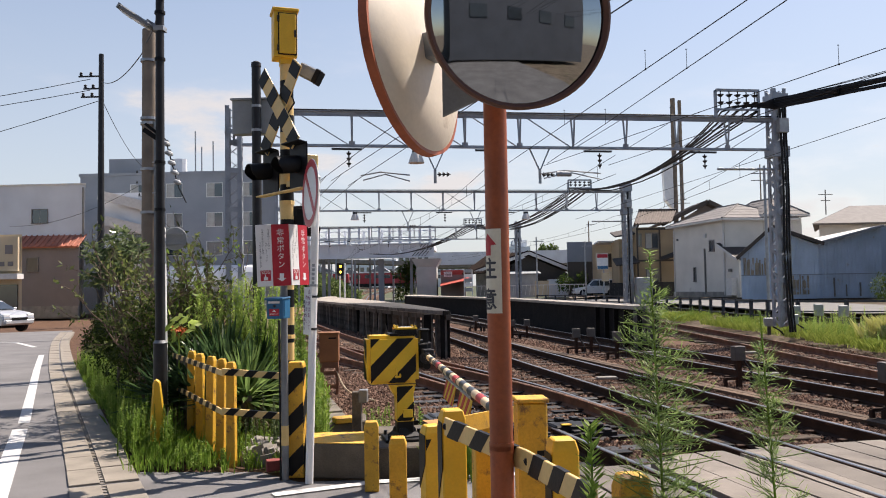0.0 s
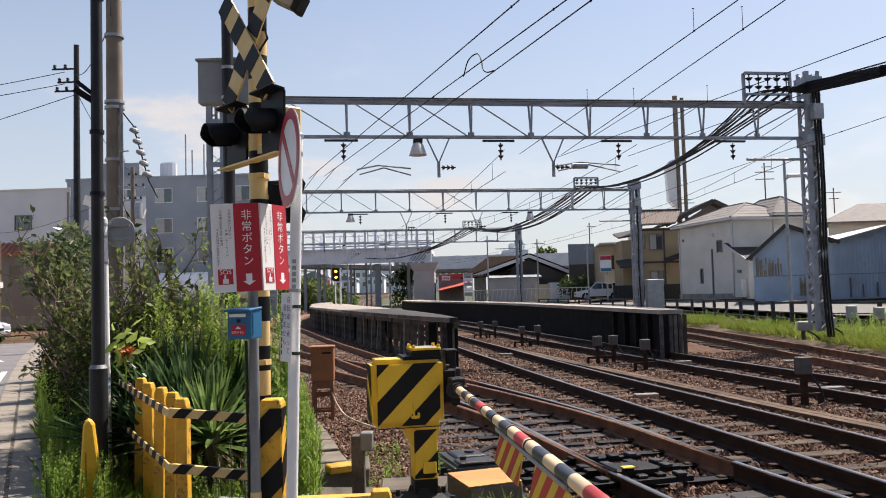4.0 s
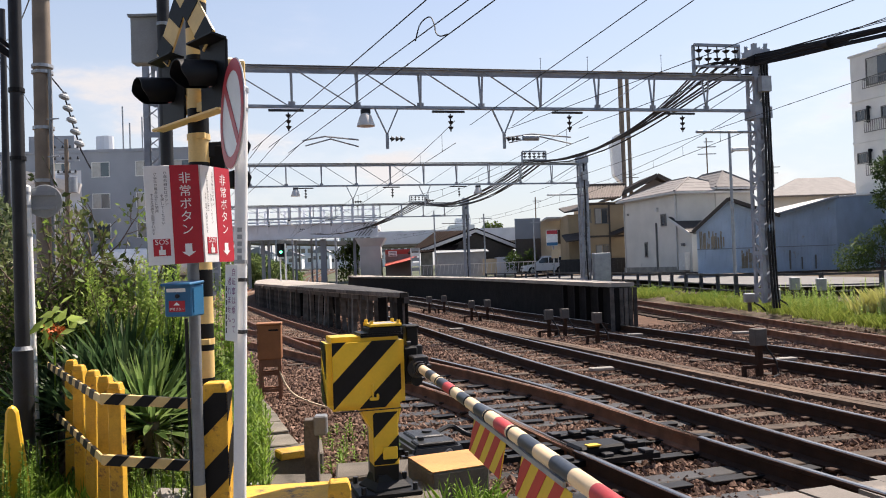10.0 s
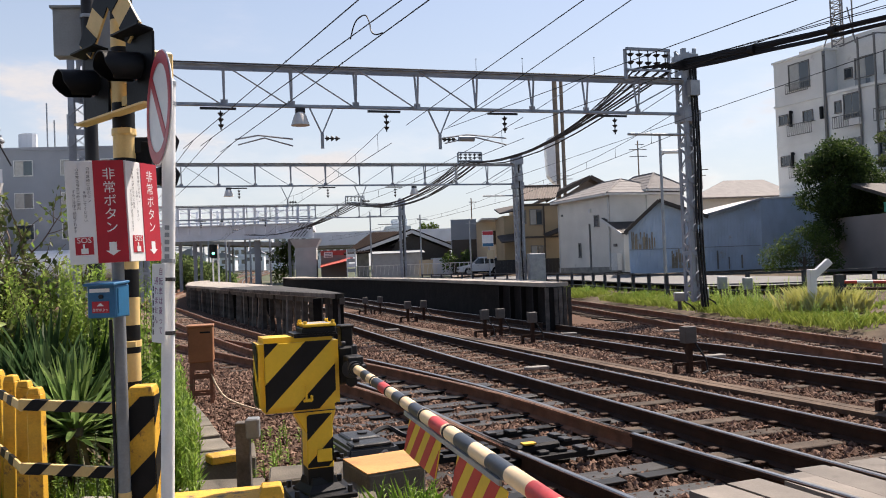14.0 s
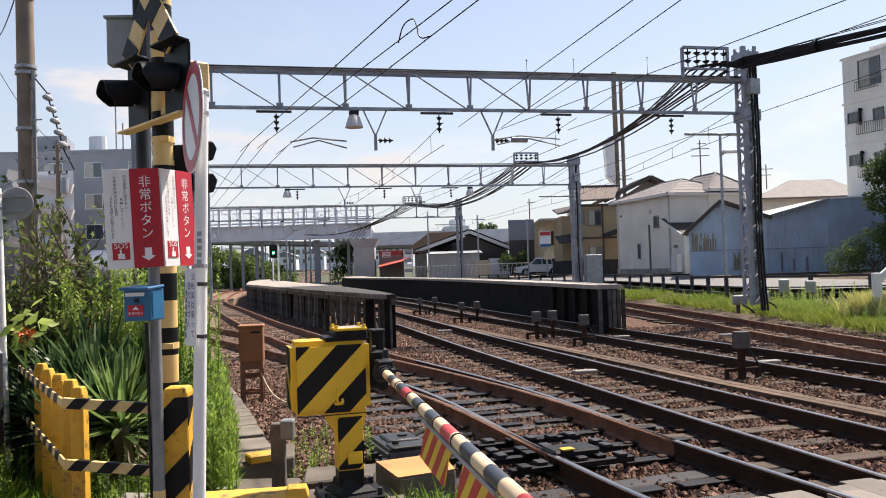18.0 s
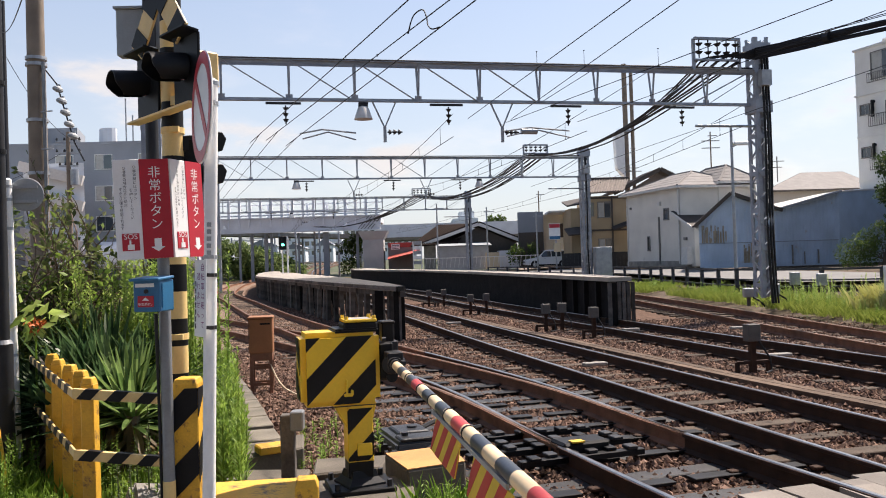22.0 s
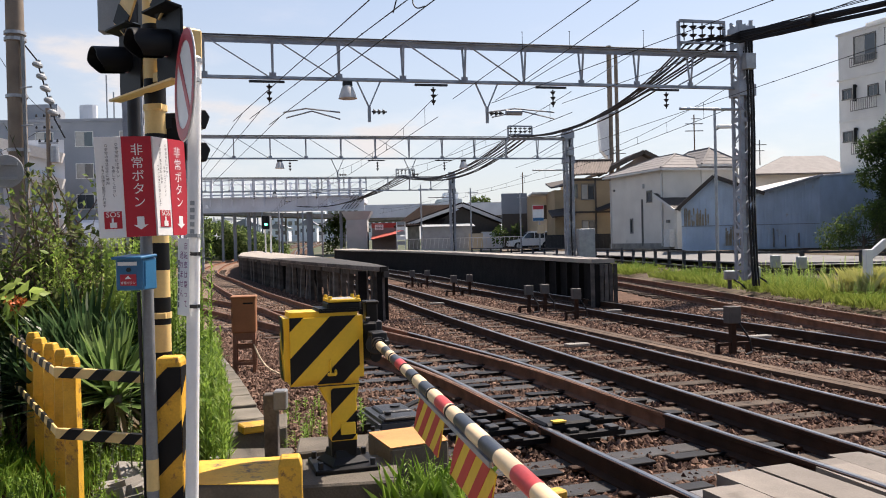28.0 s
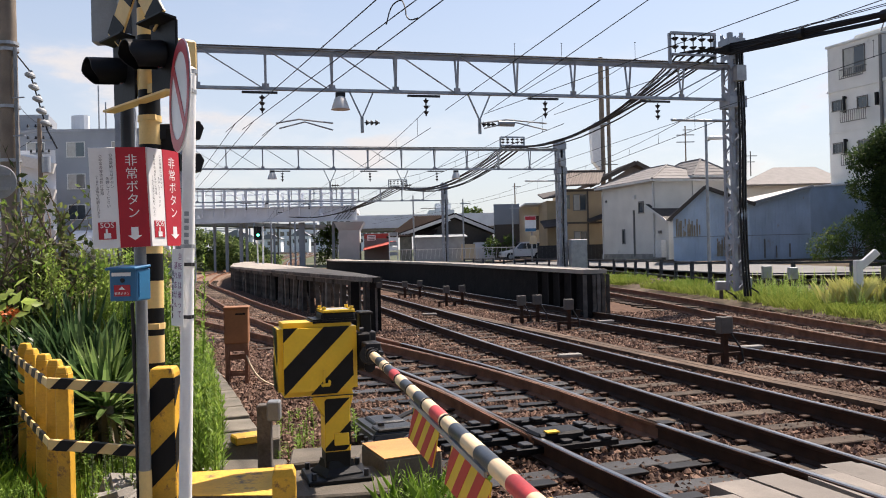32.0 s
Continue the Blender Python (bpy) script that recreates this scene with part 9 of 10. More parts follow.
def blades(name, label, material, spots, h, w, seed, per=1, lean=0.35):
    """Grass blades: bent two-segment strips, one mesh."""
    r = random.Random(seed)
    g = Geo()
    for x, y, z in spots(r):
        for _ in range(per):
            a = r.uniform(0, 6.283)
            hh = h * r.uniform(0.5, 1.2)
            d = Vector((math.cos(a), math.sin(a), 0)) * hh * lean * r.uniform(0.2, 1.4)
            s = Vector((-math.sin(a), math.cos(a), 0)) * w
            b = Vector((x + r.uniform(-0.06, 0.06), y + r.uniform(-0.06, 0.06), z))
            m = b + d * 0.35 + UP * hh * 0.6
            e = b + d + UP * hh
            g.add([b - s, b + s, m + s * 0.7, e, m - s * 0.7], [(0, 1, 2, 3, 4)])
    return tagged(part(name, g, material), label, "grass", kind="stuff")


def bank_spots(n, y0, y1, o0, o1):
    def f(r):
        out = []
        for _ in range(n):
            y = r.uniform(y0, y1)
            x = at_y(paths["east"], y) + 1.35 + r.uniform(o0, o1)
            if noise.noise((x * 0.55, y * 0.55, 2)) > 0.04 + 0.5 * (r.random() - 0.5):
                out.append((x, y, -0.05))
        return out
    return f


blades("bank_grass", "sunlit yellow-green grass on the far bank", L_GRASS, bank_spots(6500, 18, 48, 0.15, 3.2), 0.24, 0.006, 51, 6, 0.7)
blades("bank_grass", "sunlit yellow-green grass by the far gate", L_GRASS, bank_spots(6500, 10, 27, 0.9, 9.5), 0.24, 0.006, 52, 6, 0.7)
blades("dry_grass_tuft", "pale feathery dry grass tuft on the bank", L_DRY, lambda r: [(11.3 + r.gauss(0, 0.35), 21.4 + r.gauss(0, 0.4), 0.0) for _ in range(320)], 0.6, 0.002, 53, 9, 0.5)
stand("bank_weeds", "taller green weeds along the street fence", L_LIGHT, lambda r: [(r.uniform(9.9, 17.5), r.uniform(20.5, 28.5)) for _ in range(210)], 0.72, 50, 0.10, 0.014, 54, rise=1.0, droop=0.8)
stand("bank_weeds", "fresh green weeds between the outer track and the fence", L_WEED, lambda r: [(x, y) for x, y, z in bank_spots(900, 14, 46, 0.5, 3.4)(r)], 0.42, 34, 0.09, 0.014, 58, rise=0.9, droop=0.8)
blades("roadside_grass", "rough green grass between gutter and hedge", L_WEED, lambda r: [(x, y, 0.0) for x, y in along_gutter(r, 1700, 0.2, 12.0, 0.95)], 0.15, 0.004, 55, 4, 0.6)
blades("fence_grass", "tufts of grass under the yellow fence", L_WEED, lambda r: [(r.uniform(-2.5, -0.95), r.uniform(7.35, 9.0), 0.0) for _ in range(420)], 0.15, 0.005, 56, 4)
blades("machine_grass", "long green grass blades in front of the barrier machine", L_WEED, lambda r: [(r.uniform(0.28, 0.62), r.uniform(6.95, 7.3), 0.0) for _ in range(26)], 0.34, 0.0035, 57, 5, 0.6)


# spiky yucca rosettes
def yucca(x, y, zc, L, n, seed, leafm=None):
    r = random.Random(seed)
    th = thing("yucca", pose(x, y, 0), "spiky yucca with long stiff dark green leaves", "yucca", "yuccas behind the fence")
    part("stump", Geo().tube((0, 0, -0.05), (0, 0, zc), 0.07, 0.055, n=10), M_BARK, th, "rough brown stem")
    g, dry = Geo(), Geo()
    for i in range(n + 26):
        dead = i >= n
        a = r.uniform(0, 6.283)
        e = r.uniform(-1.0, -0.3) if dead else r.uniform(-0.05, 1.4)
        l = L * r.uniform(0.45, 0.7) if dead else L * r.uniform(0.75, 1.05)
        b = Vector((0, 0, zc - 0.12 * r.random() if not dead else zc * r.uniform(0.4, 0.9)))
        d = Vector((math.cos(a) * math.cos(e), math.sin(a) * math.cos(e), math.sin(e)))
        s = Vector((-math.sin(a), math.cos(a), 0))
        pts = []
        for k in range(6):
            t = k / 5
            c = b + d * (l * t) - UP * ((0.30 if dead else 0.10) * l * t * t * math.cos(e))
            wv = 0.027 * (0.6 + 1.1 * t) * (1 - t ** 2.4) + 0.001
            pts.append((c - s * wv, c + s * wv, c - (d.cross(s)).normalized() * wv * 0.45))
        for k in range(5):
            p, q = pts[k], pts[k + 1]
            (dry if dead else g).add([p[0], p[2], q[2], q[0], p[1], q[1]], [(0, 1, 2, 3), (1, 4, 5, 2)])
    part("foliage", g, leafm or L_YUCCA, th)
    part("dead_leaves", dry, L_STRAW, th, "dry hanging straw-brown leaves")


L_STRAW = leafmat("dry_straw_leaves", (0.13, 0.09, 0.05), (0.30, 0.23, 0.13))
for i, (x, y, zc, L) in enumerate(((-2.55, 9.75, 0.52, 0.82), (-2.2, 9.6, 0.58, 0.84), (-1.92, 9.8, 0.50, 0.80), (-2.82, 9.5, 0.38, 0.68), (-2.42, 9.3, 0.45, 0.70), (-2.05, 9.25, 0.45, 0.72))):
    yucca(x, y, zc, L, 105, 60 + i)
# front rosette wears the leaf colour lightened as if sunlit
yucca(-1.80, 8.95, 0.50, 0.62, 80, 69, L_YUCCA_LIT)


# tall fleabane stems by the road
def fleabane(x, y, h, seed, n=240, l=0.16):
    r = random.Random(seed)
    th = thing("tall_weed", pose(x, y, 0), "tall fleabane weed with feathery narrow leaves", "weed", "tall weeds by the road")
    g = Geo()
    lean = Vector((r.uniform(-0.05, 0.03), r.uniform(-0.04, 0.04), 1))
    part("stem", Geo().tube((0, 0, 0), lean * h, 0.006, 0.002, n=6), L_WEED, th)
    for i in range(n):
        t = 0.25 + 0.75 * (i / n)
        a = r.uniform(0, 6.283)
        env = math.sin(min(1.0, (t - 0.2) / 0.75) * 3.0) ** 0.8 if t < 0.97 else 0.2
        ll = l * max(0.18, env) * r.uniform(0.5, 1.15)
        p = lean * (h * t)
        v = Vector((math.cos(a), math.sin(a), r.uniform(-0.1, 0.75))).normalized()
        if 0.45 < t < 0.93 and r.random() < 0.42:
            q = p + v * ll * 1.25
            g.tube(p, q, 0.0015, 0.001, n=4)
            for k in range(10):
                w = p.lerp(q, 0.2 + 0.8 * k / 10)
                leaf(g, w, (v + rdir(r) * 0.8).normalized(), UP, 0.036, 0.0028)
        else:
            leaf(g, p, v, UP, ll * 0.9, 0.0042)
    part("foliage", g, L_FLEA, th)


fleabane(1.07, 2.35, 1.62, 71, 900, 0.13)
fleabane(1.37, 2.36, 1.46, 72, 560, 0.085)
r = random.Random(73)
g, gs = Geo(), Geo()
stalk(g, gs, 0, 0, 0, 1.2, 320, 0.095, 0.012, r, 0.3, 0.03, 0.3, 0.9)
wd = thing("tall_weed", pose(0.87, 2.25, 0), "bright green young weed with dense narrow leaves", "weed", "tall weeds by the road")
part("foliage", g, L_WEED, wd), part("stem", gs, L_WEED, wd)
fl = thing("orange_flower", pose(-2.62, 9.25, 0), "orange cockscomb flower among the leaves", "flower")
g = Geo()
clump(g, (0, 0, 1.12), (0.10, 0.08, 0.07), 90, 0.04, r)
part("bloom", g, mat("orange_petal", (0.6, 0.14, 0.03), 0.6, vary=0.2, bump=0), fl)
g = Geo().tube((0, 0, 0), (0, 0, 1.1), 0.008, n=5)
part("stem", g, L_WEED, fl)
g = Geo()
clump(g, (0.02, -0.05, 1.2), (0.18, 0.12, 0.16), 26, 0.13, r)
part("foliage", g, L_LIGHT, fl)
for i in range(9):
    rk = thing("garden_stone", pose(vr.uniform(-1.45, -0.8), vr.uniform(7.45, 8.3), 0.03, vr.uniform(0, 40), vr.uniform(0, 40), vr.uniform(0, 360)), "rough grey garden stone beside the fence", "stone", "garden stones")
    part("rock", Geo().box((0, 0, 0.05), (vr.uniform(0.18, 0.34), vr.uniform(0.15, 0.25), vr.uniform(0.12, 0.2))), M_CONC, rk, bevel=0.035, segs=2)
bk = thing("brick", pose(-1.08, 7.28, 0.03, 0, 0, 20), "loose red brick lying at the fence foot", "brick")
part("block", Geo().box((0, 0, 0.05), (0.2, 0.1, 0.09)), mat("red_brick", (0.25, 0.05, 0.045), 0.8, vary=0.2, bump=0.3), bk, bevel=0.006)

# ---- near street details ----
GC = smooth_path([(1.9, -1.5), (-2.25, 6.6), (-5.1, 12.0), (-9.0, 19.4), (-13.3, 28.0), (-16.5, 35.0)], 0.61)
gut = thing("gutter", pose(0, 0, 0), "concrete gutter of precast blocks with a dark drain slot", "gutter", kind="structure")
gb_l = Geo().box((-0.135, 0, -0.045), (0.235, 0.612, 0.1)).mesh("gutter_block", bevel=0.003)
gb_r = Geo().box((0.15, 0, -0.045), (0.26, 0.612, 0.1)).mesh("gutter_block", bevel=0.003)
M_GUTTER_R = mat("gutter_block", (0.25, 0.22, 0.18), 0.85, vary=0.25, scale=3.0, fine=120, bump=0.3, rnd=0.03, stain=0.3, stain_color=(0.26, 0.23, 0.19))
for i in range(len(GC) - 1):
    d = GC[i + 1] - GC[i]
    a = math.degrees(math.atan2(-d.x, d.y))
    for mm in (gb_l, gb_r):
        part("gutter_block", mm, M_GUTTER_R, gut, m=pose(GC[i].x, GC[i].y, 0.012 + rnd.uniform(-0.003, 0.003), 0, 0, a))
part("slot", sweep(Geo(), GC, [(-0.02, -0.06), (0.022, -0.06), (0.022, -0.03), (-0.02, -0.03)]), M_BLACK, gut, "dark drain slot")
GF = smooth_path([(1.9, -1.5), (-2.25, 6.6), (-5.1, 12.0), (-9.0, 19.4)], 0.085)
bar_mesh = Geo().box((0, 0, -0.012), (0.042, 0.035, 0.02)).mesh("grate_bar")
for i in range(60, min(len(GF) - 1, 230)):
    d = GF[i + 1] - GF[i]
    part("grate_bar", bar_mesh, M_GUTTER_R, gut, m=pose(GF[i].x, GF[i].y, 0.01, 0, 0, math.degrees(math.atan2(-d.x, d.y))))


def painted(name, pts, w, label):
    g = Geo()
    p = [Vector(q) for q in pts]
    a, b = offset_path(p, -w / 2), offset_path(p, w / 2)
    vs = [c for u, v in zip(a, b) for c in ((u.x, u.y, 0.006), (v.x, v.y, 0.006))]
    return structure(name, g.add(vs, [(2 * i, 2 * i + 1, 2 * i + 3, 2 * i + 2) for i in range(len(p) - 1)]), M_WHITE_LINE, label, "road marking")


painted("road_line_1", [(-3.0, 6.4), (-4.65, 9.75)], 0.16, "thick worn white stop dash on the street")
painted("road_line_2", [(-4.85, 10.2), (-8.6, 17.6), (-10.6, 21.6)], 0.13, "faded white edge line")
painted("road_line_3", [(-12.6, 25.0), (-14.6, 27.6), (-18.5, 29.5)], 0.16, "white line curving round the corner")
for i in range(5):
    painted("road_line_%d" % (4 + i), [(-9.0 - i * 2.2, 14.2 + i * 3.4), (-10.0 - i * 2.2, 14.9 + i * 3.4)], 0.2, "short worn white dash")
painted("crossing_line", [(-0.95, 6.55), (-0.2, 6.95), (1.0, 7.2)], 0.12, "white edge line along the crossing")

# ---- crossing deck ----
deck = thing("crossing_deck", pose(0, 0, 0), "level crossing deck of worn concrete planks between the rails", "crossing deck", kind="structure")
EDGE_P, EDGE_D = Vector((0.9, 7.45)), Vector((4.2, 1.53)).normalized()


def on_deck(q):
    v = Vector((q.x, q.y)) - EDGE_P
    return EDGE_D.x * v.y - EDGE_D.y * v.x < 0


def deck_strip(path, o, w):
    p = offset_path(smooth_path(path, 0.25), o)
    p = [q for q in p if on_deck(q) and q.y > -0.5]
    for k in range(len(p) - 1, 8, -8):
        seg = p[k - 8:k + 1]
        jit = rnd.uniform(-0.006, 0.004)
        part("plank", sweep(Geo(), seg, [(-w / 2, -0.14), (w / 2, -0.14), (w / 2, -0.012 + jit), (-w / 2, -0.012 + jit)]), M_CROSS, deck)


for key in ("loop", "main_b", "main_c", "east"):
    for o, w in ((-0.30, 0.27), (0.0, 0.29), (0.30, 0.27), (-0.78, 0.26), (-1.06, 0.27), (0.78, 0.26), (1.06, 0.27), (-1.36, 0.28), (1.36, 0.28)):
        if key == "loop" or o > -1.3:
            deck_strip(tracks[key], o, w)
g = Geo()
g.prism([(0.95, 7.35), (5.1, 8.9), (9.3, 10.4), (16.0, 12.9), (18.0, 6.0), (12.0, -3.0), (3.5, -3.0)], -0.35, -0.06)
structure("crossing_pavement", g, M_ASPHALT, "patched asphalt under the crossing planks", "pavement")
for x, y, a in ((1.2, 7.75, 25),):
    yb = thing("yellow_edge_stone", pose(x, y, -0.1, 0, 0, a), "small yellow painted block at the edge of the deck", "edge stone", "edge stones")
    part("stone", Geo().box((0, 0, 0.045), (0.2, 0.1, 0.08)), M_YELLOW_W, yb, bevel=0.01)

# ---- point machine and rods of the turnout ----
M_OILED2 = mat("greasy_cast_iron", (0.022, 0.021, 0.02), 0.38, vary=0.4, scale=7, fine=70, bump=0.3, stain=0.3, stain_color=(0.06, 0.05, 0.04), stain_scale=8, spec=0.4)
pm = thing("point_machine", pose(0.22, 10.05, -0.08, 0, 0, 17), "black greasy point machine beside the turnout", "point machine")
part("case", Geo().box((0, 0, 0.06), (0.5, 0.78, 0.10), top=(0.42, 0.7)), M_OILED2, pm, bevel=0.025, segs=2)
part("lid", Geo().box((0.02, 0.1, 0.12), (0.30, 0.36, 0.03), top=(0.26, 0.32)), M_OILED2, pm, bevel=0.01)
part("lid", Geo().box((0.0, -0.24, 0.115), (0.34, 0.2, 0.035)), M_OILED2, pm, bevel=0.01)
part("lid_knob", Geo().tube((0.05, 0.1, 0.13), (0.05, 0.1, 0.15), 0.045, n=12), M_DARKSTEEL, pm)
part("lid_knob", Geo().tube((-0.1, -0.2, 0.13), (-0.1, -0.2, 0.16), 0.03, n=8), M_DARKSTEEL, pm)
for y in (-0.38, -0.1, 0.3):
    part("lug", Geo().box((-0.27, y, 0.03), (0.1, 0.07, 0.05)).tube((-0.28, y, 0.05), (-0.28, y, 0.09), 0.018, n=6), M_OILED2, pm)
part("hose", Geo().line(bend([(0.2, 0.3, 0.08), (0.4, 0.42, 0.1), (0.55, 0.3, 0.02), (0.8, 0.35, 0.03)]), 0.022, 6), M_CABLE, pm)
part("hose", Geo().line(bend([(0.1, -0.4, 0.06), (0.0, -0.6, 0.1), (-0.2, -0.7, 0.0), (-0.25, -0.9, 0.02)]), 0.018, 6), M_CABLE, pm)
part("arm", Geo().box((0.35, -0.2, 0.05), (0.4, 0.1, 0.06)), M_BLACK, pm)
for i, (x, y, w) in enumerate(((1.35, 9.9, 1.5), (1.40, 9.7, 1.5), (1.30, 10.25, 1.2), (1.6, 9.35, 1.1))):
    rd = thing("point_rod", pose(x, y, -0.105, 0, 0, 17), "black greased point rod across the turnout", "point rod", "turnout rods")
    part("rod", Geo().box((0, 0, 0.03), (w, 0.05 + 0.03 * (i % 2), 0.05)), M_BLACK, rd, bevel=0.006)
    for k in range(6):
        part("plate", Geo().box((-w * 0.4 + k * w * 0.16, rnd.uniform(-0.05, 0.05), 0.07), (0.09, 0.11, 0.03)), M_DARKSTEEL if k % 2 else M_BLACK, rd, bevel=0.006)
dt = thing("detector_box", pose(1.62, 9.55, -0.1, 0, 0, 17), "small black point detector with a yellow tag", "detector box")
part("case", Geo().box((0, 0, 0.07), (0.42, 0.26, 0.12)), M_BLACK, dt, bevel=0.02)
part("tag", Geo().box((-0.08, -0.1, 0.135), (0.11, 0.08, 0.012)), M_YELLOW, dt)
for x, y, a in ((2.9, 15.0, 12), (5.8, 15.3, 12), (4.85, 20.5, 12), (7.0, 20.0, 5), (1.2, 24.0, 12)):
    wpad = thing("track_pad", pose(x, y, -0.1, 0, 0, a), "weathered concrete pad between the rails", "track pad", "concrete pads in the tracks")
    part("pad", Geo().box((0, 0, 0.03), (0.36, 0.14, 0.05)), M_CONC, wpad, bevel=0.01)
M_PLANK = mat("brown_trough_plank", (0.12, 0.08, 0.055), 0.85, vary=0.4, scale=6, fine=60, bump=0.4, rnd=0.3, spec=0.2)
tr2 = thing("cable_trough", pose(0, 0, 0), "low brown timber cable trough between the running lines", "cable trough")
tpath = offset_path(smooth_path([(6.6, 5.0), (5.35, 10.4), (4.55, 13.4), (3.9, 16.2), (2.9, 20.5), (1.4, 27.0)], 0.9), 0.0)
for a, b in zip(tpath, tpath[1:]):
    for o in (-0.075, 0.075):
        part("trough_lid", Geo().bar((a.x + o, a.y, -0.135), (b.x + o, b.y, -0.135), 0.13, 0.05), M_PLANK, tr2)

# ---- sleepers ----
sl_mesh = Geo().box((0, 0, -0.075), (2.05, 0.20, 0.14)).mesh("sleeper", bevel=0.008)
sl_mesh.materials.append(M_SLEEPER)
sl_oil = Geo().box((0, 0, -0.075), (2.75, 0.21, 0.14)).mesh("sleeper", bevel=0.008)
sl_oil.materials.append(M_OILED)
for key, last in (("main_b", 62), ("main_c", 62), ("loop", 62), ("siding", 40), ("east", 44)):
    path = smooth_path(tracks[key], 0.05)
    run, prev = 0.0, path[0]
    for i, q in enumerate(path[1:-1]):
        run += (q - prev).length
        prev = q
        if run > 0.60:
            run = 0.0
            if on_deck(q) or q.y > last or (key == "siding" and q.y < 17.5):
                continue
            d = path[i + 2] - path[i]
            oil = key == "loop" and q.y < 14.0
            off = 0.0 if key != "loop" or q.y > 19 else -0.15
            part("sleeper", sl_oil if oil else sl_mesh, M_SLEEPER, paths[key + "_thing"], m=pose(q.x + off, q.y, -0.146 + rnd.uniform(-0.008, 0.006), 0, rnd.uniform(-0.4, 0.4), math.degrees(math.atan2(-d.x, d.y)) + rnd.uniform(-1.2, 1.2)))
# greased slide plates of the turnout
plate = Geo().box((0, 0, 0.012), (0.24, 0.13, 0.024)).mesh("slide_plate", bevel=0.004)
path = smooth_path(tracks["loop"], 0.60)
for i, q in enumerate(path[1:-1]):
    if on_deck(q) or q.y > 16.5:
        continue
    d = (path[i + 2] - path[i]).normalized()
    for o in (-0.95, -0.42, -0.2, 0.2, 0.42, 0.95):
        part("slide_plate", plate, M_BLACK, paths["loop_thing"], m=pose(q.x + d.y * o, q.y - d.x * o, -0.15, 0, 0, math.degrees(math.atan2(-d.x, d.y))))
# rail fastenings close by
clipm = Geo().box((0, 0, 0.02), (0.10, 0.075, 0.028)).mesh("fastening", bevel=0.006)
for key, y1 in (("main_b", 21), ("loop", 20), ("main_c", 19)):
    path = smooth_path(tracks[key], 0.60)
    for i, q in enumerate(path[1:-1]):
        if on_deck(q) or q.y > y1:
            continue
        d = (path[i + 2] - path[i]).normalized()
        for s in (-1, 1):
            for e in (-0.12, 0.12):
                o = s * (GAUGE / 2 + 0.03) + e
                part("fastening", clipm, M_RAIL, paths[key + "_thing"], m=pose(q.x + d.y * o, q.y - d.x * o, -0.146, 0, 0, math.degrees(math.atan2(-d.x, d.y))))


# ---- loose ballast ----
def stones(n, box, size, seed, dens=1.0, keep=None):
    r = np.random.RandomState(seed)
    x = r.uniform(box[0], box[1], n)
    y = box[2] + (box[3] - box[2]) * r.uniform(0, 1, n) ** dens
    x = x - 0.22 * (y - box[2])
    s = r.uniform(0.6, 1.35, n) * size
    base = np.array([(1, 0, 0), (-1, 0, 0), (0, 1, 0), (0, -1, 0), (0, 0, 0.75), (0, 0, -0.75)], float)
    v = base[None] * r.uniform(0.6, 1.25, (n, 6, 3)) * s[:, None, None]
    v += r.normal(0, 0.15, (n, 6, 3)) * s[:, None, None]
    ang = r.uniform(0, 6.28, n)
    c, q = np.cos(ang)[:, None], np.sin(ang)[:, None]
    vx, vy = v[:, :, 0] * c - v[:, :, 1] * q, v[:, :, 0] * q + v[:, :, 1] * c
    v = np.stack([vx + x[:, None], vy + y[:, None], v[:, :, 2] - 0.18 + r.uniform(-0.02, 0.02, n)[:, None]], 2)
    f = np.array([(0, 2, 4), (2, 1, 4), (1, 3, 4), (3, 0, 4), (2, 0, 5), (1, 2, 5), (3, 1, 5), (0, 3, 5)])
    if keep is not None:
        ok = np.array([keep(a, b) for a, b in zip(x, y)])
        v = v[ok]
        n = len(v)
    faces = (f[None] + 6 * np.arange(n)[:, None, None]).reshape(-1, 3)
    me = bpy.data.meshes.new("ballast_stones")
    me.from_pydata(v.reshape(-1, 3).tolist(), [], faces.tolist())
    return me


def stone_material():
    m = mat("ballast_stone_mix", (0.2, 0.15, 0.12), 0.95, spec=0.15, vary=0.3, scale=9, fine=60, bump=0.4)
    nt = m.node_tree
    N, L = nt.nodes.new, nt.links.new
    gm, rp, mx = N("ShaderNodeNewGeometry"), N("ShaderNodeValToRGB"), N("ShaderNodeMix")
    rp.color_ramp.elements[0].color, rp.color_ramp.elements[1].color = (0.045, 0.022, 0.015, 1), (0.32, 0.20, 0.145, 1)
    e = rp.color_ramp.elements.new(0.6)
    e.color = (0.13, 0.066, 0.042, 1)
    L(gm.outputs["Random Per Island"], rp.inputs["Fac"])
    mx.data_type, mx.blend_type = "RGBA", "MIX"
    mx.inputs["Factor"].default_value = 0.75
    b = nt.nodes["Principled BSDF"]
    L(b.inputs["Base Color"].links[0].from_socket, mx.inputs[6]), L(rp.outputs["Color"], mx.inputs[7]), L(mx.outputs[2], b.inputs["Base Color"])
    return m


M_STONES = stone_material()


def keep_stone(x, y):
    q = Vector((x, y))
    if on_deck(q) and not (x < 0.9):
        return False
    left = -0.35 - 0.34 * (y - 7.9)
    return x > left - 0.2 and y > 7.9


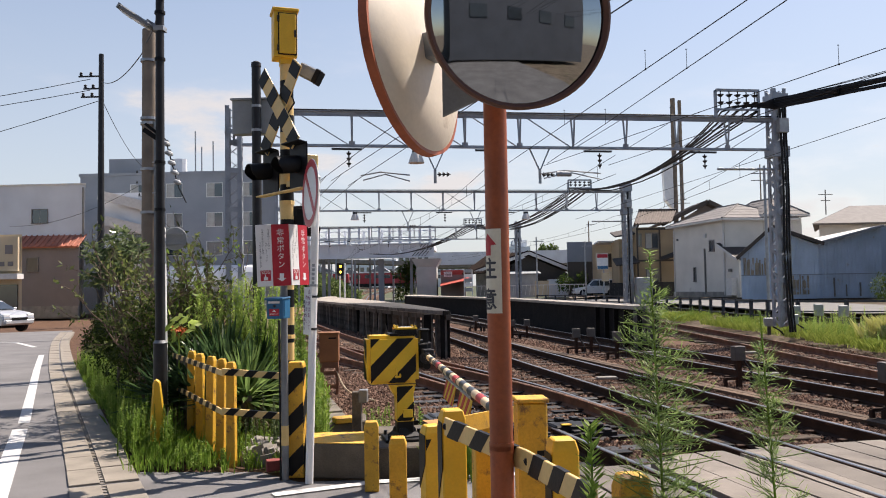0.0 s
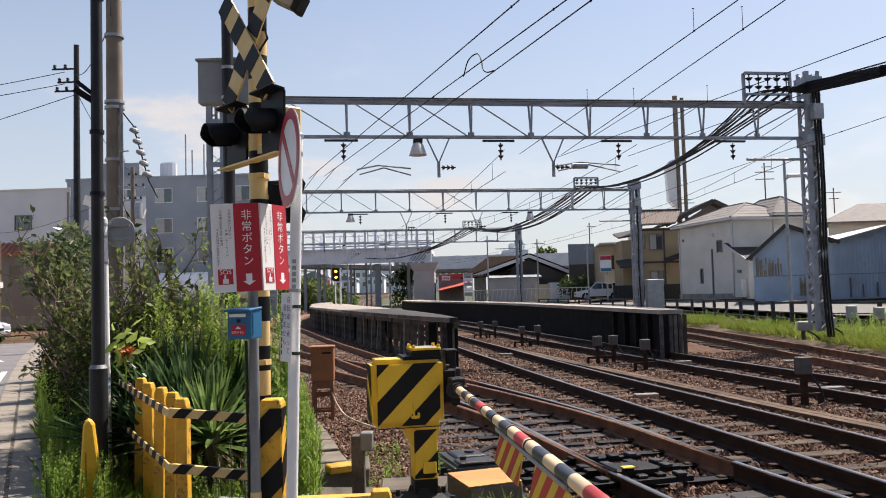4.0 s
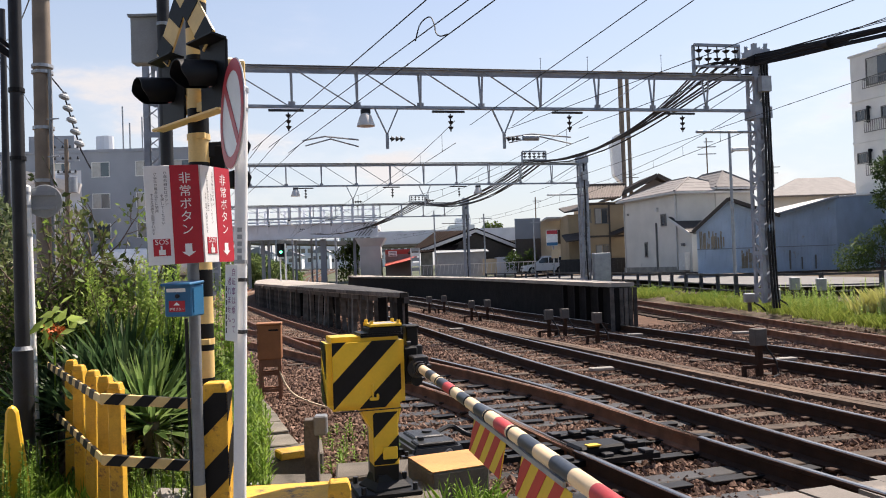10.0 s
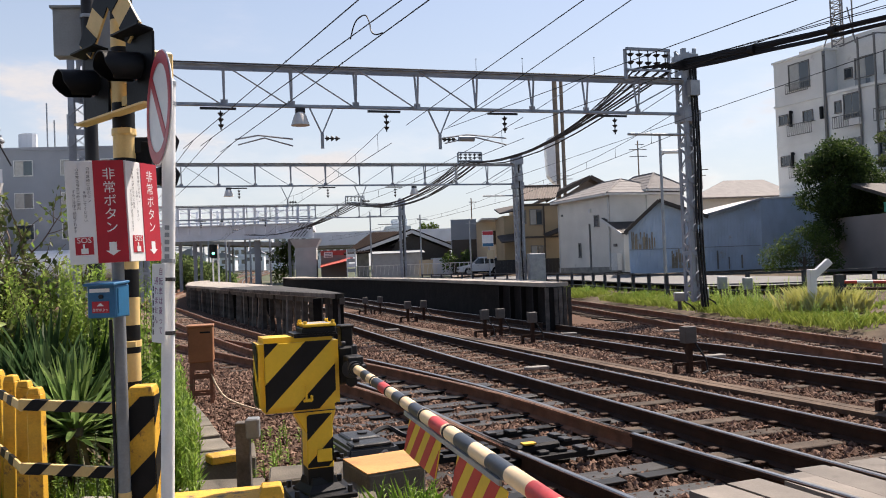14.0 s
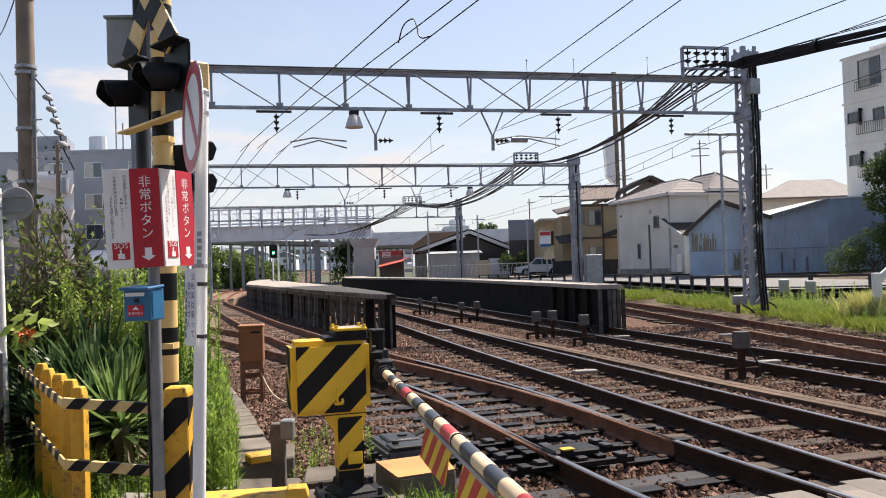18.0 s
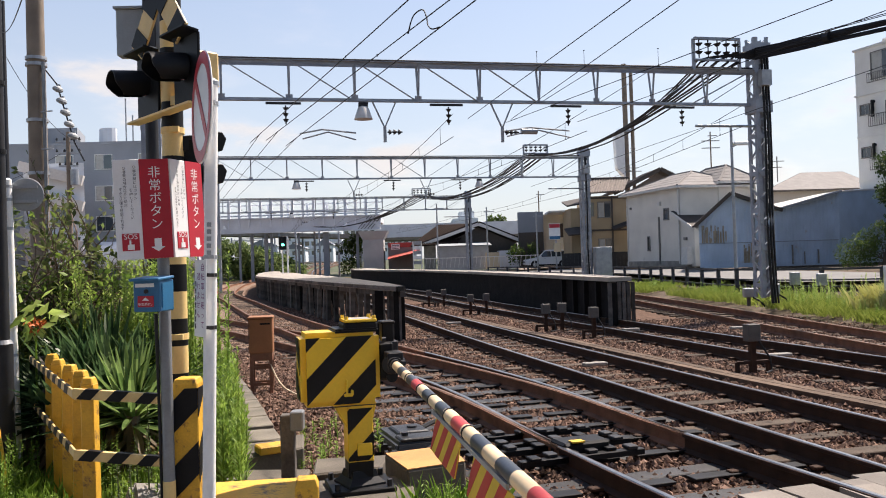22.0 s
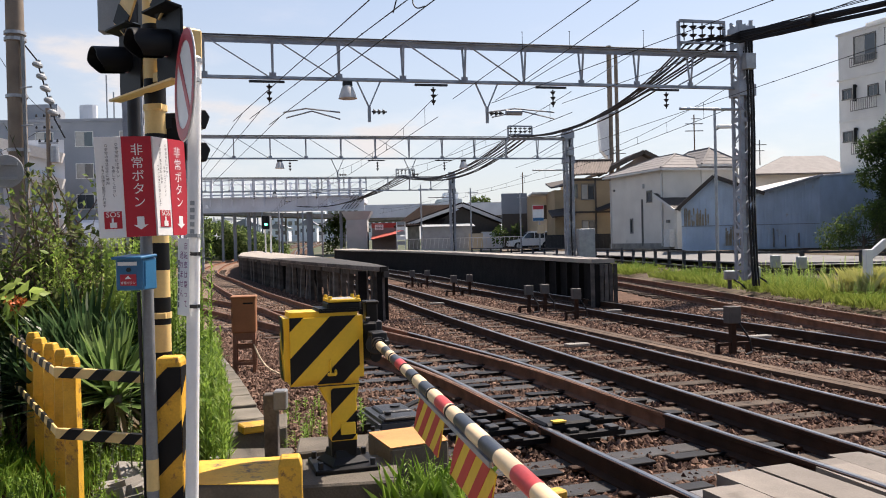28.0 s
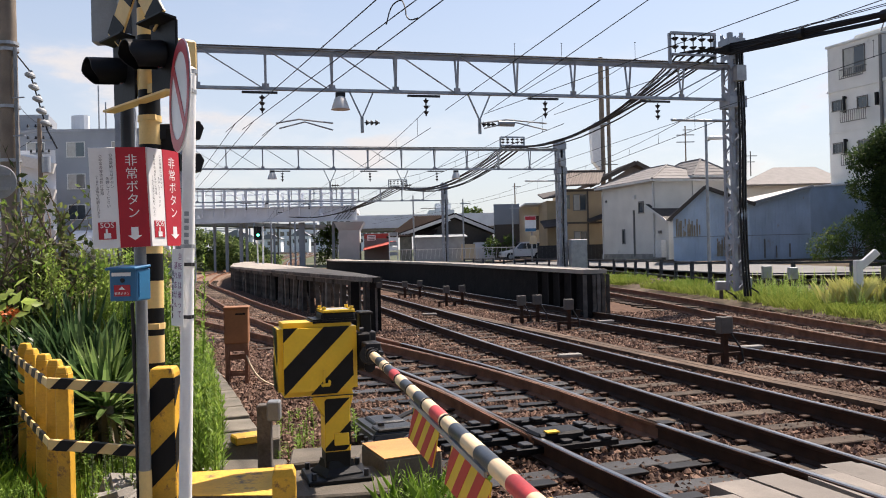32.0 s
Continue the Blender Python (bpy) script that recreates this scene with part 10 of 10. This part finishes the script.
tagged(part("ballast_stones", stones(80000, (-1.0, 9.4, 7.6, 17.0), 0.030, 1, 1.0, keep_stone), M_STONES), "crushed brown ballast stones between the sleepers", "ballast", kind="stuff")
tagged(part("ballast_stones", stones(60000, (-3.0, 7.6, 17.0, 36.0), 0.040, 2, 1.2), M_STONES), "crushed brown ballast stones further along the tracks", "ballast", kind="stuff")
tagged(part("ballast_stones", stones(26000, (9.0, 14.5, 10.0, 24.0), 0.04, 3, 1.0), M_STONES), "loose brown stones on the edge of the far bank", "ballast", kind="stuff")

# ---- departing train and far traffic ----
def train():
    t = thing("train", pose(-20, 128, 0), "scarlet electric train leaving round the far curve", "train")
    for k in range(3):
        x = -k * 19.0
        cb = part("carriage", Geo().box((x, 0, 2.15), (18.4, 2.7, 2.3)), M_TRAIN, t, "scarlet carriage", bevel=0.15, segs=2)
        part("roof", Geo().box((x, 0, 3.38), (18.0, 2.4, 0.25)), M_GALV, cb, bevel=0.1)
        part("underframe", Geo().box((x, 0, 0.75), (17.5, 2.3, 0.6)), M_BLACK, cb)
        for i in range(8):
            part("window", Geo().box((x - 7.6 + i * 2.17, -1.36, 2.55), (1.3, 0.04, 0.75)), M_GLASS, cb)
        for bx_ in (-6.2, 6.2):
            part("bogie", Geo().box((x + bx_, 0, 0.42), (3.0, 1.9, 0.8)), M_BLACK, cb)
    return t


M_FARLAND = mat("weedy_slope", (0.06, 0.075, 0.03), 0.95, vary=0.45, scale=0.35, fine=4, bump=0.3, stain=0.4, stain_color=(0.11, 0.085, 0.065), stain_scale=0.2)
tn = train()
g = Geo()
g.add([(-345, 104, -0.3), (14, 104, -0.3), (14, 181, 2.0), (-345, 181, 2.0), (-345, 189, 2.0), (14, 189, 2.0), (-345, 330, 2.6), (14, 330, 2.6)], [(0, 1, 2, 3), (3, 2, 5, 4), (4, 5, 7, 6)])
structure("far_railbed", g, M_FARLAND, "weedy ballast slope climbing towards the far curve", "railbed")
far_line = smooth_path([(-15.9, 108.0), (-17.6, 122.0), (-18.7, 136.0), (-19.0, 150.0), (-18.9, 163.0), (-20.6, 174.0), (-28.0, 182.0), (-40.0, 185.5)], 3.0)
ft = thing("railway_track", pose(0, 0, 0), "distant rusty tracks climbing round the far curve", "railway track", "", "structure")
for o in (0.0, 3.4):
    mid = offset_path(far_line, o)
    for p, q in zip(mid, mid[1:]):
        zp, zq = (max(-0.3, min(2.0, -0.3 + 2.3 * (v.y - 104) / 77)) for v in (p, q))
        d = (q - p).normalized() * 0.53
        part("track_bed", Geo().bar((p.x, p.y, zp + 0.03), (q.x, q.y, zq + 0.03), 2.3, 0.1), M_BALLAST, ft)
        for k in (-1, 1):
            part("rail", Geo().bar((p.x - d.y * k, p.y + d.x * k, zp + 0.16), (q.x - d.y * k, q.y + d.x * k, zq + 0.16), 0.09, 0.16), M_RAILTOP, ft)
oc = [car(pose(4 + 3 * i, 113.2, 5.25, 0, 0, 180), M_CARW, "white car crossing the overpass", "cars on the overpass") for i in range(2)]


def motions():
    """All that moves: the train, the cars on the overpass, the drum added to swap the signal's lamps."""
    walk(tn, [(0.0, pose(-16.9, 185.0, 2.0)), (2.5, pose(-29.9, 185.0, 2.0)), (3.5, pose(-36.0, 185.0, 2.0)), (32.0, pose(-320.0, 185.0, 2.0))])
    for i, c in enumerate(oc):
        walk(c, [(0.0, pose(13 + 5.2 * i, 115.0, 5.2, 0, 0, 0)), (5.0, pose(-5 + 5.2 * i, 115.0, 5.2, 0, 0, 0)), (11.0, pose(-26 + 5.2 * i, 115.0, 6.25, 0, 0, 0)), (32.0, pose(-98 + 5.2 * i, 115.0, 6.25, 0, 0, 0))])
    walk(drum, [(0.0, pose(-0.28, -0.06, 2.05)), (8.9, pose(-0.28, -0.06, 2.05)), (9.2, pose(-0.28, -0.06, 2.05, 0, 0, 60)), (9.5, pose(-0.28, -0.06, 2.05, 0, 0, 120)), (9.8, pose(-0.28, -0.06, 2.05, 0, 0, 180)), (32.0, pose(-0.28, -0.06, 2.05, 0, 0, 180))])


motions()
